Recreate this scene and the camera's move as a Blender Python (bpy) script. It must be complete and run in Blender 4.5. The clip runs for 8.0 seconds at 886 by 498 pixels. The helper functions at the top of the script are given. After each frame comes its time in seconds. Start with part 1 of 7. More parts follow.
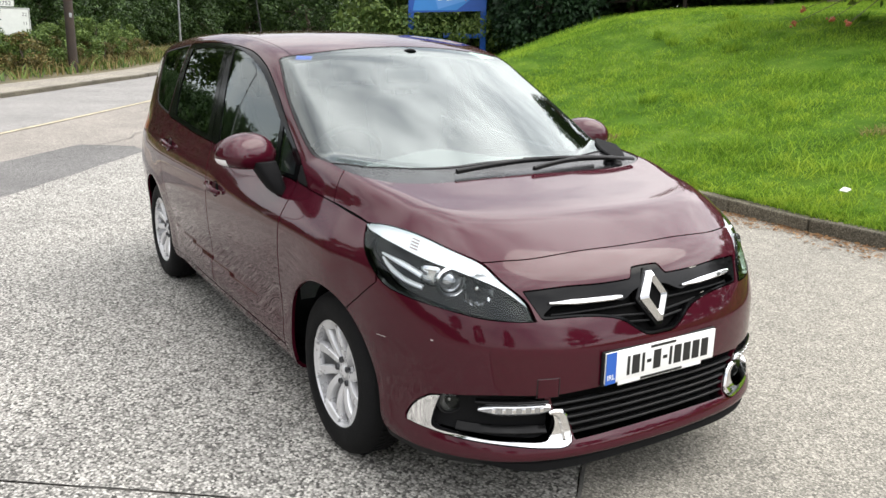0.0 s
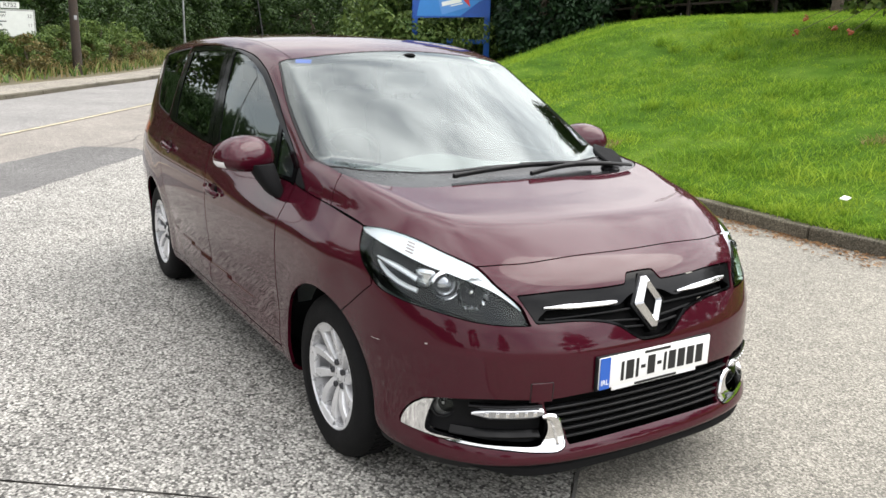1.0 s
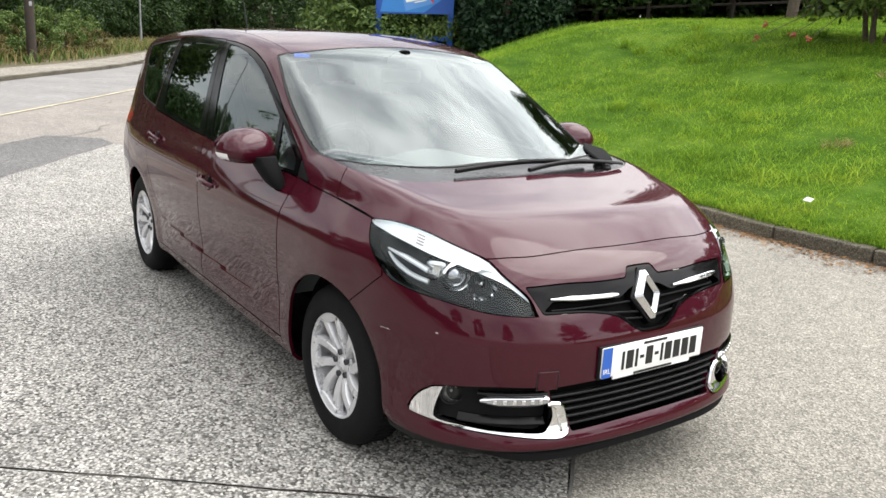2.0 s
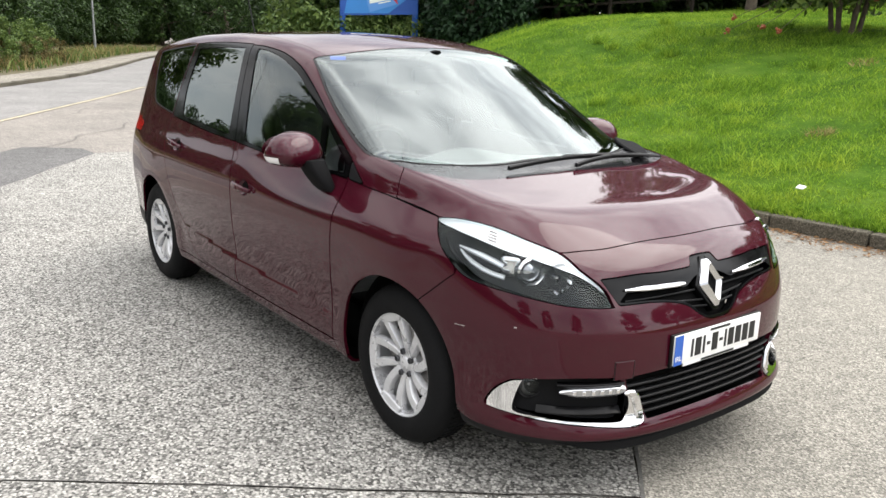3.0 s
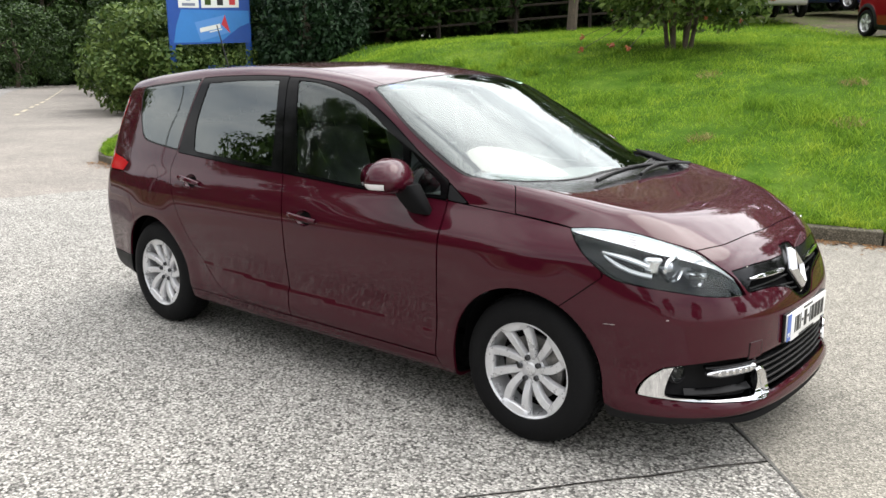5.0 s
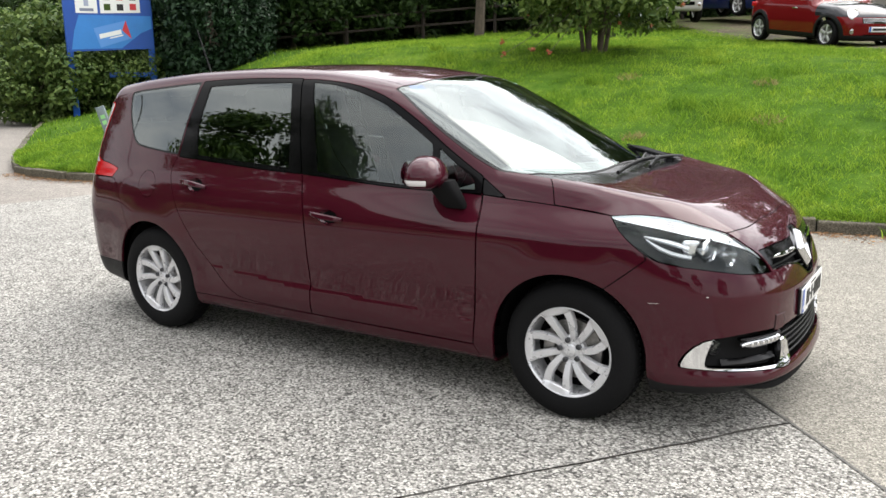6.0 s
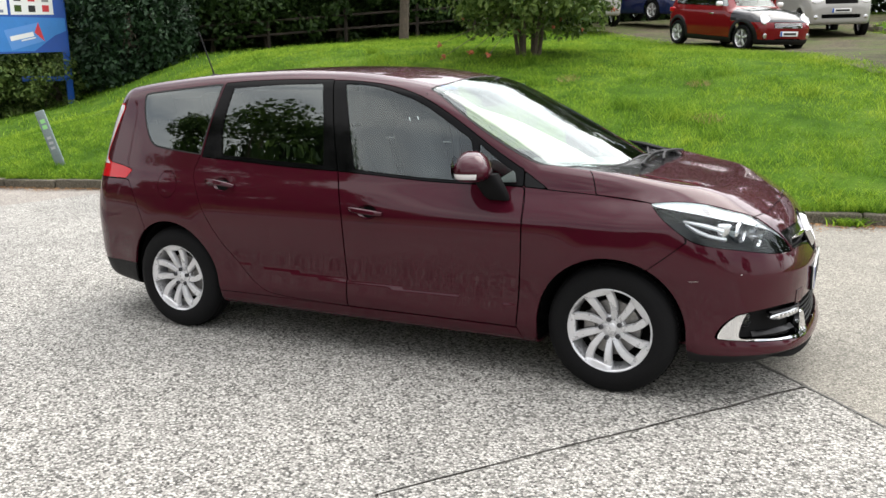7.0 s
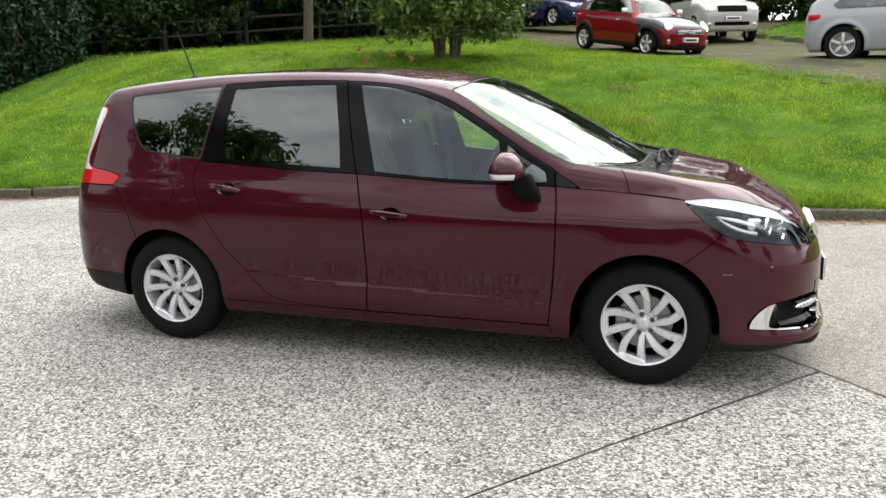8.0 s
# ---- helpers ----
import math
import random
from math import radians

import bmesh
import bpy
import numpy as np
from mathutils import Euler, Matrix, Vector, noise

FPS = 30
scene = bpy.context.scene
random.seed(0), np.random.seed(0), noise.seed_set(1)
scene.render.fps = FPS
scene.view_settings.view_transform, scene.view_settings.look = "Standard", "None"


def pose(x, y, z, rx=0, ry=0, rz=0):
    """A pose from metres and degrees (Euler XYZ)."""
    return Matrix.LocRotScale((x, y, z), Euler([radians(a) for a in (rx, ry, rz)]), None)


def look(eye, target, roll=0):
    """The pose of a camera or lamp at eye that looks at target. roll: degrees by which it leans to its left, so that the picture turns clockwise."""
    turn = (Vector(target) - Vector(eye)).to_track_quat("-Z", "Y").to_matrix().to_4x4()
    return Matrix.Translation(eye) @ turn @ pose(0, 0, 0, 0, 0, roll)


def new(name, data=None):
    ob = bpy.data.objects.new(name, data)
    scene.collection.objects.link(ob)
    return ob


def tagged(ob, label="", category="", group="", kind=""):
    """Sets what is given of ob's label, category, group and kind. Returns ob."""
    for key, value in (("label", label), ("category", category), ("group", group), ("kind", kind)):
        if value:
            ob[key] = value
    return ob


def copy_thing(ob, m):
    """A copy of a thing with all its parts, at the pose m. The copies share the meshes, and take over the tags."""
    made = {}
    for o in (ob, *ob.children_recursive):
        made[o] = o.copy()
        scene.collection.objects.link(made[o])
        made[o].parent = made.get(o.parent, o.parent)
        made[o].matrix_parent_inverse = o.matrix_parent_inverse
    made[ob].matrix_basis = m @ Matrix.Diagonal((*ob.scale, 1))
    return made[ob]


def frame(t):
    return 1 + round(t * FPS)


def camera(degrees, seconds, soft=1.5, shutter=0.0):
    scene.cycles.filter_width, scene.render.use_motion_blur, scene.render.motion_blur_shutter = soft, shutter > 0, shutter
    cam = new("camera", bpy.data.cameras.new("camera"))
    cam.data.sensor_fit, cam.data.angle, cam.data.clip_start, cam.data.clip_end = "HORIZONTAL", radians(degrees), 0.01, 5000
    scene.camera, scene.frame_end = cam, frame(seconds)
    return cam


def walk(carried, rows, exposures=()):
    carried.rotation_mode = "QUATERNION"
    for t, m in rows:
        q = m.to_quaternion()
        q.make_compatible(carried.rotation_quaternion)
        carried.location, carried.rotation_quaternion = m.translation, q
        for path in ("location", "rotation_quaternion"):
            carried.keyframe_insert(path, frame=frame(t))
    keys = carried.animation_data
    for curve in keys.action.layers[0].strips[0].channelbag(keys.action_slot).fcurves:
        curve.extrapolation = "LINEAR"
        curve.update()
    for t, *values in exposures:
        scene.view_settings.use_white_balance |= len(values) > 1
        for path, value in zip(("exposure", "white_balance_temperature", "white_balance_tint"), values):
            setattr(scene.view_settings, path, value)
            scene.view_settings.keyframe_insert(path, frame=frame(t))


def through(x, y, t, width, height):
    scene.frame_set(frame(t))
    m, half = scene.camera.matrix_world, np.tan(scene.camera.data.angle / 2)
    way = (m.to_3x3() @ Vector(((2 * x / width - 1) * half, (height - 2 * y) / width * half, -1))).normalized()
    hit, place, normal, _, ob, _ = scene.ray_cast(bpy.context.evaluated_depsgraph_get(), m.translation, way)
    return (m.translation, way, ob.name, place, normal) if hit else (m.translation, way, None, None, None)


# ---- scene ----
cam = camera(56.2, 8.0)
PATH = [
    (0, (2.765, -2.062, 1.595), (1.115, -1.048, 1.097), 1.0),
    (0.5, (2.769, -2.048, 1.592), (1.116, -1.037, 1.094), 1.1),
    (1, (2.784, -2.046, 1.592), (1.128, -1.035, 1.106), 1.5),
    (2.5, (2.69, -2.418, 1.59), (1.126, -1.273, 1.099), 2.8),
    (3, (2.561, -2.584, 1.575), (1.018, -1.408, 1.089), 1.6),
    (3.5, (2.393, -2.804, 1.58), (0.901, -1.563, 1.097), 0.8),
    (4, (2.241, -3.11, 1.591), (0.823, -1.783, 1.111), 0.3),
    (4.5, (2.063, -3.352, 1.572), (0.728, -1.933, 1.121), -0.1),
    (5, (1.861, -3.606, 1.575), (0.608, -2.107, 1.147), -0.3),
    (6.5, (1.242, -4.397, 1.553), (0.282, -2.693, 1.136), -0.9),
    (7, (1.003, -4.66, 1.555), (0.132, -2.908, 1.142), -0.9),
    (7.5, (0.682, -4.789, 1.552), (-0.079, -2.985, 1.141), -0.9),
    (8, (0.334, -4.922, 1.548), (-0.294, -3.067, 1.141), -0.8),
]
walk(cam, [(t, look(eye, target, roll)) for t, eye, target, roll in PATH])

# ---- light: a bright day under broken white cloud, a veiled sun over the grass bank ----
world = bpy.data.worlds.new("world")
scene.world = world
world.use_nodes = True
wn, wl = world.node_tree.nodes, world.node_tree.links
sky = wn.new("ShaderNodeTexSky")
sky.sky_type, sky.sun_disc = "NISHITA", False
sky.sun_elevation, sky.sun_rotation = radians(54), radians(20)
coord, flat, cloud, ramp, mixed, part_z, rise, white, toward, veil, both_ = (wn.new("ShaderNode" + k) for k in ("TexCoord", "Mapping", "TexNoise", "ValToRGB", "MixRGB", "SeparateXYZ", "MapRange", "VectorMath", "VectorMath", "MapRange", "Math"))
flat.inputs["Scale"].default_value = (1, 1, 2.2)
cloud.inputs["Scale"].default_value, cloud.inputs["Detail"].default_value, cloud.inputs["Roughness"].default_value = 2.5, 7, .58
ramp.color_ramp.elements[0].position, ramp.color_ramp.elements[0].color = .38, (.42, .42, .42, 1)
ramp.color_ramp.elements[1].position, ramp.color_ramp.elements[1].color = .60, (1, 1, 1, 1)
# the cloud cover is about three times as bright overhead as at the horizon
rise.inputs["From Min"].default_value, rise.inputs["From Max"].default_value = 0.0, .85
rise.inputs["To Min"].default_value, rise.inputs["To Max"].default_value = .60, 1.0
# and brighter still round the veiled sun
toward.operation, toward.inputs[1].default_value = "DOT_PRODUCT", Vector((9, 20, 30)).normalized()
veil.interpolation_type = "SMOOTHERSTEP"
veil.inputs["From Min"].default_value, veil.inputs["From Max"].default_value = .2, 1.0
veil.inputs["To Min"].default_value, veil.inputs["To Max"].default_value = 0.0, 1.7
white.operation = "SCALE"
white.inputs[0].default_value = (15.2, 15.1, 15.2)
wl.new(coord.outputs["Generated"], part_z.inputs[0])
wl.new(part_z.outputs["Z"], rise.inputs["Value"])
wl.new(coord.outputs["Generated"], toward.inputs[0])
wl.new(toward.outputs["Value"], veil.inputs["Value"])
wl.new(rise.outputs[0], both_.inputs[0])
wl.new(veil.outputs[0], both_.inputs[1])
wl.new(both_.outputs[0], white.inputs["Scale"])
wl.new(white.outputs[0], mixed.inputs["Color2"])
wl.new(coord.outputs["Generated"], flat.inputs["Vector"])
wl.new(flat.outputs[0], cloud.inputs["Vector"])
wl.new(cloud.outputs["Fac"], ramp.inputs["Fac"])
wl.new(ramp.outputs["Color"], mixed.inputs["Fac"])
wl.new(sky.outputs[0], mixed.inputs["Color1"])
wl.new(mixed.outputs[0], wn["Background"].inputs[0])
wn["Background"].inputs[1].default_value = 0.12
sun = new("sun", bpy.data.lights.new("sun", "SUN"))
sun.data.energy, sun.data.angle, sun.data.color = 1.0, radians(40), (1.0, .94, .84)
sun.matrix_world = look((9, 20, 30), (0, 0, 0))
scene.view_settings.exposure = .31


# ---- materials ----
def material(name, base=(.5, .5, .5), rough=.5, metal=0.0, **more):
    m = bpy.data.materials.new(name)
    m.use_nodes = True
    b = m.node_tree.nodes["Principled BSDF"]
    b.inputs["Base Color"].default_value = (*base, 1)
    b.inputs["Roughness"].default_value, b.inputs["Metallic"].default_value = rough, metal
    for key, value in more.items():
        b.inputs[key.replace("_", " ")].default_value = value
    return m


class Nodes:
    """Short hand for the nodes of one material."""

    def __init__(self, m):
        self.t, self.n, self.l = m.node_tree, m.node_tree.nodes, m.node_tree.links
        self.b = self.n["Principled BSDF"]

    def add(self, kind, ins=None, **props):
        node = self.n.new("ShaderNode" + kind)
        for key, value in props.items():
            setattr(node, key, value)
        for key, value in (ins or {}).items():
            if hasattr(value, "is_linked"):
                self.l.new(value, node.inputs[key])
            else:
                node.inputs[key].default_value = value
        return node

    def place(self):
        return self.add("NewGeometry").outputs["Position"]

    def noise(self, vec, scale, detail=4.0, rough=.6, dist=0.0):
        return self.add("TexNoise", {"Vector": vec, "Scale": scale, "Detail": detail, "Roughness": rough, "Distortion": dist}).outputs["Fac"]

    def ramp(self, fac, *stops):
        r = self.add("ValToRGB", {"Fac": fac})
        e = r.color_ramp.elements
        while len(e) < len(stops):
            e.new(.5)
        for el, (p, c) in zip(e, stops):
            el.position, el.color = p, (*c, 1) if len(c) == 3 else c
        return r.outputs["Color"]

    def mix(self, fac, a, b, kind="MIX"):
        node = self.add("MixRGB", {"Fac": fac, "Color1": a, "Color2": b}, blend_type=kind)
        return node.outputs["Color"]

    def bump(self, height, strength=.3, far=.01, under=None):
        node = self.add("Bump", {"Height": height, "Strength": strength, "Distance": far})
        if under is not None:
            self.l.new(under, node.inputs["Normal"])
        self.l.new(node.outputs["Normal"], self.b.inputs["Normal"])
        return node.outputs["Normal"]

    def to(self, socket, name):
        self.l.new(socket, self.b.inputs[name])


def g3(v):
    return (v, v, v)


def dirty(name, base, rough=.5, metal=0.0, scale=6.0, amount=.35, bump=.1, fine=60.0, **more):
    """A plain surface with stains at two scales and a little relief."""
    m = material(name, base, rough, metal, **more)
    n = Nodes(m)
    p = n.add("TexCoord").outputs["Object"]
    big, small = n.noise(p, scale, 5), n.noise(p, fine, 3)
    f = n.mix(.5, big, small)
    dark = tuple(c * (1 - amount) for c in base)
    lite = tuple(min(1, c * (1 + amount * .6)) for c in base)
    n.to(n.ramp(f, (.35, dark), (.65, lite)), "Base Color")
    r = n.add("MapRange", {"Value": big, "From Min": .3, "From Max": .7, "To Min": max(.02, rough - .1), "To Max": min(1, rough + .12)})
    n.to(r.outputs[0], "Roughness")
    if bump:
        n.bump(small, bump, .004)
    return m


def car_paint(name, base, flake=.25):
    m = material(name, base, .5, .12, Coat_Weight=1.0, Coat_Roughness=.015, Coat_IOR=1.41, Specular_IOR_Level=.02)
    n = Nodes(m)
    p = n.place()
    spark = n.add("TexVoronoi", {"Vector": p, "Scale": 900.0}).outputs["Color"]
    hue = n.add("SeparateColor", {"Color": spark}).outputs[0]
    n.to(n.ramp(hue, (0, tuple(c * (1 - flake) for c in base)), (1, tuple(c * (1 + flake) for c in base))), "Base Color")
    dust = n.noise(p, 3.0, 6, .65)
    r = n.add("MapRange", {"Value": dust, "From Min": .35, "From Max": .75, "To Min": .028, "To Max": .045})
    n.to(r.outputs[0], "Coat Roughness")
    return m


def glass_pane(name, tint=(.8, .86, .83), ior=1.75, rough=0.0):
    """A thin pane: it lets light straight through and mirrors the more the flatter it is looked at."""
    m = bpy.data.materials.new(name)
    m.use_nodes = True
    t = m.node_tree
    t.nodes.remove(t.nodes["Principled BSDF"])
    a, b, f, x = (t.nodes.new("ShaderNode" + k) for k in ("BsdfTransparent", "BsdfGlossy", "Fresnel", "MixShader"))
    b.inputs["Color"].default_value = (.93, 1, .985, 1)
    a.inputs[0].default_value, b.inputs["Roughness"].default_value, f.inputs[0].default_value = (*tint, 1), rough, ior
    t.links.new(f.outputs[0], x.inputs[0])
    t.links.new(a.outputs[0], x.inputs[1])
    t.links.new(b.outputs[0], x.inputs[2])
    t.links.new(x.outputs[0], t.nodes["Material Output"].inputs[0])
    return m


PAINT = car_paint("wine_red_paint", (.041, .0027, .0084))
GLASS = glass_pane("windscreen_glass", (.84, .92, .89), 1.92)
GLASS_SIDE = glass_pane("side_glass", (.88, .95, .94), 1.85)
GLASS_DARK = glass_pane("privacy_glass", (.20, .24, .235), 2.12)
GLASS_LAMP = glass_pane("lamp_lens", (.95, .97, .975), 1.36)
BLACK_GLOSS = dirty("gloss_black_trim", (.003, .003, .0032), .10, amount=.3, bump=.0, fine=200, Specular_IOR_Level=.13)
BLACK = dirty("black_plastic", (.007, .007, .0075), .5, amount=.3, bump=.15, fine=400, Specular_IOR_Level=.22)
SEAL = dirty("rubber_seal", (.012, .012, .012), .6, amount=.3, bump=.1)
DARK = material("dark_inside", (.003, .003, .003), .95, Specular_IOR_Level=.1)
CHROME = material("chrome", (.78, .78, .79), .06, 1.0)
ALLOY = dirty("wheel_alloy", (.66, .66, .67), .32, .45, scale=20, amount=.12, bump=.05, fine=300)
BADGE = material("satin_chrome", (.66, .66, .67), .16, 1.0)
SILVER = material("lamp_silver", (.82, .83, .84), .16, 1.0)
LAMP_WHITE = material("lamp_white_trim", (.95, .96, .97), .38, .55)
MATTE = dirty("matte_black_plastic", (.007, .007, .0074), .8, amount=.3, bump=.15, fine=300, Specular_IOR_Level=.12)
COWL = dirty("cowl_gloss_plastic", (.018, .018, .019), .22, amount=.25, bump=.02, fine=300, Specular_IOR_Level=.22)
TYRE = dirty("tyre_rubber", (.0065, .0065, .0068), .75, amount=.4, bump=.3, fine=160, Specular_IOR_Level=.14)
RED_LENS = material("red_lens", (.42, .005, .009), .12, Coat_Weight=.35, Specular_IOR_Level=.25)
BOWL = material("lamp_bowl_black", (.008, .0085, .009), .3, .1, Specular_IOR_Level=.3)
MARK = material("lens_print", (.36, .27, .26), .5)
LENS_BAR = material("light_bar_lens", (.42, .43, .45), .12, .8, Coat_Weight=1.0)
CLEAR_LENS = material("clear_lens", (.85, .83, .84), .1, .2, Coat_Weight=1.0)
FABRIC = dirty("seat_fabric", (.10, .103, .108), .9, scale=12, amount=.35, bump=.4, fine=300)
DASH = dirty("dashboard_plastic", (.22, .225, .22), .6, amount=.2, bump=.3, fine=250)
HEADLINER = dirty("headlining", (.42, .42, .40), .95, amount=.1, bump=.2, fine=200)
PLATE_WHITE = material("plate_white", (.8, .8, .78), .35, Coat_Weight=.4)
PLATE_BLUE = material("plate_blue", (.01, .09, .42), .35, Coat_Weight=.4)
INK = material("ink_black", (.01, .01, .01), .5)
BOLT = material("bolt_steel", (.10, .10, .105), .4, .7)
STEEL = dirty("brake_steel", (.3, .29, .28), .4, .8, amount=.3)


def stony(name, dark, lite, size, bump, patch=.25, warm=(1, .97, .92), gap=.35):
    """Worn aggregate surfacing: stones in a darker binder, stains over it."""
    m = material(name, lite, .92, Specular_IOR_Level=.2)
    n = Nodes(m)
    p = n.place()
    wob = n.add("TexNoise", {"Vector": p, "Scale": size * .7, "Detail": 2.0}).outputs["Color"]
    q = n.mix(.012, p, wob, "ADD")
    vor = n.add("TexVoronoi", {"Vector": q, "Scale": size})
    tone = n.add("SeparateColor", {"Color": vor.outputs["Color"]}).outputs[0]
    mid = tuple((a + b) / 2 for a, b in zip(dark, lite))
    stone = n.ramp(tone, (.0, dark), (.3, mid), (.65, lite), (1, tuple(min(1, c * 1.5) for c in lite)))
    edge = n.ramp(vor.outputs["Distance"], (gap, (1, 1, 1)), (gap + .35, g3(.35)))
    c = n.mix(.8, stone, edge, "MULTIPLY")
    big = n.noise(p, .55, 6, .62)
    c = n.mix(patch, c, n.ramp(big, (.3, tuple(.45 * w for w in warm)), (.7, tuple(1.25 * w for w in warm))), "MULTIPLY")
    c = n.mix(.5, c, n.ramp(n.noise(p, 6, 5, .7), (.3, g3(.72)), (.7, g3(1.15))), "MULTIPLY")
    n.to(c, "Base Color")
    h = n.mix(.4, edge, n.noise(p, size * 2.2, 3))
    n.bump(h, bump, .006)
    return m


FORECOURT = stony("forecourt_aggregate", (.07, .0685, .064), (.415, .405, .378), 88, 1.0, .4, gap=.40)
APRON = stony("apron_tarmac", (.14, .134, .117), (.29, .276, .243), 125, .45, .35, (1, .96, .89), .48)
ROAD = stony("road_surface", (.17, .158, .144), (.275, .256, .233), 80, .25, .4, (1, .95, .89), .5)
ROAD_GREY = stony("road_lane_grey", (.175, .17, .163), (.275, .266, .256), 90, .25, .35, (1, .98, .95), .5)
PATCH_TAR = stony("tarmac_patch", (.115, .112, .108), (.20, .195, .19), 100, .5, .4, (1, .98, .97))
PAVING = stony("footpath_concrete", (.22, .205, .18), (.34, .315, .275), 40, .25, .4, (1, .95, .86))
KERBSTONE = stony("kerb_concrete", (.085, .078, .062), (.15, .138, .112), 95, .5, .7, (1, .96, .86), .5)
GRAVEL = stony("car_park_gravel", (.055, .044, .03), (.155, .125, .085), 30, .7, .8, (.95, 1, .85))
_n = Nodes(GRAVEL)
_p = _n.place()
_c = _n.b.inputs["Base Color"].links[0].from_socket
_c = _n.mix(_n.ramp(_n.noise(_p, .9, 6, .65), (.43, g3(0)), (.58, g3(.85))), _c, (.055, .075, .016, 1))
_c = _n.mix(_n.ramp(_n.noise(_p, .42, 5, .6, .6), (.52, g3(0)), (.60, g3(.7))), _c, (.028, .024, .019, 1))
_n.to(_c, "Base Color")
JOINT = dirty("joint_filler", (.12, .115, .105), .9, amount=.5, bump=.4, fine=80)
LINE_WHITE = dirty("worn_line_paint", (.50, .44, .31), .8, scale=3, amount=.5, bump=.2, fine=50)


def leafy(name, dark, lite, rough=.5, through=.25):
    """Leaves: each its own green, with light showing through."""
    m = material(name, lite, rough)
    n = Nodes(m)
    r = n.add("NewGeometry").outputs["Random Per Island"]
    c = n.ramp(r, (0, dark), (.6, tuple((a + b) / 2 for a, b in zip(dark, lite))), (1, lite))
    obj = n.add("ObjectInfo").outputs["Random"]
    c = n.mix(.5, c, n.ramp(obj, (0, (.75, .8, .7)), (1, (1.15, 1.08, .9))), "MULTIPLY")
    n.to(c, "Base Color")
    n.b.inputs["Specular IOR Level"].default_value = .18
    t = n.n.new("ShaderNodeBsdfTranslucent")
    x = n.n.new("ShaderNodeMixShader")
    x.inputs[0].default_value = through
    n.l.new(c, t.inputs[0])
    n.l.new(n.b.outputs[0], x.inputs[1])
    n.l.new(t.outputs[0], x.inputs[2])
    n.l.new(x.outputs[0], n.n["Material Output"].inputs[0])
    return m


LEAF = leafy("broad_leaves", (.022, .05, .011), (.095, .155, .028))
LEAF_DARK = leafy("dark_leaves", (.015, .034, .010), (.054, .098, .024), through=.15)
LEAF_CONIFER = leafy("conifer_sprays", (.010, .026, .012), (.030, .064, .028), through=.08)
LEAF_SHRUB = leafy("shrub_leaves", (.04, .08, .018), (.16, .22, .06))
BLADE = leafy("grass_blades", (.085, .18, .016), (.30, .45, .05), .7, .4)
_n = Nodes(BLADE)
_n.b.inputs["Specular IOR Level"].default_value = .08
_p = _n.place()
_c = _n.b.inputs["Base Color"].links[0].from_socket
_tone = _n.mix(.5, _n.noise(_p, .55, 4, .6), _n.noise(_p, 2.6, 3, .6))
_c = _n.mix(.9, _c, _n.ramp(_tone, (.36, (.38, .52, .42)), (.5, (1, 1, 1)), (.64, (1.55, 1.25, 1.3))), "MULTIPLY")
_n.to(_c, "Base Color")
for _link in [k for k in BLADE.node_tree.links if k.to_node.type == "BSDF_TRANSLUCENT"]:
    BLADE.node_tree.links.new(_c, _link.to_socket)
DRY = leafy("dry_grass", (.17, .13, .055), (.38, .30, .15), .8, .3)
BERRY = material("red_berries", (.30, .07, .02), .35)
BARK = dirty("bark", (.09, .07, .05), .95, scale=8, amount=.5, bump=.9, fine=40)
POLE_WOOD = dirty("pole_timber", (.045, .033, .025), .9, scale=5, amount=.5, bump=.6, fine=50)
GALV = dirty("galvanised_steel", (.38, .39, .4), .5, .6, amount=.2, bump=.1)
SOIL = material("bank_turf", (.05, .09, .015), .95, Specular_IOR_Level=.05)
_n = Nodes(SOIL)
_p = _n.place()
_c = _n.ramp(_n.noise(_p, 1.3, 6, .6), (.3, (.03, .07, .006)), (.5, (.055, .115, .010)), (.68, (.10, .165, .02)))
_c = _n.mix(.6, _c, _n.ramp(_n.noise(_p, 26, 4, .7), (.3, g3(.45)), (.7, g3(1.3))), "MULTIPLY")
_n.to(_c, "Base Color")
_n.bump(_n.noise(_p, 40, 3), .8, .03)
VERGE = dirty("verge_soil", (.10, .085, .04), .95, scale=1.5, amount=.5, bump=.6, fine=20)


# ---- building helpers ----
def thing(name, label, category, at=(0, 0, 0), group="", turn=0.0):
    ob = new(name)
    ob.empty_display_size = .2
    ob.matrix_basis = pose(*at, 0, 0, turn)
    return tagged(ob, label, category, group)


def part(name, bm, mat, parent=None, label="", smooth=True):
    """Links a bmesh as one mesh object under a thing or a part."""
    me = bpy.data.meshes.new(name)
    bm.to_mesh(me)
    bm.free()
    if smooth:
        me.polygons.foreach_set("use_smooth", np.ones(len(me.polygons), bool))
        me.set_sharp_from_angle(angle=radians(38))
    for m in mat if isinstance(mat, (list, tuple)) else (mat,):
        me.materials.append(m)
    ob = new(name, me)
    if parent is not None:
        ob.parent = parent
    return tagged(ob, label)


def box(bm, at, size, bevel=0.0, m=None, seg=2):
    """Adds a bevelled block to the bmesh."""
    got = bmesh.ops.create_cube(bm, size=1, matrix=(m or Matrix()) @ Matrix.Translation(at) @ Matrix.Diagonal((*size, 1)))["verts"]
    if bevel:
        edges = list({e for v in got for e in v.link_edges})
        bmesh.ops.bevel(bm, geom=edges, offset=bevel, segments=seg, affect="EDGES", profile=.5)
    return bm


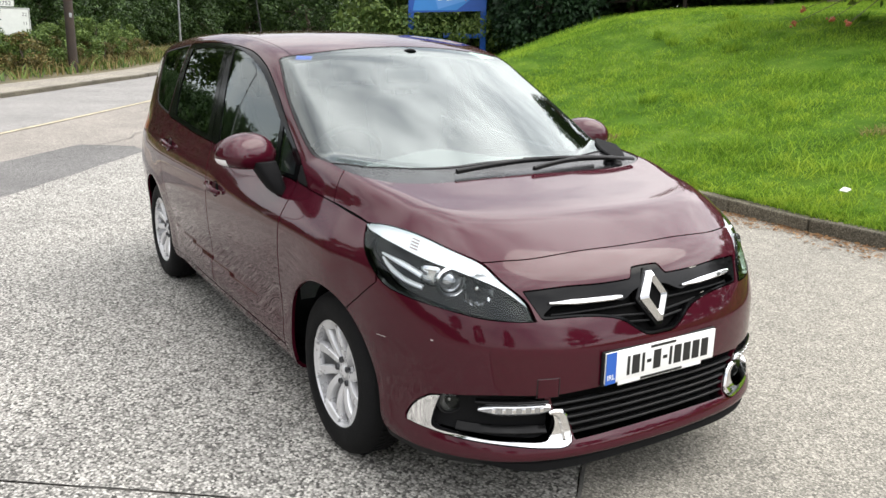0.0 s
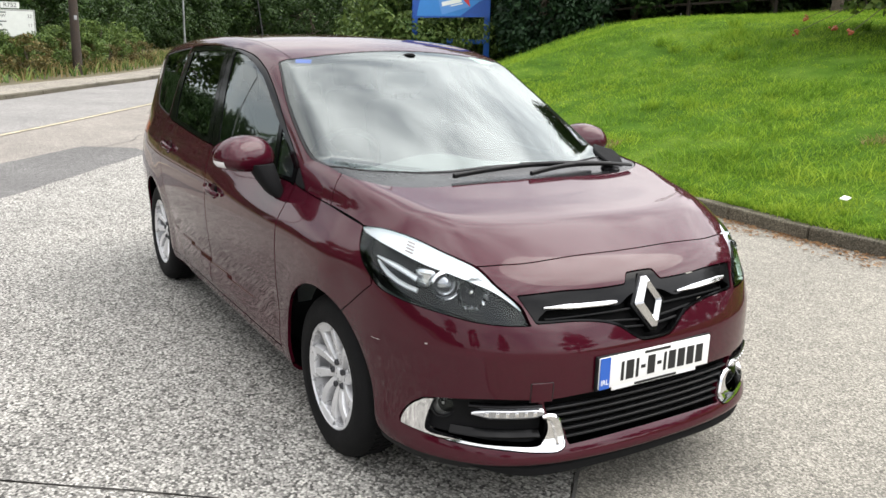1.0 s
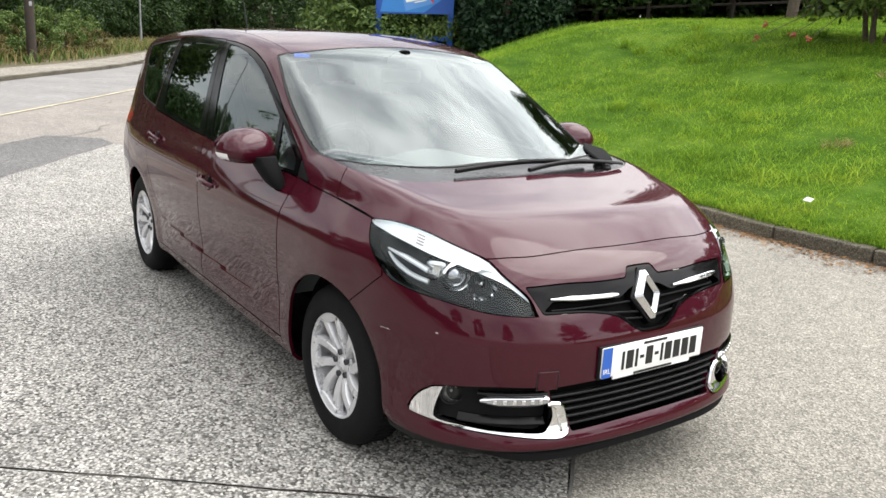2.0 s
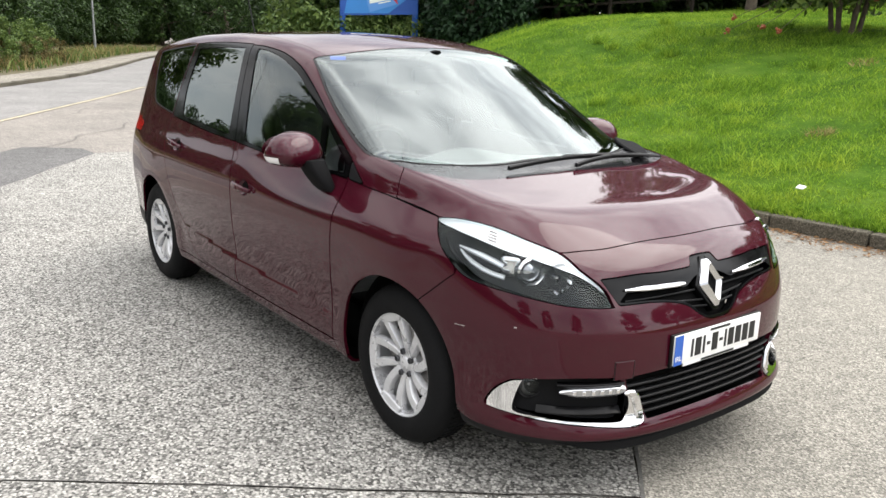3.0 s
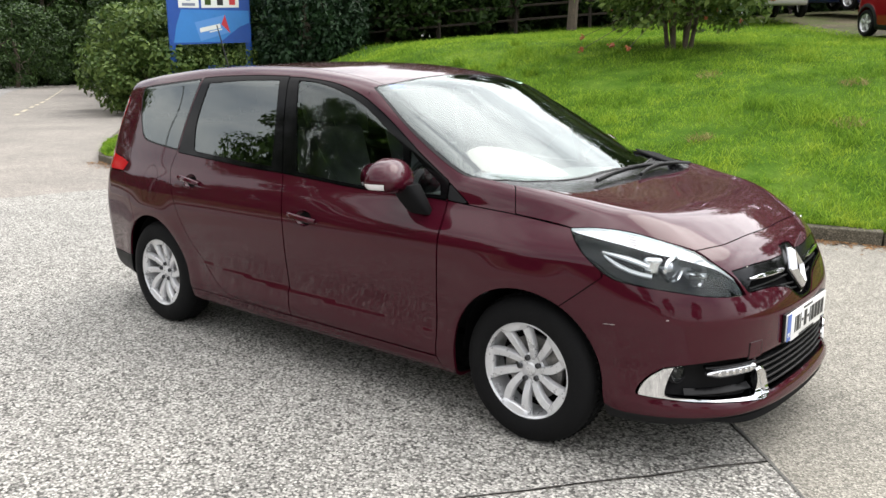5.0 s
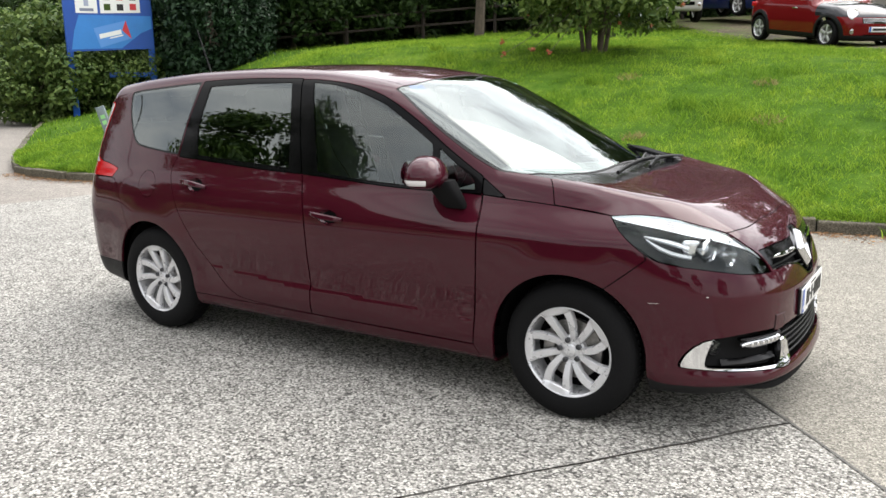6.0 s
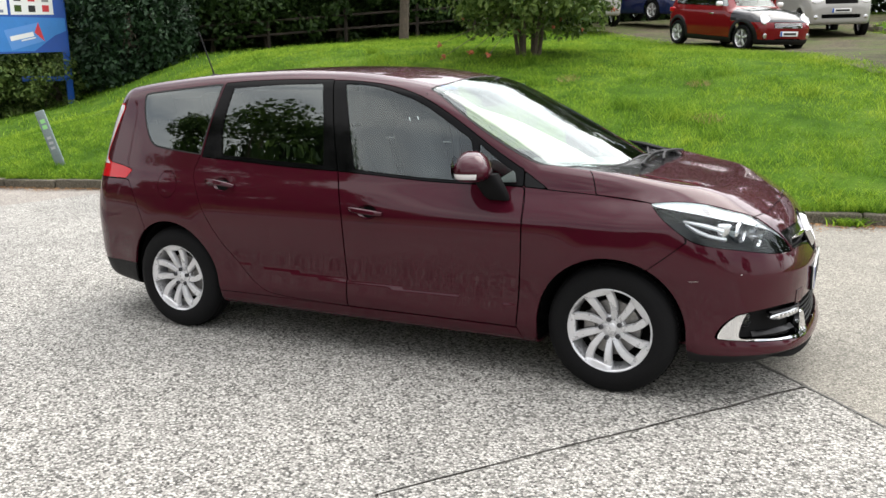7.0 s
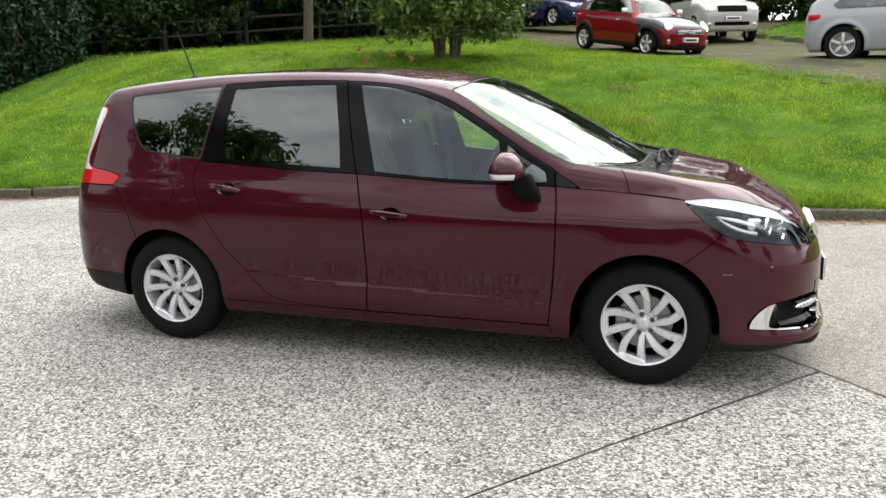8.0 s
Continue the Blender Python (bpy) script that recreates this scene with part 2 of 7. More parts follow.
def tube(bm, pts, radii, n=10, cap=True, squash=1.0, up=(0, 0, 1)):
    """Sweeps a ring along the points. radii: one, or one each."""
    pts = [Vector(p) for p in pts]
    if not hasattr(radii, "__len__"):
        radii = [radii] * len(pts)
    rings = []
    for i, p in enumerate(pts):
        d = (pts[min(i + 1, len(pts) - 1)] - pts[max(i - 1, 0)]).normalized()
        u = Vector(up)
        if abs(u.dot(d)) > .95:
            u = Vector((1, 0, 0))
        a = d.cross(u).normalized()
        b = a.cross(d).normalized()
        rings.append([bm.verts.new(p + radii[i] * (math.cos(t) * a + squash * math.sin(t) * b)) for t in (2 * math.pi * k / n for k in range(n))])
    for r, s in zip(rings, rings[1:]):
        for k in range(n):
            bm.faces.new((r[k], r[(k + 1) % n], s[(k + 1) % n], s[k]))
    if cap:
        bm.faces.new(rings[0][::-1])
        bm.faces.new(rings[-1])
    return bm


def lathe(bm, prof, n=48, m=None, close=False):
    """Turns (radius, height) points about z."""
    m = m or Matrix()
    rings = []
    for r, h in prof:
        rings.append([bm.verts.new(m @ Vector((r * math.cos(2 * math.pi * k / n), r * math.sin(2 * math.pi * k / n), h))) for k in range(n)])
    pairs = list(zip(rings, rings[1:])) + ([(rings[-1], rings[0])] if close else [])
    for r, s in pairs:
        for k in range(n):
            bm.faces.new((r[k], r[(k + 1) % n], s[(k + 1) % n], s[k]))
    return bm


def plate(bm, pts, deep, m=None, bevel=0.0):
    """A flat outline (x, y) made deep along z."""
    m = m or Matrix()
    top = [bm.verts.new(m @ Vector((x, y, deep))) for x, y in pts]
    low = [bm.verts.new(m @ Vector((x, y, 0))) for x, y in pts]
    n = len(pts)
    faces = [bm.faces.new(top), bm.faces.new(low[::-1])]
    for k in range(n):
        faces.append(bm.faces.new((low[k], low[(k + 1) % n], top[(k + 1) % n], top[k])))
    bmesh.ops.recalc_face_normals(bm, faces=faces)
    if bevel:
        bmesh.ops.bevel(bm, geom=list(faces[0].edges), offset=bevel, segments=2, affect="EDGES", profile=.5)
    return bm


def text_on(words, size, mat, m, parent=None, name="lettering", label="", deep=.0008, align="CENTER"):
    """Letters in the built-in font, as a mesh. m puts their plane."""
    c = bpy.data.curves.new(name, "FONT")
    c.body, c.size, c.extrude, c.align_x, c.align_y = words, size, deep, align, "CENTER"
    tmp = bpy.data.objects.new("tmp", c)
    me = bpy.data.meshes.new_from_object(tmp)
    bpy.data.objects.remove(tmp)
    me.transform(m)
    me.materials.clear()
    me.materials.append(mat)
    ob = new(name, me)
    if parent is not None:
        ob.parent = parent
    return tagged(ob, label)
# ---- car body: one smooth surface, from profile curves ----
def curve(*knots):
    """A smooth interpolating curve through (a, b) knots, as a fast lookup."""
    k = np.array(sorted(knots), float)
    a, b = k[:, 0], k[:, 1]
    h, d = np.diff(a), np.diff(b) / np.diff(a)
    m = np.zeros(len(a))
    m[0], m[-1] = d[0], d[-1]
    for i in range(1, len(a) - 1):
        if d[i - 1] * d[i] > 0:
            w1, w2 = 2 * h[i] + h[i - 1], h[i] + 2 * h[i - 1]
            m[i] = (w1 + w2) / (w1 / d[i - 1] + w2 / d[i])
    xs = np.linspace(a[0], a[-1], 600)
    i = np.clip(np.searchsorted(a, xs) - 1, 0, len(h) - 1)
    t = (xs - a[i]) / h[i]
    ys = (b[i] * (1 + 2 * t) * (1 - t) ** 2 + h[i] * m[i] * t * (1 - t) ** 2
          + b[i + 1] * t * t * (3 - 2 * t) + h[i] * m[i + 1] * t * t * (t - 1))
    for _ in range(30):
        ys[1:-1] = 0.25 * ys[:-2] + 0.5 * ys[1:-1] + 0.25 * ys[2:]
    lo, hi = (ys[1] - ys[0]) / (xs[1] - xs[0]), (ys[-1] - ys[-2]) / (xs[-1] - xs[-2])

    def value(q):
        q = np.asarray(q, float)
        return np.interp(q, xs, ys) + lo * np.minimum(q - xs[0], 0) + hi * np.maximum(q - xs[-1], 0)
    return value


def step(a, b, q):
    t = np.clip((q - a) / (b - a), 0, 1)
    return t * t * (3 - 2 * t)


def smax(a, b, k):
    h = np.clip(0.5 + 0.5 * (a - b) / k, 0, 1)
    return b + (a - b) * h + k * h * (1 - h)


# half width along the car, and how the flank leans in with height
WIDE = curve((-3.75, .755), (-3.4, .815), (-3.0, .868), (-2.5, .893), (-1.6, .902), (-.8, .902), (-.3, .9), (0, .893), (.3, .858), (.55, .856), (.9, .694))
LEAN = curve((.15, -.085), (.24, -.05), (.33, -.03), (.42, -.026), (.5, -.018), (.62, -.004), (.74, 0), (.84, -.006), (.92, -.022), (1.0, -.05), (1.1, -.078), (1.3, -.135), (1.5, -.205), (1.62, -.255))
# heights along the middle: bonnet, then windscreen and roof
BONNET = curve((-.5, 1.12), (-.2, 1.085), (0, 1.058), (.25, 1.02), (.5, .982), (.65, .924), (.75, .880), (.83, .777), (.9, .68))
ROOF = curve((-3.75, 1.40), (-3.5, 1.462), (-3.2, 1.52), (-2.8, 1.568), (-2.3, 1.603), (-1.9, 1.612), (-1.5, 1.602), (-1.2, 1.572), (-.92, 1.517), (-.7, 1.42), (-.4, 1.27), (0, 1.048), (.3, .87))
# the nose and the tail, by height
NOSE = curve((.1, .74), (.18, .83), (.225, .878), (.255, .9), (.285, .893), (.325, .869), (.42, .862), (.5, .868), (.6, .866), (.68, .848), (.76, .816), (.85, .765), (.95, .655))
TAIL = curve((.15, -3.55), (.3, -3.64), (.45, -3.69), (.65, -3.69), (.85, -3.66), (1.0, -3.615), (1.25, -3.525), (1.45, -3.44), (1.52, -3.42))
FLOOR = curve((-3.7, .3), (-3.2, .24), (-2.4, .2), (-.3, .2), (.5, .185), (.9, .2))
AXLES = (0.0, -2.77)
ARCH, AXLE_Z = .362, .328


def shape(x, y, z):
    """Below zero inside the body, above it outside."""
    y = np.abs(y)
    tuck = (.052 * step(-1.5, -.5, x) + .02 * step(-.3, .2, x)) * step(.82, 1.0, z)
    side = WIDE(x) + LEAN(z) - tuck
    for ax in AXLES:
        r = np.hypot(x - ax, z - AXLE_Z)
        side = side + .008 * np.exp(-((r - ARCH - .01) / .085) ** 2) * (z > .1)
    # the lower doors stand proud below a crease, with a shelf that is widest at the door gap
    crease = .474 - .0374 * (x + 2.235)
    fat = np.where(x < -1.483, np.clip((x + 2.25) / .74, 0, 1), np.clip((-.82 - x) / .66, 0, 1))
    proud = (.002 + .012 * fat) * step(-2.3, -2.2, x) * (1 - step(-.55, -.42, x))
    side = side + proud * (1 - np.clip((z - crease + .004 + .024 * fat) / (.004 + .024 * fat), 0, 1)) * step(.24, .37, z)
    side = y - side
    back = x + .33 * y * y
    hood = BONNET(x + .17 * y * y) + .05 * y * y * (1 - step(-.3, .15, x)) + .11 * y ** 4 * step(-.3, .15, x)
    roof = ROOF(back) - .075 * y * y
    top = z - smax(hood, roof, .012)
    slope = np.where(x > -1.1, .88, 1.0)
    nose = (x - NOSE(z) + .18 * y * y + .67 * y ** 5) * .92
    tail = (TAIL(z) + .42 * y ** 3.2 - x) * .92
    soft = .09 + .09 * step(.0, .5, x)
    f = smax(top * slope, side, soft)
    f = smax(f, nose, .13)
    f = smax(f, tail, .10)
    return smax(f, FLOOR(x) - z, .05)


FORM = [shape]


def body_normal(p):
    shape_ = FORM[0]
    e, n = 1e-4, np.empty_like(p)
    for i in range(3):
        d = np.zeros(3)
        d[i] = e
        n[:, i] = shape_(*(p + d).T) - shape_(*(p - d).T)
    return n / np.maximum(np.linalg.norm(n, axis=1, keepdims=True), 1e-12)


def outward(start, way, far=2.2):
    lo, hi = np.zeros(len(start)), np.full(len(start), far)
    for _ in range(24):
        mid = (lo + hi) / 2
        out = FORM[0](*(start + way * mid[:, None]).T) > 0
        lo, hi = np.where(out, lo, mid), np.where(out, mid, hi)
    return start + way * ((lo + hi) / 2)[:, None]


def body_grid(along=310, round_=230, cap=130, a=-3.05, b=.15, z0=.66):
    """Points of the half body (y >= 0) and its triangles: rays out of a line through the cabin, with a fan at either end."""
    ang = np.linspace(-math.pi / 2, math.pi / 2, round_)
    starts, ways = [], []
    rows = [(b, math.pi / 2 * (1 - i / cap)) for i in range(cap)]
    rows = [(b, t) for _, t in rows] + [(b + (a - b) * i / along, 0) for i in range(along + 1)] + [(a, -math.pi / 2 * (i + 1) / cap) for i in range(cap)]
    for x0, t in rows:
        starts.append(np.stack([np.full(round_, x0), np.zeros(round_), np.full(round_, z0)], 1))
        ways.append(np.stack([np.full(round_, math.sin(t)), math.cos(t) * np.cos(ang), math.cos(t) * np.sin(ang)], 1))
    p = outward(np.concatenate(starts), np.concatenate(ways))
    p[:, 1] = np.maximum(p[:, 1], 0)
    n = len(rows)
    i, j = np.meshgrid(np.arange(n - 1), np.arange(round_ - 1), indexing="ij")
    q = (i * round_ + j).ravel()
    tri = np.concatenate([np.stack([q, q + 1, q + round_ + 1], 1), np.stack([q, q + round_ + 1, q + round_], 1)])
    return p, tri


# ---- cutting the body into panels ----
def outline(*pts, n=12, sharp=()):
    """A closed outline through the points, rounded except at the corners listed in sharp."""
    p, out = np.array(pts, float), []
    m = len(p)
    for i in range(m):
        a, b, c, d = p[i - 1], p[i], p[(i + 1) % m], p[(i + 2) % m]
        ta = (c - b) if i in sharp else (c - a) * .5
        tb = (c - b) if (i + 1) % m in sharp else (d - b) * .5
        for k in range(n):
            t = k / n
            out.append(b * (1 + 2 * t) * (1 - t) ** 2 + ta * t * (1 - t) ** 2 + c * t * t * (3 - 2 * t) + tb * t * t * (t - 1))
    return np.array(out)


def inside(poly, q):
    """Signed distance of the 2D points q to the closed outline, below zero inside."""
    lo, hi = poly.min(0) - .02, poly.max(0) + .02
    far = np.maximum(np.maximum(lo - q, q - hi).max(1), 0) + .02
    near = np.nonzero(((q > lo) & (q < hi)).all(1))[0]
    if len(near) < len(q):
        if len(near):
            far[near] = inside(poly, q[near])
        return far
    best, odd = np.full(len(q), 1e9), np.zeros(len(q), bool)
    for a, b in zip(poly, np.roll(poly, -1, 0)):
        e = b - a
        if (e @ e) < 1e-14:
            continue
        w = q - a
        t = np.clip((w @ e) / (e @ e), 0, 1)
        best = np.minimum(best, ((w - t[:, None] * e) ** 2).sum(1))
        if e[1] != 0:
            up = (a[1] <= q[:, 1]) != (b[1] <= q[:, 1])
            odd ^= up & (q[:, 0] < a[0] + (q[:, 1] - a[1]) * e[0] / e[1])
    return np.where(odd, -1, 1) * np.sqrt(best)


SIDE, TOP, FRONT = (0, 2), (0, 1), (1, 2)


def region(view, poly, also=None):
    def g(v):
        d = inside(poly, v[:, view])
        return d if also is None else np.maximum(d, also(v))
    return g


def split(v, tri, g):
    """Parts the triangles along g = 0. Gives the points and the triangles within and without."""
    s = g(v)
    s = np.where(np.abs(s) < 1e-7, 1e-7, s)
    low = s[tri] < 0
    count = low.sum(1)
    ins, outs = [tri[count == 3]], [tri[count == 0]]
    edges, rows = [], []
    for lone, keep in ((1, True), (2, False)):
        t, l = tri[count == lone], low[count == lone]
        k = np.argmax(l == keep, 1)
        r = np.arange(len(t))
        rows.append(np.stack([t[r, k], t[r, (k + 1) % 3], t[r, (k + 2) % 3]], 1))
    both = np.concatenate(rows)
    if len(both):
        ab, ac = np.sort(both[:, [0, 1]], 1), np.sort(both[:, [0, 2]], 1)
        uniq, back = np.unique(np.concatenate([ab, ac]), axis=0, return_inverse=True)
        back = back.ravel()
        w = (s[uniq[:, 0]] / (s[uniq[:, 0]] - s[uniq[:, 1]]))[:, None]
        fresh = v[uniq[:, 0]] * (1 - w) + v[uniq[:, 1]] * w
        p, q = len(v) + back[:len(both)], len(v) + back[len(both):]
        tip = np.stack([both[:, 0], p, q], 1)
        rest = np.concatenate([np.stack([p, both[:, 1], both[:, 2]], 1), np.stack([p, both[:, 2], q], 1)])
        n1 = len(rows[0])
        two = np.r_[np.arange(len(both)) < n1, np.arange(len(both)) < n1]
        ins += [tip[:n1], rest[~two]]
        outs += [tip[n1:], rest[two]]
        v = np.concatenate([v, fresh])
    return v, np.concatenate(ins), np.concatenate(outs)


def compact(v, tri):
    used, back = np.unique(tri, return_inverse=True)
    return v[used], back.reshape(-1, 3)


def rim(tri):
    """The directed boundary edges of a triangle mesh."""
    e = np.concatenate([tri[:, [0, 1]], tri[:, [1, 2]], tri[:, [2, 0]]])
    key = np.sort(e, 1)
    _, first, count = np.unique(key, axis=0, return_index=True, return_counts=True)
    return e[first[count == 1]]


class Skin:
    """What is left of the half body while panels are taken out of it."""

    def __init__(self, v, tri):
        self.v, self.tri = v, tri

    def take(self, g, gap=.0022):
        self.v, got, rest = split(self.v, self.tri, lambda v: g(v) + gap)
        panel = compact(self.v, got)
        if gap:
            self.v, _, rest = split(self.v, rest, lambda v: g(v) - gap)
        self.v, self.tri = compact(self.v, rest)
        return panel


def flanged(panel, deep, normal=None, lift=0.0):
    """A panel with its edge turned inwards by deep. Gives points, triangles and normals."""
    v, tri = panel
    n = body_normal(v) if normal is None else normal
    v = v + n * lift
    if not deep:
        return v, tri, n
    e = rim(tri)
    e = e[~((v[e[:, 0], 1] < 1e-6) & (v[e[:, 1], 1] < 1e-6))]
    a, b = e[:, 0], e[:, 1]
    m, k = len(v), len(e)
    side = np.cross(v[b] - v[a], n[a])
    side /= np.maximum(np.linalg.norm(side, axis=1, keepdims=True), 1e-9)
    more = np.concatenate([v[a], v[b], v[b] - n[b] * deep, v[a] - n[a] * deep])
    i = np.arange(k)
    quads = np.concatenate([np.stack([m + i + k, m + i, m + i + 3 * k], 1), np.stack([m + i + k, m + i + 3 * k, m + i + 2 * k], 1)])
    return np.concatenate([v, more]), np.concatenate([tri, quads]), np.concatenate([n, np.tile(side, (4, 1))])


def mirrored(v, tri, n):
    """The same on the other side of the car."""
    f = np.array([1, -1, 1.0])
    return v * f, tri[:, ::-1], n * f


def joined(a, b):
    return np.concatenate([a[0], b[0]]), np.concatenate([a[1], b[1] + len(a[0])]), np.concatenate([a[2], b[2]])


def surface(name, made, mat, parent=None, label=""):
    """A mesh object with its own smooth normals."""
    v, tri, n = made
    me = bpy.data.meshes.new(name)
    me.vertices.add(len(v))
    me.vertices.foreach_set("co", np.asarray(v, np.float32).ravel())
    me.loops.add(len(tri) * 3)
    me.loops.foreach_set("vertex_index", np.asarray(tri, np.int32).ravel())
    me.polygons.add(len(tri))
    me.polygons.foreach_set("loop_start", np.arange(0, len(tri) * 3, 3, dtype=np.int32))
    me.polygons.foreach_set("loop_total", np.full(len(tri), 3, np.int32))
    me.polygons.foreach_set("use_smooth", np.ones(len(tri), bool))
    me.update(calc_edges=True)
    me.validate()
    if n is not None and len(me.vertices) == len(n):
        me.normals_split_custom_set_from_vertices(np.asarray(n).tolist())
    me.materials.append(mat)
    ob = new(name, me)
    if parent is not None:
        ob.parent = parent
    return tagged(ob, label)


# ---- the wine-red people carrier ----
car = thing("people_carrier", "wine-red seven-seat people carrier parked on the grey forecourt", "car")
v0, tri0 = body_grid()
turned = (np.cross(v0[tri0[:, 1]] - v0[tri0[:, 0]], v0[tri0[:, 2]] - v0[tri0[:, 0]]) * body_normal(v0[tri0].mean(1))).sum(1)
if (turned < 0).sum() > (turned > 0).sum():
    tri0 = tri0[:, ::-1]
skin = Skin(v0, tri0)


def arch(ax):
    def g(v):
        low = np.maximum(AXLE_Z - v[:, 2], 0)
        return np.maximum(np.hypot(v[:, 0] - ax, np.maximum(v[:, 2] - AXLE_Z, 0)) - ARCH - .06 * low, .5 - v[:, 1])
    return g


for ax in AXLES:
    skin.take(arch(ax), 0)

lamp_line = outline((.165, .947), (.28, .955), (.39, .946), (.49, .921), (.605, .879), (.68, .826), (.735, .772), (.774, .709), (.744, .712), (.69, .72), (.635, .732), (.555, .747), (.46, .762), (.375, .783), (.29, .838), (.21, .901), sharp=(0, 7))
grille_line = outline((-.05, .833), (.045, .832), (.064, .826), (.082, .803), (.107, .799), (.224, .799), (.349, .803), (.5, .799), (.46, .714), (.326, .711), (.222, .698), (.155, .677), (.1, .64), (.049, .619), (-.05, .618), sharp=(0, 7, 8, 14))
mouth_line = outline((-.05, .472), (.242, .470), (.373, .465), (.446, .460), (.424, .40), (.39, .385), (.366, .345), (.36, .30), (.165, .306), (-.05, .308), sharp=(0, 3, 7, 9))
pod_line = outline((.80, .337), (.79, .389), (.77, .43), (.74, .451), (.618, .468), (.47, .464), (.438, .403), (.394, .391), (.375, .35), (.369, .305), (.4, .285), (.455, .286), (.59, .30), (.695, .31), (.755, .32), (.79, .327), sharp=(5,))
screen_line = outline((-1.005, -.05), (-1.005, .293), (-1.018, .52), (-1.045, .634), (-.806, .693), (-.605, .723), (-.443, .736), (-.33, .727), (-.257, .715), (-.18, .636), (-.146, .502), (-.09, .277), (-.078, .09), (-.078, -.05), sharp=(0, 3, 13))
cowl_line = outline((-.33, .728), (-.235, .728), (-.14, .722), (-.03, .695), (.04, .62), (.07, .486), (.072, .33), (.066, .088), (.064, -.05), (-.4, -.05), sharp=(0, 8, 9))
f_glass = outline((-1.554, 1.512), (-1.425, 1.502), (-1.291, 1.477), (-1.16, 1.438), (-1.047, 1.391), (-.902, 1.304), (-.767, 1.219), (-.749, 1.125), (-.731, 1.016), (-1.0, 1.024), (-1.312, 1.046), (-1.433, 1.058), sharp=(0, 6, 8, 11))
q_light = outline((-.724, 1.203), (-.637, 1.14), (-.516, 1.066), (-.504, 1.019), (-.69, 1.014), sharp=(0, 2, 3, 4))
r_glass = outline((-2.343, 1.491), (-2.043, 1.507), (-1.708, 1.513), (-1.661, 1.272), (-1.636, 1.069), (-1.992, 1.085), (-2.361, 1.106), (-2.382, 1.266), sharp=(0, 2, 4, 6))
q_glass = outline((-3.068, 1.437), (-3.035, 1.457), (-2.806, 1.479), (-2.437, 1.51), (-2.492, 1.297), (-2.538, 1.108), (-2.672, 1.119), (-2.88, 1.141), (-2.95, 1.165), (-2.999, 1.227), (-3.05, 1.342), sharp=(3, 5))
f_frame = outline((-1.6385, 1.53), (-1.495, 1.524), (-1.297, 1.501), (-1.133, 1.459), (-1.003, 1.403), (-.843, 1.311), (-.656, 1.19), (-.535, 1.118), (-.466, 1.08), (-.463, .992), (-.7, .998), (-1.0, 1.007), (-1.312, 1.028), (-1.535, 1.04), (-1.59, 1.28), sharp=(0, 8, 9, 13))
r_frame = outline((-2.41, 1.521), (-2.233, 1.531), (-1.944, 1.537), (-1.6415, 1.534), (-1.593, 1.28), (-1.538, 1.04), (-1.849, 1.05), (-2.173, 1.068), (-2.521, 1.088), (-2.475, 1.297), sharp=(0, 3, 5, 8))
corner_trim = outline((-.462, 1.074), (-.33, .991), (-.459, .999), n=3, sharp=(0, 1, 2))
f_door = outline((-.459, .995), (-.442, .869), (-.441, .72), (-.447, .583), (-.475, .288), (-1.481, .288), (-1.474, .42), (-1.473, .613), (-1.488, .83), (-1.535, 1.06), sharp=(0, 4, 5, 9))
r_door = outline((-1.54, 1.06), (-1.492, .83), (-1.477, .613), (-1.478, .42), (-1.485, .288), (-1.942, .3), (-2.103, .345), (-2.25, .485), (-2.369, .612), (-2.479, .773), (-2.534, .9), (-2.568, .993), (-2.547, 1.058), (-2.518, 1.12), sharp=(0, 4, 13))
wing = outline((-.456, .998), (-.324, .989), (-.084, .974), (.17, .947), (.3, .9), (.344, .781), (.247, .70), (.176, .644), (0, .5), (-.36, .25), (-.38, .1), (-.473, .286), (-.443, .583), (-.437, .869), sharp=(0, 3, 4, 5, 7, 10, 11))
nose_line = outline((.176, .644), (.247, .70), (.344, .781), (.36, 1.3), (1.3, 1.3), (1.3, 0), (.1, 0), (.1, .55), n=6, sharp=(0, 2, 3, 4, 5, 6, 7))
tail_lamp = outline((-3.275, 1.40), (-3.258, 1.372), (-3.335, 1.2), (-3.388, 1.085), (-3.35, 1.036), (-3.2, 1.012), (-3.108, .99), (-3.159, .935), (-4, .93), (-4, 1.4), sharp=(0, 1, 6, 7, 8, 9))
tail_bumper = outline((-4, .929), (-3.162, .931), (-3.128, .925), (-3.061, .812), (-2.985, .64), (-3.0, .3), (-3.0, 0), (-4, 0), n=5, sharp=(0, 1, 2, 4, 6, 7))
flap = outline(*[(-2.778 + .08 * math.cos(a), .916 + .08 * math.sin(a)) for a in np.arange(0, 6.28, .6283)], n=5)
hood_line = outline((.675, -.05), (.675, .06), (.668, .2), (.656, .40), (.632, .51), (.598, .6), (.523, .687), (.341, .81), (.17, .9), (-.04, .9), (-.075, .825), (-.135, .737), (-.3, .6), (-.3, -.05), sharp=(0, 6, 8, 9, 11, 12, 13))
RIDGE = curve((-.5, 1.0), (-.324, .99), (-.084, .975), (.165, .947), (.25, .915), (.31, .865), (.38, .8), (.46, .76), (.6, .7), (.9, .5))
roof_line = outline((-1.0, -.05), (-1.0, .3), (-1.02, .582), (-2.2, .60), (-3.2, .56), (-3.4, .5), (-3.43, -.05), n=8, sharp=(0, 2, 6))

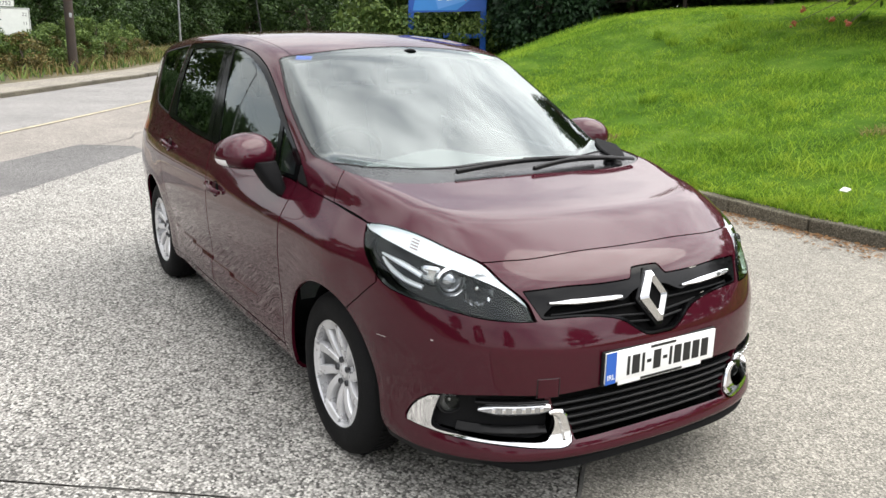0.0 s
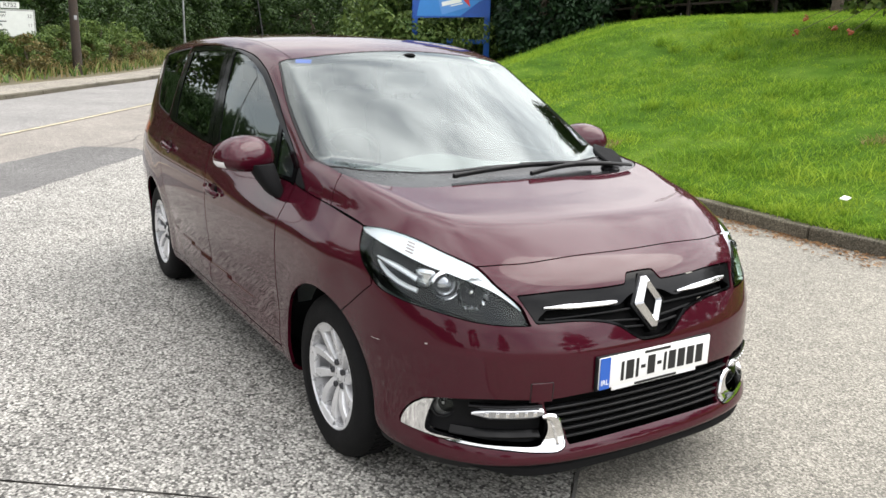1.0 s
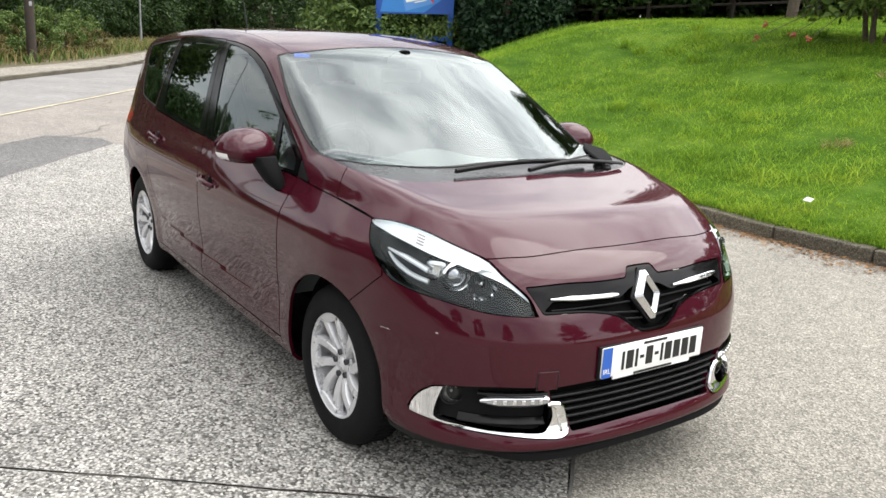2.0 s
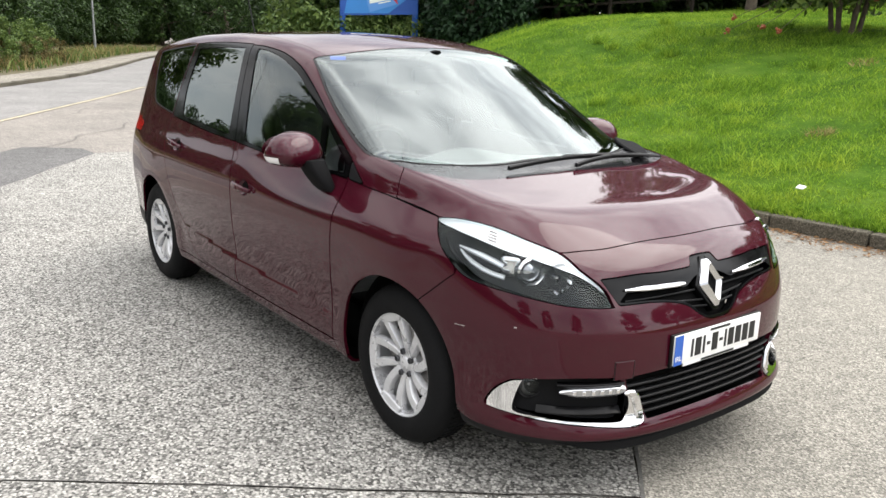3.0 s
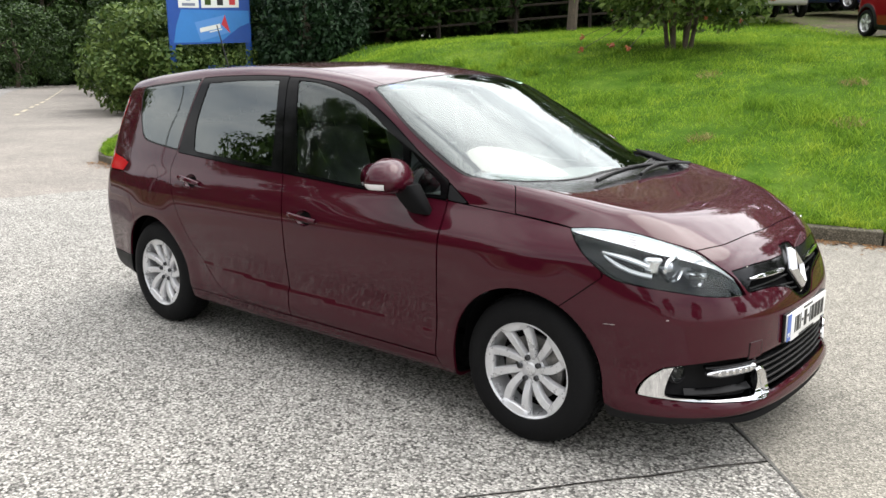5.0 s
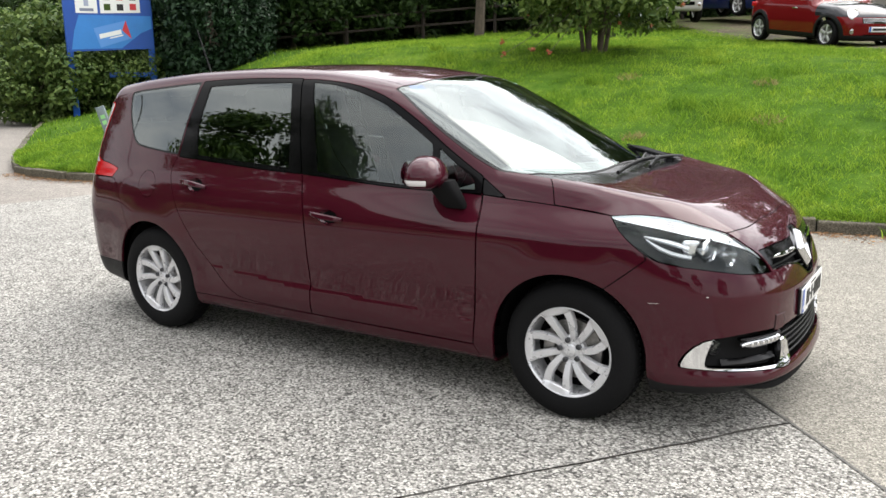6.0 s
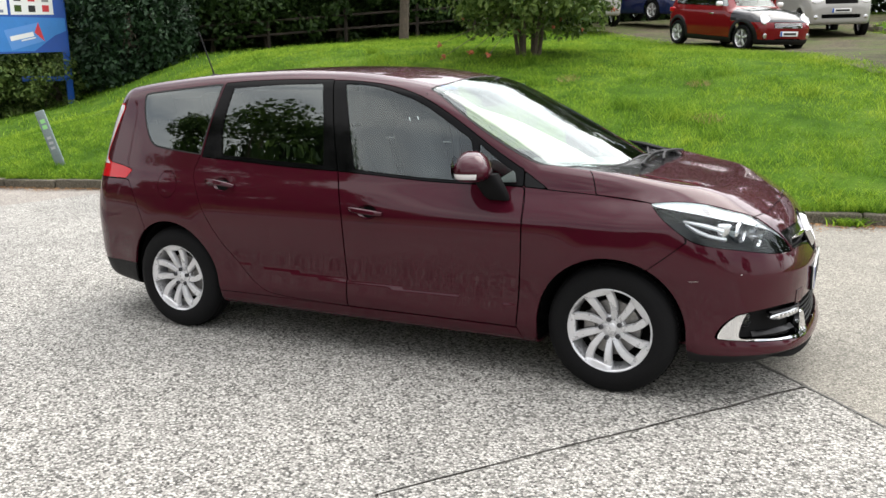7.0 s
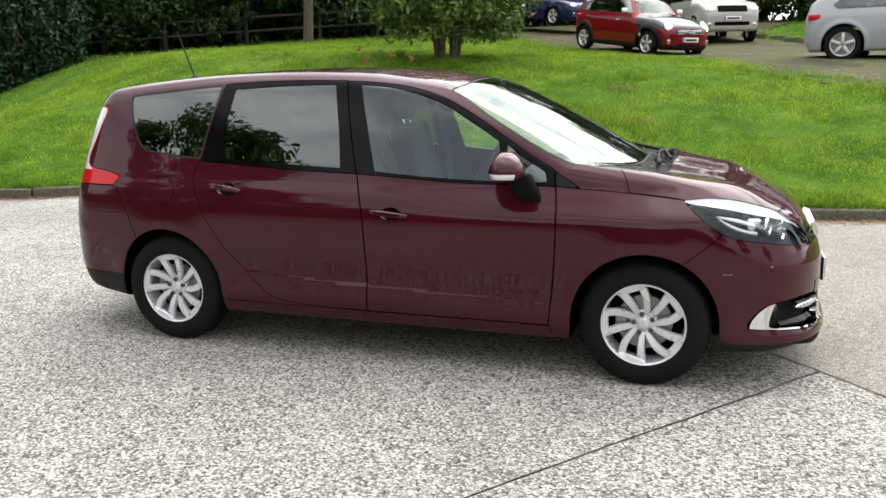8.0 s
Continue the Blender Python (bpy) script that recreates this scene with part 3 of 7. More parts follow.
skin.take(lambda v: np.maximum(np.maximum(np.abs(v[:, 0] + 1.048 + .25 * (v[:, 1] - .635)) - .0022, .628 - v[:, 1]), 1.40 - v[:, 2]), 0)
bumper_face = lambda v: .55 - v[:, 0]
high = lambda v: 1.0 - v[:, 2]
lens = skin.take(region(SIDE, lamp_line), .0014)
grille_skin = skin.take(region(FRONT, grille_line, lambda v: .62 - v[:, 0]), .002)
mouth_skin = skin.take(region(FRONT, mouth_line, bumper_face), 0)
pod_skin = skin.take(region(FRONT, pod_line, lambda v: .4 - v[:, 0]), .002)
screen = skin.take(region(TOP, screen_line, lambda v: 1.02 - v[:, 2]), .001)
panes = {k: skin.take(region(SIDE, line, high), .001) for k, line in (("front", f_glass), ("corner", q_light), ("rear", r_glass), ("quarter", q_glass))}
inner = (skin.v, skin.tri)
screen_seal = skin.take(lambda v: region(TOP, screen_line, lambda v: 1.02 - v[:, 2])(v) - .009, .0008)
quarter_seal = skin.take(lambda v: region(SIDE, q_glass, high)(v) - .008, .0008)
cowl_skin = skin.take(region(TOP, cowl_line, lambda v: .95 - v[:, 2]), .002)
hood_skin = skin.take(region(TOP, hood_line, lambda v: np.maximum(.75 - v[:, 2], (RIDGE(v[:, 0]) - v[:, 2]) * .9)))
frames = {"front": skin.take(region(SIDE, f_frame, high)), "rear": skin.take(region(SIDE, r_frame, high))}
trim_skin = skin.take(region(SIDE, corner_trim, lambda v: .4 - v[:, 1]))
tail_skin = skin.take(region(SIDE, tail_lamp, lambda v: .52 - v[:, 1]))
doors = {"front": skin.take(region(SIDE, f_door, lambda v: .4 - v[:, 1])), "rear": skin.take(region(SIDE, r_door, lambda v: .4 - v[:, 1]))}
wing_skin = skin.take(region(SIDE, wing, lambda v: .3 - v[:, 1]))
valance_skin = skin.take(lambda v: np.maximum(v[:, 2] - .246 - .03 * step(.45, .3, v[:, 0]), .33 - v[:, 0]), .0015)
bumper_skin = skin.take(region(SIDE, nose_line))
sill_skin = skin.take(lambda v: np.maximum(np.maximum(v[:, 2] - .284, v[:, 0] + .36), -2.5 - v[:, 0]))
rear_valance = skin.take(lambda v: np.maximum(v[:, 2] - .385, v[:, 0] + 3.0), .0015)
rear_bumper = skin.take(region(SIDE, tail_bumper))
flap_skin = skin.take(region(SIDE, flap, lambda v: .4 - v[:, 1]), .0014)
roof_skin = skin.take(region(TOP, roof_line, lambda v: 1.2 - v[:, 2]))
shell_skin = (skin.v, skin.tri)


def both(made):
    return joined(made, mirrored(*made))


def panel_pair(name, skin_part, mat, deep=.014, lift=0.0, label="", parent=None):
    """The panel and its twin on the other side, as two objects."""
    made = flanged(skin_part, deep, lift=lift)
    return [surface(name, m, mat, parent or car, label) for m in (mirrored(*made), made)]


surface("body_side", both(flanged(shell_skin, .014)), PAINT, car, "wine-red painted body sides and roof pillars")
surface("roof", both(flanged(roof_skin, .014)), PAINT, car)
bonnet = surface("bonnet", both(flanged(hood_skin, .016)), PAINT, car, "smooth wine-red bonnet reflecting the sky")
bumper = surface("front_bumper", both(flanged(bumper_skin, .016)), PAINT, car)
surface("front_valance", both(flanged(valance_skin, .01, lift=-.006)), BLACK, car, "black plastic lower lip")
surface("rear_bumper", both(flanged(rear_bumper, .014)), PAINT, car)
surface("rear_valance", both(flanged(rear_valance, .01)), BLACK, car)
windscreen = surface("windscreen", both(flanged(screen, 0, lift=-.002)), GLASS, car, "large raked windscreen mirroring pale cloud")
surface("windscreen_seal", both(flanged(screen_seal, .006, lift=-.001)), SEAL, windscreen)
surface("cowl_panel", both(flanged(cowl_skin, .01, lift=-.004)), COWL, car, "black plastic cowl panel below the windscreen")
wings = panel_pair("front_wing", wing_skin, PAINT)
sills = panel_pair("sill", sill_skin, PAINT)
panel_pair("corner_trim", trim_skin, BLACK)
panel_pair("fuel_flap", flap_skin, PAINT, .006)
SCOOPS = {"front": (-1.322, .834), "rear": (-2.338, .935)}
scoops = {}
for k, (hx, hz) in SCOOPS.items():
    bowl = outline(*[(hx + .062 * math.cos(a), hz + .040 * math.sin(a)) for a in np.arange(0, 6.28, .6283)], n=5)
    dv_, in_t, out_t = split(*doors[k], region(SIDE, bowl))
    doors[k] = compact(dv_, out_t)
    sv_, st_ = compact(dv_, in_t)
    deep_ = .030 * np.maximum(0, 1 - ((sv_[:, 0] - hx) / .062) ** 2 - ((sv_[:, 2] - hz) / .040) ** 2) ** .6
    scoops[k] = (sv_ - body_normal(sv_) * deep_[:, None], st_)
door_pairs = {k: panel_pair(k + "_door", doors[k], PAINT, .012, label="wine-red door with body-coloured handle") for k in doors}
for k in frames:
    for d, made in zip(door_pairs[k], (mirrored(*flanged(frames[k], .012)), flanged(frames[k], .012))):
        surface("window_frame", made, BLACK_GLOSS, d, "gloss black window frame")
for k, mat in (("front", GLASS_SIDE), ("corner", GLASS_SIDE), ("rear", GLASS_DARK)):
    made = flanged(panes[k], 0, lift=-.004)
    for d, m in zip(door_pairs["rear" if k == "rear" else "front"], (mirrored(*made), made)):
        surface("window_pane", m, mat, d)
panel_pair("quarter_window", panes["quarter"], GLASS_DARK, 0, -.002, "dark tinted rear quarter window")
panel_pair("quarter_window_seal", quarter_seal, SEAL, .006)
# a dark inner shell behind the shut lines
iv, it = inner
surface("inner_shell", both((iv - body_normal(iv) * .016, it, body_normal(iv))), DARK, car)

# tail lamps: red below, pale strip above
tv, tt = tail_skin
tv, red_t, white_t = split(tv, tt, lambda v: np.minimum(v[:, 2] - 1.018, -region(SIDE, tail_lamp)(v) - .011))
for s, flip in ((-1, True), (1, False)):
    lamps = None
    for nm, t, m in (("red_lens", red_t, RED_LENS), ("clear_lens", white_t, CLEAR_LENS)):
        made = flanged(compact(tv, t), .01)
        made = mirrored(*made) if flip else made
        if lamps is None:
            lamps = surface("tail_lamp", made, m, car, "red and clear wrap-round tail lamp")
        else:
            surface(nm, made, m, lamps)


def on_body(x, z, out=0.0):
    """The body's point on its right flank at x and z, and the way out of it."""
    p = outward(np.array([[x, 0.0, z]]), np.array([[0, 1.0, 0]]), 1.2)
    n = body_normal(p)[0]
    q = p[0] + n * out
    return Vector((q[0], -q[1], q[2])), Vector((n[0], -n[1], n[2]))


def on_nose(y, z, out=0.0):
    p = outward(np.array([[0.0, y, z]]), np.array([[1.0, 0, 0]]), 1.4)
    n = body_normal(p)[0]
    return Vector(p[0] + n * out), Vector(n)


def ribbon(pts, wide, thick, ups=None):
    """A flat bar along surface points (place, out of the surface), bevelled."""
    bm = bmesh.new()
    rings = []
    for i, (p, n) in enumerate(pts):
        d = (pts[min(i + 1, len(pts) - 1)][0] - pts[max(i - 1, 0)][0]).normalized()
        a = n.cross(d).normalized()
        w = wide[i] if hasattr(wide, "__len__") else wide
        e = min(thick * .45, w * .3)
        prof = ((-w / 2, 0), (-w / 2, thick - e), (-w / 2 + e, thick), (w / 2 - e, thick), (w / 2, thick - e), (w / 2, 0))
        rings.append([bm.verts.new(p + a * u + n * h) for u, h in prof])
    for r, s in zip(rings, rings[1:]):
        for k in range(6):
            bm.faces.new((r[k], r[(k + 1) % 6], s[(k + 1) % 6], s[k]))
    bm.faces.new(rings[0][::-1])
    bm.faces.new(rings[-1])
    bmesh.ops.recalc_face_normals(bm, faces=bm.faces[:])
    return bm


def mirror_bm(bm):
    """A copy of a bmesh on the other flank."""
    c = bm.copy()
    bmesh.ops.transform(c, matrix=Matrix.Diagonal((1, -1, 1, 1)), verts=c.verts[:])
    bmesh.ops.reverse_faces(c, faces=c.faces[:])
    return c


def pair(name, bm, mat, parents, label=""):
    """The part on the right flank and its twin on the left. parents: one, or (right, left)."""
    right, left = parents if isinstance(parents, (list, tuple)) else (parents, parents)
    twin = mirror_bm(bm)
    return [part(name, bm, mat, right, label), part(name, twin, mat, left, label)]


# door handles, each with its dark recess
for k, (xa, za, xb, zb) in (("front", (-1.435, .847, -1.222, .829)), ("rear", (-2.455, .95, -2.235, .928))):
    pts = []
    for i in range(13):
        t = i / 12
        lift = .004 + .028 * math.sin(math.pi * min(1, max(0, t))) ** .6
        pts.append(on_body(xa + (xb - xa) * t, za + (zb - za) * t, lift))
    wide = [.018 + .012 * math.sin(math.pi * (i / 12)) ** .5 for i in range(13)]
    pair("door_handle", ribbon(pts, wide, .014), PAINT, door_pairs[k], "body-coloured pull handle")
    bv_, bt_ = scoops[k]
    for d, flip in zip(door_pairs[k], (True, False)):
        made = (bv_, bt_, None)
        if flip:
            made = (bv_ * np.array([1, -1, 1.0]), bt_[:, ::-1], None)
        surface("handle_recess", made, PAINT, d)

# headlamps
bucket_v, bucket_t = lens
upper_edge = outline((.15, .99), (.82, .99), (.82, .70), (.772, .716), (.759, .737), (.727, .774), (.694, .804), (.655, .827), (.583, .855), (.496, .877), (.379, .904), (.271, .922), (.172, .940), n=6, sharp=(0, 1, 2, 3))
bv, white_t, black_t = split(bucket_v, bucket_t, region(SIDE, upper_edge))
for side, flip in (("r", True), ("l", False)):
    fl = (lambda m: mirrored(*m)) if flip else (lambda m: m)
    s = -1 if flip else 1
    lamp = surface("headlamp", fl(flanged((bucket_v, bucket_t), .02, lift=-.002)), GLASS_LAMP, car, "long swept-back headlamp under a clear lens")
    wv, wt = compact(bv, white_t)
    wn_ = body_normal(wv)
    surface("upper_trim", fl((wv - wn_ * .012, wt, wn_)), LAMP_WHITE, lamp, "pale silver upper trim")
    kv, kt = compact(bv, black_t)
    kn = body_normal(kv)
    surface("lamp_bowl", fl((kv - kn * .055 - np.array([0, .01, 0]), kt, kn)), BOWL, lamp, "dark lamp bowl")
    wall = flanged((kv - kn * .0, kt), .075)
    nk = len(kv)
    surface("lamp_wall", fl((wall[0] - np.concatenate([kn, np.zeros((len(wall[0]) - nk, 3))]) * .06, wall[1][len(kt):], wall[2])), BLACK_GLOSS, lamp)
    # main projector: a chromed housing and a barrel with a round lens; beside it the fluted reflector
    bm = bmesh.new()
    at = Vector((.548, s * .668, .812))
    m = look(at, at + Vector((-1, s * -.32, 0)))
    lathe(bm, [(.03, -.07), (.052, -.05), (.054, .0), (.054, .010), (.046, .018), (.041, .012), (.040, -.004)], 32, m)
    barrel = part("projector_barrel", bm, SILVER, lamp)
    bm = bmesh.new()
    lathe(bm, [(.001, .020), (.014, .018), (.028, .011), (.037, .0)], 28, m)
    part("projector_lens", bm, LENS_BAR, barrel)
    bm = bmesh.new()
    box(bm, (0, 0, 0), (.085, .05, .085), .02, Matrix.Translation((.485, s * .70, .822)) @ Matrix.Rotation(radians(s * -32), 4, "Z"), 3)
    part("projector_housing", bm, SILVER, lamp, "bright silver housing beside the lens")
    at = Vector((.622, s * .612, .797))
    m = look(at, at + Vector((-1, s * -.25, 0)))
    for k in range(15):
        a0, a1 = 2 * math.pi * k / 15, 2 * math.pi * (k + 1) / 15
        bm = bmesh.new()
        rows_ = []
        for r_, h_ in ((.012, -.05), (.03, -.038), (.046, -.014), (.058, .012)):
            rows_.append([bm.verts.new(m @ Vector((r_ * (1 - c_) * math.cos(q), r_ * (1 - c_) * math.sin(q), h_))) for q, c_ in ((a0, .0), ((a0 + a1) / 2, .09), (a1, .0))])
        for p_, q_ in zip(rows_, rows_[1:]):
            for i in range(2):
                bm.faces.new((p_[i], p_[i + 1], q_[i + 1], q_[i]))
        part("reflector_facet", bm, SILVER, lamp, smooth=False)
    bm = bmesh.new()
    lathe(bm, [(.001, .008), (.011, .006), (.013, -.02)], 14, m)
    part("bulb_cap", bm, CHROME, lamp)
    # the two arms of the light guide meet in a point at the rear
    for arm, wide_, deep_ in ((((.325, .879), (.37, .871), (.417, .861), (.46, .848), (.50, .833)), .020, .016), (((.335, .868), (.36, .852), (.395, .832), (.44, .813), (.478, .803), (.515, .796)), .017, .018)):
        pts = []
        for x, z in arm:
            p = outward(np.array([[x, 0, z]]), np.array([[0, 1.0, 0]]), 1.2)
            n = body_normal(p)[0]
            q = p[0] - n * deep_
            pts.append((Vector((q[0], s * q[1], q[2])), Vector((n[0], s * n[1], n[2]))))
        part("light_guide", ribbon(pts, [wide_ * (.35 + .65 * min(1, i / 2)) for i in range(len(pts))], .010), LAMP_WHITE, lamp, "white light guide")
    for i in range(4):
        p, n = on_body(.402 + .006 * i, .934 - .0085 * i, -.010)
        if not flip:
            p.y, n.y = -p.y, -n.y
        pts = [(p + Vector((d, s * -.3 * d, -.15 * d)), n) for d in (-.017, 0, .017)]
        part("lens_mark", ribbon(pts, .004, .001), MARK, lamp)

# upper grille: gloss band, dark opening with bars, bright strips, diamond badge
slot = outline((-.05, .775), (.06, .77), (.135, .742), (.2, .748), (.415, .752), (.452, .728), (.44, .722), (.326, .718), (.222, .706), (.15, .686), (.1, .652), (.049, .630), (-.05, .629), sharp=(0, 4, 5, 12))
gv, slot_t, band_t = split(*grille_skin, region(FRONT, slot))
upper_grille = surface("upper_grille", both(flanged(compact(gv, band_t), .03, lift=-.003)), BLACK_GLOSS, car, "gloss black grille band with bright strips")
sv, st = compact(gv, slot_t)
sn = body_normal(sv)
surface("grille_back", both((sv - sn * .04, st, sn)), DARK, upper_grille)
for k in range(3):
    for s in (-1, 1):
        pts = [on_nose(s * y, .727 - .022 * k - .02 * max(0, .25 - y) / .25 * (k > 0), -.03) for y in np.linspace(.03, (.42, .34, .17)[k], 12)]
        part("grille_bar", ribbon(pts if s > 0 else pts[::-1], .007, .012), BLACK, upper_grille)
for s in (-1, 1):
    pts = [on_nose(s * y, .751 + .008 * (y - .14) / .28 * 1.0, -.001) for y in np.linspace(.142, .425, 16)]
    wide = [.006 + .012 * min(1, i / 5) * min(1.0, (15 - i) / 3 + .35) for i in range(16)]
    part("bright_strip", ribbon(pts if s > 0 else pts[::-1], wide, .007), CHROME, upper_grille, "bright metal strip")
bm = bmesh.new()
tip = Matrix.Rotation(radians(-24), 4, "Y")
mb = Matrix.Translation((.803, 0, .733)) @ tip @ Matrix(((0, 0, 1, 0), (1, 0, 0, 0), (0, 1, 0, 0), (0, 0, 0, 1)))
out_ = [(-.012, .088), (.012, .088), (.066, .004), (.066, -.004), (.012, -.088), (-.012, -.088), (-.066, -.004), (-.066, .004)]
in_ = [(-.004, .048), (.004, .048), (.029, .003), (.029, -.003), (.004, -.048), (-.004, -.048), (-.029, -.003), (-.029, .003)]
lay = [[bm.verts.new(mb @ Vector((x * k, y * k, h))) for x, y in pts] for pts, k, h in ((out_, 1.04, 0), (out_, 1, .010), (in_, 1.42, .028), (in_, 1, .012), (in_, .96, .0))]
for a, b in zip(lay, lay[1:]):
    for k in range(8):
        bm.faces.new((a[k], a[(k + 1) % 8], b[(k + 1) % 8], b[k]))
part("badge", bm, BADGE, upper_grille, "bright diamond-shaped badge", smooth=False)
part("badge_slot", plate(bmesh.new(), [(x * 1.02, y * 1.02) for x, y in in_], .004, mb), DARK, upper_grille)
bm = bmesh.new()
plate(bm, [(x * 1.2, y * 1.17) for x, y in out_], .03, mb @ Matrix.Translation((0, 0, -.028)), .006)
part("badge_base", bm, BLACK_GLOSS, upper_grille)

# lower grille
mv, mt = mouth_skin
mn = body_normal(mv)
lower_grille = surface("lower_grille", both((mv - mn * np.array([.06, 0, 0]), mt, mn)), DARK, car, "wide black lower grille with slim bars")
for k in range(5):
    z = .431 - .026 * k
    half = float(np.interp(z, (.31, .345, .39, .445), (.362, .372, .405, .44)))
    pts = [on_nose(y, z - .006 * (y / .4) ** 2, -.022) for y in np.linspace(-half, half, 30)]
    part("grille_bar", ribbon(pts, .009, .02), BLACK, lower_grille)
wallm = flanged((mv, mt), .06)
surface("grille_rim", both((wallm[0], wallm[1][len(mt):], wallm[2])), BLACK, lower_grille)

# fog lamp pods: chrome surround, dark recess, round lamp, light bar
dark_line = outline((.731, .49), (.75, .393), (.756, .34), (.746, .327), (.699, .322), (.632, .313), (.556, .308), (.47, .304), (.443, .32), (.426, .356), (.434, .403), (.47, .49), sharp=(0, 11))
pv, dark_t, chrome_t = split(*pod_skin, region(FRONT, dark_line))
cv = compact(pv, chrome_t)
dv, dt = compact(pv, dark_t)
dn = body_normal(dv)
for flip in (True, False):
    fl = (lambda m: mirrored(*m)) if flip else (lambda m: m)
    s = -1 if flip else 1
    pod = surface("fog_lamp_surround", fl(flanged(cv, .03, lift=.004)), CHROME, car, "chrome fog lamp surround")
    surface("fog_recess", fl((dv - dn * np.array([.055, .03, .0]), dt, dn)), MATTE, pod)
    bm = bmesh.new()
    at = Vector((.612, s * .700, .420))
    m = look(at, at + Vector((-1, s * -.35, 0)))
    lathe(bm, [(.046, -.03), (.046, .004), (.041, .008), (.037, .002)], 28, m)
    part("fog_lamp_ring", bm, BLACK, pod)
    bm = bmesh.new()
    lathe(bm, [(.037, .002), (.03, -.012), (.016, -.022), (.006, -.024), (.005, -.01), (.001, -.008)], 28, m)
    part("fog_lamp", bm, STEEL, pod, "round clear fog lamp")
    bm = bmesh.new()
    lathe(bm, [(.037, .002), (.03, .007), (.015, .010), (.001, .011)], 28, m)
    part("fog_lens", bm, GLASS_LAMP, pod)
    pts = [on_nose(s * y, .417, -.012) for y in np.linspace(.652, .442, 14)]
    wide = [.008 + .032 * min(1, i / 2.5) * min(1, (13 - i) / 3 + .5) for i in range(14)]
    bar = part("light_bar", ribbon(pts[::-1] if s > 0 else pts, wide, .02), LENS_BAR, pod, "clear daytime light bar")
    for i in range(6):
        p, n = on_nose(s * (.612 - .028 * i), .417, .008)
        bm = bmesh.new()
        box(bm, (0, 0, 0), (.014, .016, .008), .003, Matrix.Translation(p) @ n.to_track_quat("Z", "Y").to_matrix().to_4x4())
        part("light_cell", bm, CHROME, bar)
    pts = [on_nose(s * y, z, -.001) for y, z in ((.446, .402), (.43, .404), (.412, .398), (.399, .382), (.392, .355), (.386, .33), (.392, .302))]
    part("chrome_curl", ribbon(pts, [.012, .02, .03, .036, .036, .036, .026], .014), CHROME, pod)

    pts = [on_nose(s * y, .340 - .05 * (.70 - y) * .4, -.030) for y in np.linspace(.71, .445, 14)]
    pts = [(p, (n + Vector((0, 0, .9))).normalized()) for p, n in pts]
    part("fog_shelf", ribbon(pts[::-1] if s > 0 else pts, .032, .006), BLACK_GLOSS, pod, "gloss black ledge")
    pts = [on_nose(s * y, .444, -.014) for y in np.linspace(.66, .45, 12)]
    part("bar_hood", ribbon(pts[::-1] if s > 0 else pts, .010, .024), BLACK_GLOSS, pod)

# towing eye cover, number plate
pts = [on_nose(y, .49, .0) for y in (-.487, -.47, -.455, -.44, -.42)]
tow = part("tow_cover", ribbon(pts, .066, .0018), PAINT, bumper)
for za, zb, ya, yb in ((.523, .523, -.49, -.417), (.457, .457, -.49, -.417), (.457, .523, -.49, -.49), (.457, .523, -.417, -.417)):
    edge_ = [on_nose(ya + (yb - ya) * i / 4, za + (zb - za) * i / 4, .0006) for i in range(5)]
    part("gap", ribbon(edge_, .0022, .0014), SEAL, tow)
number_plate = part("number_plate", box(bmesh.new(), (.869, 0, .535), (.008, .52, .111), .003), PLATE_WHITE, car, "white number plate with a blue band")
pm = Matrix(((0, 0, 1, .8733), (1, 0, 0, 0), (0, 1, 0, .535), (0, 0, 0, 1)))
part("blue_band", plate(bmesh.new(), [(-.26, -.0555), (-.215, -.0555), (-.215, .0555), (-.26, .0555)], .0012, pm), PLATE_BLUE, number_plate)
text_on("IRL", .026, PLATE_WHITE, pm @ Matrix.Translation((-.2375, -.032, .0016)), number_plate, label="small white letters")
x = -.165
for w in (.012, .034, .012, .02, .034, .02, .012, .034, .034, .034, .034):
    h = .012 if w == .02 else .068
    part("bar", plate(bmesh.new(), [(x, -h / 2 - .004), (x + w, -h / 2 - .004), (x + w, h / 2 - .004), (x, h / 2 - .004)], .0012, pm), INK, number_plate)
    x += w + .011
part("small_bar", plate(bmesh.new(), [(-.06, .041), (.06, .041), (.06, .05), (-.06, .05)], .0012, pm), INK, number_plate)
part("plate_backing", box(bmesh.new(), (.860, 0, .533), (.012, .535, .122), .004), BLACK, number_plate)
part("dealer_strip", box(bmesh.new(), (.869, .0, .474), (.006, .40, .016), .002), PLATE_WHITE, number_plate, "white strip under the plate")
part("small_bar", plate(bmesh.new(), [(-.1, -.0655), (.1, -.0655), (.1, -.0565), (-.1, -.0565)], .0004, pm), INK, number_plate)

# door mirrors: a rounded shell, wider outside and rearwards
bm = bmesh.new()
bmesh.ops.create_uvsphere(bm, u_segments=40, v_segments=24, radius=1)


def power(a, e):
    return math.copysign(abs(a) ** e, a)


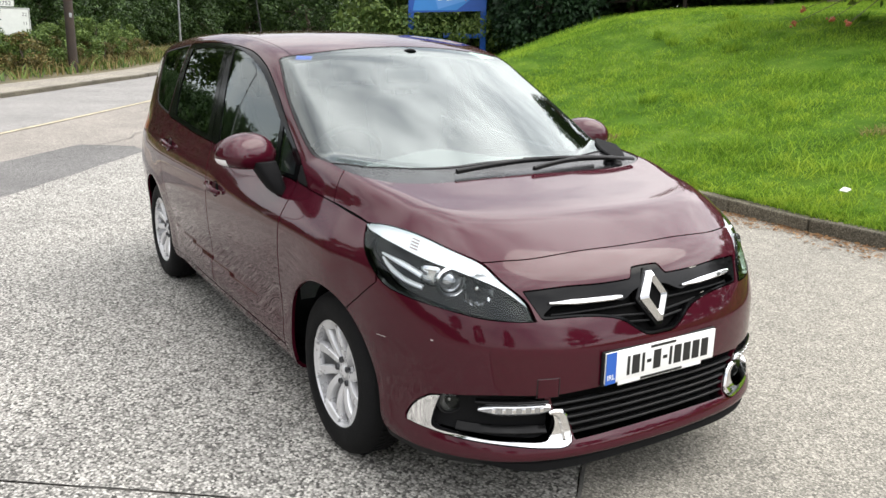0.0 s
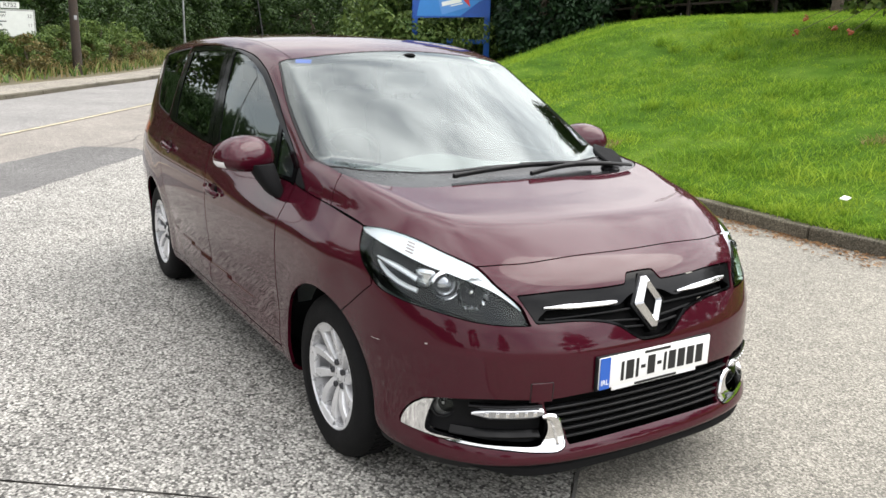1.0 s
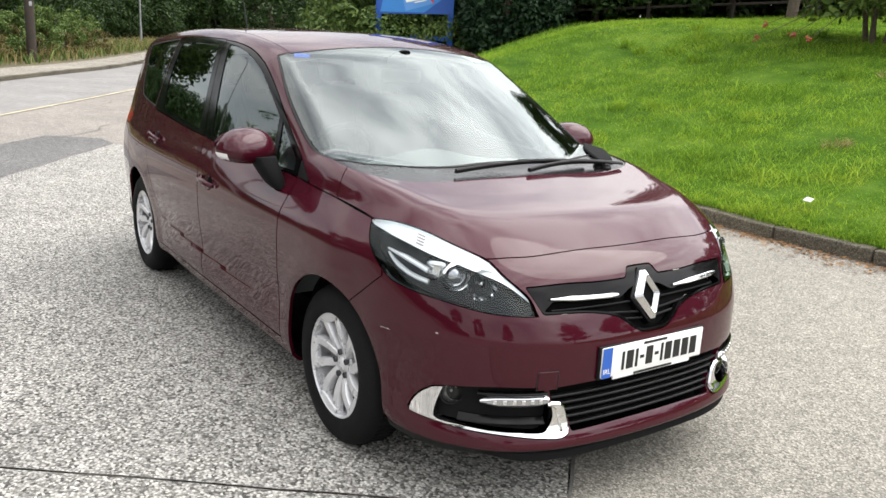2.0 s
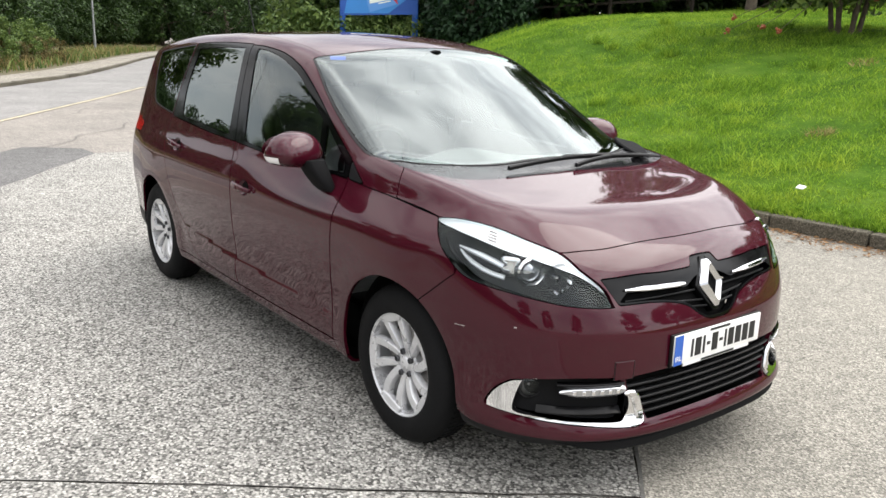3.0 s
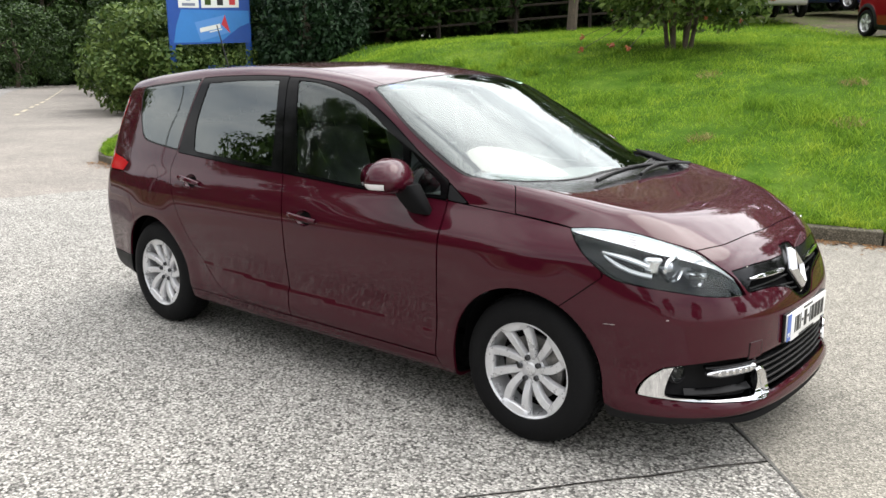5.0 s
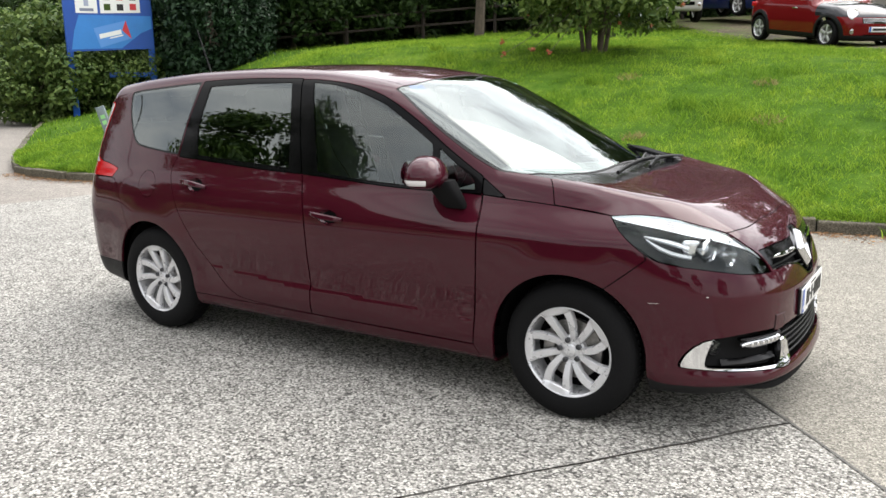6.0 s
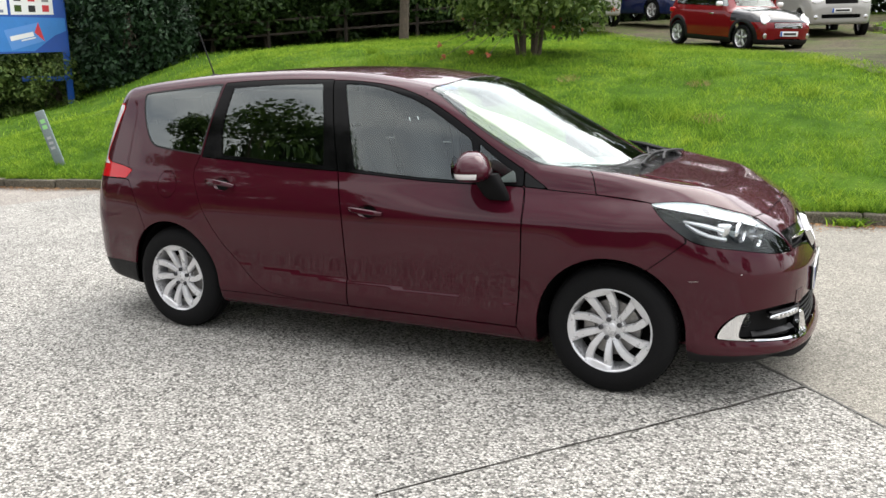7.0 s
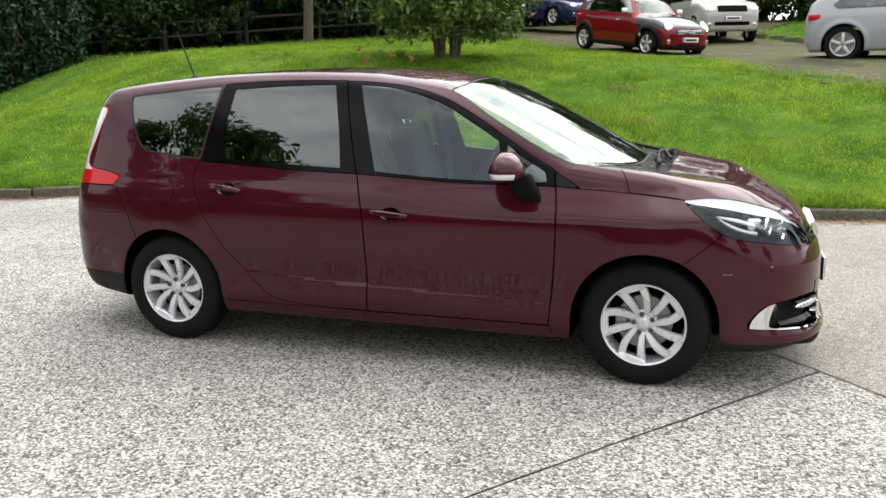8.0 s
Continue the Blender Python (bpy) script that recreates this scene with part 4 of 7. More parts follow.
def mirror_shell(bm, grow=1.0):
    """Shapes a unit ball into the mirror's housing, on the right flank."""
    for q in bm.verts:
        x, y, z = q.co
        x, y, z = power(x, .70), power(y, .66), power(z, .72)
        if x < -.15:
            x = -.15 - (-.15 - x) * .75
        hz = .088 if z > 0 else .066
        wide_ = 1 - .15 * max(0, z)
        q.co = Vector((.102 * x * wide_ * (1 - .12 * max(0, z)), -.128 * y * wide_, hz * z * (1 - .16 * max(0, y) - .04 * max(0, -y)))) * grow
    bmesh.ops.transform(bm, matrix=Matrix.Translation((-.685, -.942, 1.094)) @ Matrix.Rotation(radians(16), 4, "Z"), verts=bm.verts[:])
    return bm


lens_bm = bmesh.new()
bmesh.ops.create_uvsphere(lens_bm, u_segments=40, v_segments=24, radius=1)
gone = [f for f in lens_bm.faces if not (f.calc_center_median().y > .30 and f.calc_center_median().x < .25 and -.62 < f.calc_center_median().z < -.14)]
bmesh.ops.delete(lens_bm, geom=gone, context="FACES")
mirror_shell(lens_bm, 1.012)
door_mirrors = pair("door_mirror", mirror_shell(bm), PAINT, door_pairs["front"], "wine-red door mirror with indicator")
pair("indicator", lens_bm, CLEAR_LENS, door_mirrors, "clear side indicator")
# a thin pale streak on the bumper and a chip in its paint
PALE_MARK = material("pale_mark", (.42, .36, .36), .6)
pts = [on_body(x, .6015 + .0004 * i, .0005) for i, x in enumerate((.362, .372, .385, .398, .408))]
part("scratch", ribbon(pts, [.001, .002, .0012, .0025, .001], .0005), PALE_MARK, bumper, "thin pale streak on the bumper")
pts = [on_body(x, .635, .0005) for x in (.581, .585, .589)]
part("chip", ribbon(pts, .004, .0005), PALE_MARK, bumper, "small pale chip in the paint")
# black splitter under the front lip, its middle set higher
pts = []
for y in np.linspace(-.70, .70, 41):
    p, n = on_nose(abs(y), .24, -.026)
    n = Vector((n.x, n.y, 0)).normalized()
    if y < 0:
        p, n = Vector((p.x, -p.y, p.z)), Vector((n.x, -n.y, 0))
    pts.append((Vector((p.x, p.y, .216 + .008 * math.exp(-(y / .3) ** 4) + .12 * max(0, abs(y) - .5))), n))
part("front_splitter", ribbon(pts, [.036 * min(1, .25 + (20 - abs(i - 20)) / 6) for i in range(41)], .012), MATTE, car, "black plastic splitter under the bumper")


# ---- wheels, wipers, aerial, cabin ----
def wheel_parts():
    """A five-arm alloy wheel with tyre and brake disc. The axle is z, the outside is +z."""
    w = thing("wheel", "silver alloy wheel with five split spokes", "wheel")
    bm = bmesh.new()
    prof = [(.207, .084), (.213, .096), (.228, .102), (.262, .103), (.296, .094), (.312, .078), (.3195, .06), (.322, .03), (.322, -.03), (.3195, -.06), (.312, -.078), (.296, -.094), (.25, -.1), (.213, -.095), (.205, -.085)]
    lathe(bm, prof, 96)
    part("tyre", bm, TYRE, w, "black road tyre")
    bm = bmesh.new()
    for k in range(72):
        a = 2 * math.pi * k / 72
        for side in (-1, 1):
            box(bm, (.3155, 0, side * .064), (.010, .0085, .034), 0, Matrix.Rotation(a + side * .02, 4, "Z") @ Matrix.Rotation(side * .12, 4, "Y"))
        box(bm, (.3215, 0, .02), (.006, .018, .03), 0, Matrix.Rotation(a, 4, "Z"))
        box(bm, (.3215, 0, -.02), (.006, .018, .03), 0, Matrix.Rotation(a + .04, 4, "Z"))
    part("tread", bm, TYRE, w, smooth=False)
    bm = bmesh.new()
    lathe(bm, [(.19, -.09), (.196, .03), (.199, .06), (.201, .074), (.200, .086), (.207, .0925), (.212, .091), (.2135, .082), (.205, -.09)], 72, close=True)
    part("rim", bm, ALLOY, w)
    for arm in range(5):
        bm = bmesh.new()
        base = 2 * math.pi * arm / 5
        for sgn, lead, a0, a1, wid in ((1, -.03, .34, .42, .050), (-1, -.06, -.46, -.10, .052)):
            rows = []
            for i in range(11):
                t = i / 10
                r = .045 + .158 * t
                a = base + a0 + (a1 - a0) * (t ** .8) + lead * math.sin(math.pi * t)
                d = Vector((math.cos(a), math.sin(a), 0))
                e = Vector((-math.sin(a), math.cos(a), 0))
                h = .056 + .026 * t ** 1.3 + .010 * math.sin(math.pi * t)
                hw = wid * (.40 + .22 * t) * .72
                c = d * r
                rows.append([bm.verts.new(c - e * hw + Vector((0, 0, h - .028))), bm.verts.new(c - e * hw + Vector((0, 0, h - .006))), bm.verts.new(c - e * (hw - .004) + Vector((0, 0, h))),
                             bm.verts.new(c + e * (hw - .004) + Vector((0, 0, h - .002))), bm.verts.new(c + e * hw + Vector((0, 0, h - .008))), bm.verts.new(c + e * hw + Vector((0, 0, h - .028)))])
            for p, q in zip(rows, rows[1:]):
                for k in range(6):
                    bm.faces.new((p[k], p[(k + 1) % 6], q[(k + 1) % 6], q[k]))
            bm.faces.new(rows[0][::-1])
            bm.faces.new(rows[-1])
        # the rounded head that joins the two at the rim
        rows = []
        for i in range(9):
            a = base - .22 + .71 * i / 8
            d = Vector((math.cos(a), math.sin(a), 0))
            edge_ = .173 + .012 * (abs(i - 4) / 4) ** 2
            rows.append([bm.verts.new(d * r + Vector((0, 0, h))) for r, h in ((edge_, .062), (edge_, .080), (edge_ + .004, .085), (.204, .090), (.206, .070))])
        for p, q in zip(rows, rows[1:]):
            for k in range(4):
                bm.faces.new((p[k], p[k + 1], q[k + 1], q[k]))
        bmesh.ops.recalc_face_normals(bm, faces=bm.faces[:])
        part("spoke", bm, ALLOY, w)
    bm = bmesh.new()
    lathe(bm, [(.07, .02), (.068, .043), (.058, .052), (.032, .056), (.030, .060), (.024, .063), (.001, .064)], 40)
    part("hub", bm, ALLOY, w)
    for k in range(5):
        a = 2 * math.pi * k / 5
        bm = bmesh.new()
        lathe(bm, [(.0125, .052), (.0125, .0645), (.0105, .066), (.0095, .058), (.001, .057)], 14, Matrix.Translation((.049 * math.cos(a), .049 * math.sin(a), 0)))
        part("wheel_bolt", bm, BOLT, w)
    bm = bmesh.new()
    lathe(bm, [(.06, .02), (.138, .02), (.14, .016), (.14, -.004), (.06, -.004)], 56)
    part("brake_disc", bm, STEEL, w, "steel brake disc")
    bm = bmesh.new()
    box(bm, (.115, 0, .01), (.06, .13, .05), .012, Matrix.Rotation(2.6, 4, "Z"))
    part("caliper", bm, STEEL, w)
    bm = bmesh.new()
    lathe(bm, [(.001, -.02), (.19, -.02)], 40)
    part("wheel_back", bm, DARK, w)
    return w


proto = wheel_parts()
wheel_set = [proto] + [copy_thing(proto, Matrix()) for _ in range(3)]
for wob, (ax, s, spin) in zip(wheel_set, ((0.0, -1, 30), (-2.77, -1, 18), (0.0, 1, 40), (-2.77, 1, 5))):
    wob.parent = car
    wob.matrix_basis = Matrix.Translation((ax, s * .752, .319)) @ Matrix.Rotation(radians(90 if s < 0 else -90), 4, "X") @ Matrix.Rotation(radians(spin), 4, "Z")
    for key in ("category",):
        if key in wob:
            del wob[key]
# dark wheel housings
for ax in AXLES:
    for s in (-1, 1):
        bm = bmesh.new()
        n = 24
        rows = []
        for y in (float(WIDE(ax + (-.3 if ax < -1 else .2))) - .075, .5):
            rows.append([bm.verts.new((ax + ARCH * 1.03 * math.cos(a), s * y, AXLE_Z + ARCH * 1.03 * math.sin(a))) for a in (-.1 + (math.pi + .1) * k / n for k in range(n + 1))])
        for k in range(n):
            bm.faces.new((rows[0][k], rows[0][k + 1], rows[1][k + 1], rows[1][k]))
        bm.faces.new(rows[1])
        part("wheel_housing", bm, DARK, car)
# underside
bm = bmesh.new()
box(bm, (-1.385, 0, .235), (2.0, 1.5, .06), .02)
box(bm, (-1.4, 0, .27), (4.2, .98, .06), .02)
part("underbody", bm, DARK, car)

# mirror foot, lower shell, indicator and glass of each mirror
for d, s in zip(door_mirrors, (-1, 1)):
    bm = bmesh.new()
    rings = []
    for cx, cy, cz, hx, hy in ((-.635, .885, 1.066, .066, .052), (-.622, .876, 1.035, .068, .05), (-.604, .86, .99, .068, .042), (-.588, .842, .95, .064, .034), (-.578, .832, .932, .054, .026)):
        ring = []
        for k in range(20):
            a = 2 * math.pi * k / 20
            c_, n_ = math.cos(a), math.sin(a)
            ring.append(bm.verts.new((cx + hx * math.copysign(abs(c_) ** .6, c_), s * (cy + hy * math.copysign(abs(n_) ** .6, n_)), cz)))
        rings.append(ring)
    for r, q in zip(rings, rings[1:]):
        for k in range(20):
            bm.faces.new((r[k], r[(k + 1) % 20], q[(k + 1) % 20], q[k]))
    bm.faces.new(rings[0])
    bm.faces.new(rings[-1][::-1])
    bmesh.ops.recalc_face_normals(bm, faces=bm.faces[:])
    part("mirror_foot", bm, MATTE, d, "black mirror foot")
    turn_ = Matrix.Translation((-.685, s * .942, 1.094)) @ Matrix.Rotation(radians(-16 * s), 4, "Z")
    bm = bmesh.new()
    lathe(bm, [(.001, .0), (.055, .0)], 28, turn_ @ Matrix.Translation((-.0835, 0, .008)) @ Matrix.Rotation(radians(-90), 4, "Y") @ Matrix.Diagonal((1.0, 1.8, 1, 1)))
    part("mirror_glass", bm, CHROME, d)


def on_top(x, y, out=0.0):
    p = outward(np.array([[x, abs(y), .7]]), np.array([[0, 0, 1.0]]), 1.5)
    n = body_normal(p)[0]
    q = p[0] + n * out
    return Vector((q[0], math.copysign(q[1], y), q[2])), Vector((n[0], math.copysign(n[1], y), n[2]))


# wipers lie across the cowl, with black towers at the ends
for nm, ya, yb, xa, xb in (("wiper", -.315, .44, .012, -.03), ("wiper", .04, .52, .05, -.0)):
    blade = []
    for i in range(14):
        t = i / 13
        blade.append(on_top(xa + (xb - xa) * t - .02 * math.sin(math.pi * t), ya + (yb - ya) * t, .010 + .010 * math.sin(math.pi * t)))
    w = part(nm, ribbon(blade, [.014] * 14, .018), BLACK, car, "black wiper resting on the windscreen base")
    arm = []
    for i in range(10):
        t = i / 9
        arm.append(on_top((xa + xb) / 2 - .03 + t * .05, (ya + yb) / 2 - .02 + t * (yb + .1 - (ya + yb) / 2), .026 + .010 * math.sin(math.pi * t) - .012 * t))
    part("wiper_arm", ribbon(arm, [.012 + .012 * i / 9 for i in range(10)], .011), BLACK, w)
    p, n = on_top(xb + .03, min(yb + .06, .52), -.006)
    bm = bmesh.new()
    lathe(bm, [(.026, -.01), (.024, .010), (.016, .018), (.001, .020)], 20, Matrix.Translation(p) @ n.to_track_quat("Z", "Y").to_matrix().to_4x4())
    part("wiper_pivot", bm, BLACK, w)
for s in (-1, 1):
    if s > 0:
        bm = bmesh.new()
        pts = []
        for i in range(10):
            t = i / 9
            pts.append(on_top(-.30 + .27 * t, .72 - .14 * t, -.002))
        part("cowl_corner", ribbon(pts, [.03 + .08 * math.sin(math.pi * (.15 + .7 * i / 9)) for i in range(10)], .010), MATTE, car, "black plastic cowl corner")

# aerial on the roof
bm = bmesh.new()
p, n = on_top(-3.09, .001)
lathe(bm, [(.046, -.006), (.042, .014), (.022, .034), (.009, .044)], 20, Matrix.Translation(p) @ Matrix.Diagonal((1.6, 1, 1, 1)))
tube(bm, [p + Vector((0, 0, .02)), p + Vector((-.035, 0, .11)), p + Vector((-.12, 0, .335))], [.0065, .005, .0035], 8)
part("aerial", bm, BLACK, car, "thin black roof aerial")

# papers behind the windscreen and the mirror inside it
for (x, y, w_, h_, m_, lab) in ((-.99, -.54, .075, .045, "blue", "small blue sticker"), (-.985, .46, .12, .09, "green", "pale green paper disc")):
    p, n = on_top(x, y, -.0035)
    mt_ = material(m_ + "_paper", (.08, .2, .7) if m_ == "blue" else (.55, .75, .62), .7)
    bm = bmesh.new()
    box(bm, (0, 0, 0), (h_, w_, .001), 0, Matrix.Translation(p) @ n.to_track_quat("Z", "X").to_matrix().to_4x4())
    part("sticker", bm, mt_, windscreen, lab)
bm = bmesh.new()
box(bm, (-.97, .0, 1.40), (.04, .24, .075), .02)
part("rear_view_mirror", bm, BLACK, car)
bm = bmesh.new()
lathe(bm, [(.001, 0), (.05, .002), (.075, .012), (.07, .02), (.001, .022)], 24, Matrix.Translation((-.985, .0, 1.475)) @ Matrix.Rotation(radians(-30), 4, "Y") @ Matrix.Diagonal((1.1, .75, 1, 1)))
part("mirror_mount", bm, BLACK, car)

# dashboard, steering wheel, seats, headlining
bm = bmesh.new()
rows = []
for i in range(17):
    y = -.70 + 1.40 * i / 16
    hood_ = .07 * math.exp(-((y) / .28) ** 2)
    rows.append([bm.verts.new((x, y, z)) for x, z in ((-.20 - .33 * y * y, 1.0), (-.34 - .2 * y * y, 1.01), (-.52, 1.005 + hood_ * .5), (-.70, .99 + hood_), (-.80, .95 + hood_ * .6), (-.82, .84), (-.72, .6), (-.70, .4))])
for a, b in zip(rows, rows[1:]):
    for k in range(7):
        bm.faces.new((a[k], a[k + 1], b[k + 1], b[k]))
bmesh.ops.recalc_face_normals(bm, faces=bm.faces[:])
part("dashboard", bm, DASH, car, "grey moulded dashboard")
bm = bmesh.new()
mw = Matrix.Translation((-.93, -.37, 1.0)) @ Matrix.Rotation(radians(-62), 4, "Y")
lathe(bm, [(.185 + .016 * math.cos(a), .016 * math.sin(a)) for a in np.linspace(0, 2 * math.pi, 12, endpoint=False)], 40, mw, close=True)
steering = part("steering_wheel", bm, BLACK, car, "black three-spoke steering wheel")
bm = bmesh.new()
lathe(bm, [(.001, .03), (.06, .025), (.075, 0), (.06, -.03)], 24, mw)
for a in (0, 130, 230):
    box(bm, (.13, 0, 0), (.12, .035, .018), .005, mw @ Matrix.Rotation(radians(a + 90), 4, "Z"))
part("steering_hub", bm, BLACK, steering)


def seat(x, y, wide=.5):
    bm = bmesh.new()
    box(bm, (x + .05, y, .62), (.52, wide, .16), .05, seg=3)
    s_ = part("seat", bm, FABRIC, car, "dark grey cloth seat")
    bm = bmesh.new()
    tilt = Matrix.Translation((x - .2, y, .66)) @ Matrix.Rotation(radians(-16), 4, "Y")
    box(bm, (0, 0, .30), (.13, wide * .96, .62), .05, tilt, 3)
    part("seat_back", bm, FABRIC, s_)
    bm = bmesh.new()
    box(bm, (0, 0, .735), (.09, .27, .19), .035, tilt, 3)
    part("head_rest", bm, FABRIC, s_)
    bm = bmesh.new()
    for k in (-.06, .06):
        tube(bm, [tilt @ Vector((0, k, .56)), tilt @ Vector((0, k, .66))], .007, 8)
    part("head_rest_post", bm, CHROME, s_)


for x, ys, w_ in ((-1.33, (-.37, .37), .5), (-2.2, (-.46, 0, .46), .43), (-2.95, (-.3, .3), .45)):
    for y in ys:
        seat(x, y, w_)
hv, ht = roof_skin
hn = body_normal(hv)
surface("headlining", both((hv - hn * .045, ht[:, ::-1], -hn)), HEADLINER, car, "pale grey headlining")
# seat belts at the door pillars
for s in (-1, 1):
    bm = bmesh.new()
    tube(bm, [(-1.58, s * .64, 1.36), (-1.50, s * .60, 1.12), (-1.42, s * .45, .85)], .022, 8, squash=.1)
    part("seat_belt", bm, FABRIC, car)


# ---- lie of the land ----
def poly_curve(pts, step_=.5):
    """A smooth open line through (x, y) points, sampled evenly."""
    p, out = np.array(pts, float), []
    for i in range(len(p) - 1):
        a, b, c, d = p[max(i - 1, 0)], p[i], p[i + 1], p[min(i + 2, len(p) - 1)]
        n = max(2, int(np.linalg.norm(c - b) / step_))
        for k in range(n):
            t = k / n
            out.append(.5 * (2 * b + (c - a) * t + (2 * a - 5 * b + 4 * c - d) * t * t + (3 * b - a - 3 * c + d) * t ** 3))
    out.append(p[-1])
    return np.array(out)


KERB = poly_curve([(40, 12), (14, 6.4), (6, 5.2), (2, 4.7), (.3, 4.42), (-1.5, 4.3), (-3.2, 4.42), (-5.5, 4.5), (-7.6, 4.45), (-8.6, 4.0), (-9.4, 3.7), (-11.2, 3.5), (-13.5, 4.5), (-20, 8.8), (-30, 15.5), (-50, 27), (-90, 52)])
FAR_KERB = poly_curve([(40, -38), (0, -13.5), (-12, -5.3), (-19.2, -.8), (-24, 2.0), (-29.5, 5.2), (-37.6, 8.9), (-53, 15.5), (-69, 23.5), (-95, 40)])
BANK = curve((0, .13), (1, .36), (2, .63), (3, .87), (5, 1.29), (7, 1.62), (8.5, 1.78), (10, 1.86), (12, 1.96), (14, 2.1), (18, 2.5), (25, 3.2), (45, 4.6), (80, 6))


def off_line(line, x, y):
    """Distance of points to a sampled line, above zero on its left as it runs."""
    x, y = np.atleast_1d(np.asarray(x, float)), np.atleast_1d(np.asarray(y, float))
    q = np.stack([x.ravel(), y.ravel()], 1)
    best, sign = np.full(len(q), 1e9), np.ones(len(q))
    for a, b in zip(line[:-1], line[1:]):
        e = b - a
        w = q - a
        t = np.clip((w @ e) / (e @ e), 0, 1)
        d = ((w - t[:, None] * e) ** 2).sum(1)
        near = d < best
        best = np.where(near, d, best)
        sign = np.where(near, np.sign(e[0] * w[:, 1] - e[1] * w[:, 0]), sign)
    return (np.sqrt(best) * sign).reshape(x.shape)


def land(x, y):
    """Height of the ground: flat roads, the grass bank behind the kerb, the verge beyond the road."""
    x, y = np.broadcast_arrays(np.atleast_1d(np.asarray(x, float)), np.atleast_1d(np.asarray(y, float)))
    d = -off_line(KERB, x, y)
    z = np.where(d > 0, BANK(np.maximum(d, 0)) * (1 - .25 * step(-9, -20, x) * step(16, 5, d)) + .05 * np.clip(-x - 1, 0, 20) * step(3, 8, d), 0.0)
    f = off_line(FAR_KERB, x, y)
    return np.where(f > 0, .13 + .05 * np.maximum(f - 1.6, 0), z)


# ---- ground ----
def sheet(name, xs, ys, height, mat, label="", lift=0.0, kind="structure"):
    x, y = np.meshgrid(xs, ys, indexing="ij")
    z = height(x.ravel(), y.ravel()) + lift
    v = np.stack([x.ravel(), y.ravel(), z], 1)
    n, m = len(xs), len(ys)
    i, j = np.meshgrid(np.arange(n - 1), np.arange(m - 1), indexing="ij")
    q = (i * m + j).ravel()
    f = np.stack([q, q + m, q + m + 1, q + 1], 1)
    me = bpy.data.meshes.new(name)
    me.from_pydata(v.tolist(), [], f.tolist())
    me.polygons.foreach_set("use_smooth", np.ones(len(f), bool))
    me.materials.append(mat)
    return tagged(new(name, me), label, kind=kind)


def strip_between(name, a, b, mat, za, zb, label="", deep=.0, parent=None, kind="structure"):
    """A band between two lines of the same length; deep gives it a thickness downwards."""
    bm = bmesh.new()
    top = [(bm.verts.new((*p, za)), bm.verts.new((*q, zb))) for p, q in zip(a, b)]
    for (p, q), (r, s) in zip(top, top[1:]):
        bm.faces.new((p, q, s, r))
    if deep:
        got = bmesh.ops.extrude_face_region(bm, geom=bm.faces[:])["geom"]
        bmesh.ops.translate(bm, verts=[g for g in got if isinstance(g, bmesh.types.BMVert)], vec=(0, 0, -deep))
    bmesh.ops.recalc_face_normals(bm, faces=bm.faces[:])
    ob = part(name, bm, mat, parent, label)
    return tagged(ob, kind=kind) if kind else ob


def shifted(line, d):
    """The line moved to its left by d."""
    t = np.gradient(line, axis=0)
    t /= np.linalg.norm(t, axis=1, keepdims=True)
    return line + np.stack([-t[:, 1], t[:, 0]], 1) * d


def flat_patch(name, pts, z, mat, label, kind="structure"):
    bm = bmesh.new()
    vs = [bm.verts.new((x, y, z)) for x, y in pts]
    f = bm.faces.new(vs)
    f.normal_update()
    if f.normal.z < 0:
        f.normal_flip()
    return tagged(part(name, bm, mat, None, label, smooth=False), kind=kind)


def ragged(pts, step_=.25, amount=.03):
    """The closed outline with an uneven, broken edge."""
    out = []
    for i, a in enumerate(pts):
        b = pts[(i + 1) % len(pts)]
        a, b = Vector((*a, 0)), Vector((*b, 0))
        n = max(1, int((b - a).length / step_))
        for k in range(n):
            p = a.lerp(b, k / n)
            out.append((p.x + amount * noise.noise(p * 2.3), p.y + amount * noise.noise(p * 2.1 + Vector((7, 3, 1)))))
    return out


flat_patch("ground", [(400, -400), (400, 400), (-400, 400), (-400, -400)], -.012, ROAD, "wide ground of worn grey tarmac")
flat_patch("forecourt", ragged([(3.5, -7.4), (-.53, -2.2), (.872, -.36), (.3, .24), (-2.6, .5), (-3.1, 4.3), (-8.2, 4.3), (-8.75, 1.8), (-9.05, .4), (-6.2, -1.6), (-3.4, -4.2), (0, -6.6)]), 0, FORECOURT, "pale coarse aggregate forecourt")
flat_patch("front_slab", ragged([(3.5, -7.4), (4.5, -3.6), (2.2, -1.78), (.88, -.375), (-.515, -2.2)]), .0, FORECOURT, "coarse aggregate slab with straight joints")
flat_patch("apron", ragged([(.882, -.365), (2.2, -1.77), (4.5, -3.6), (14, -8), (16, 6.5), (6, 5.1), (2, 4.65), (.3, 4.4), (-1.5, 4.3), (-3.09, 4.35), (-2.59, .505), (.31, .245)]), .0, APRON, "finer brownish tarmac apron in front of the car")
flat_patch("tarmac_patch", ragged([(-6.2, -1.62), (-9.05, .38), (-9.6, .36), (-10.1, -.3), (-8.6, -1.5), (-6.9, -2.6)]), -.004, PATCH_TAR, "darker tarmac repair patch")
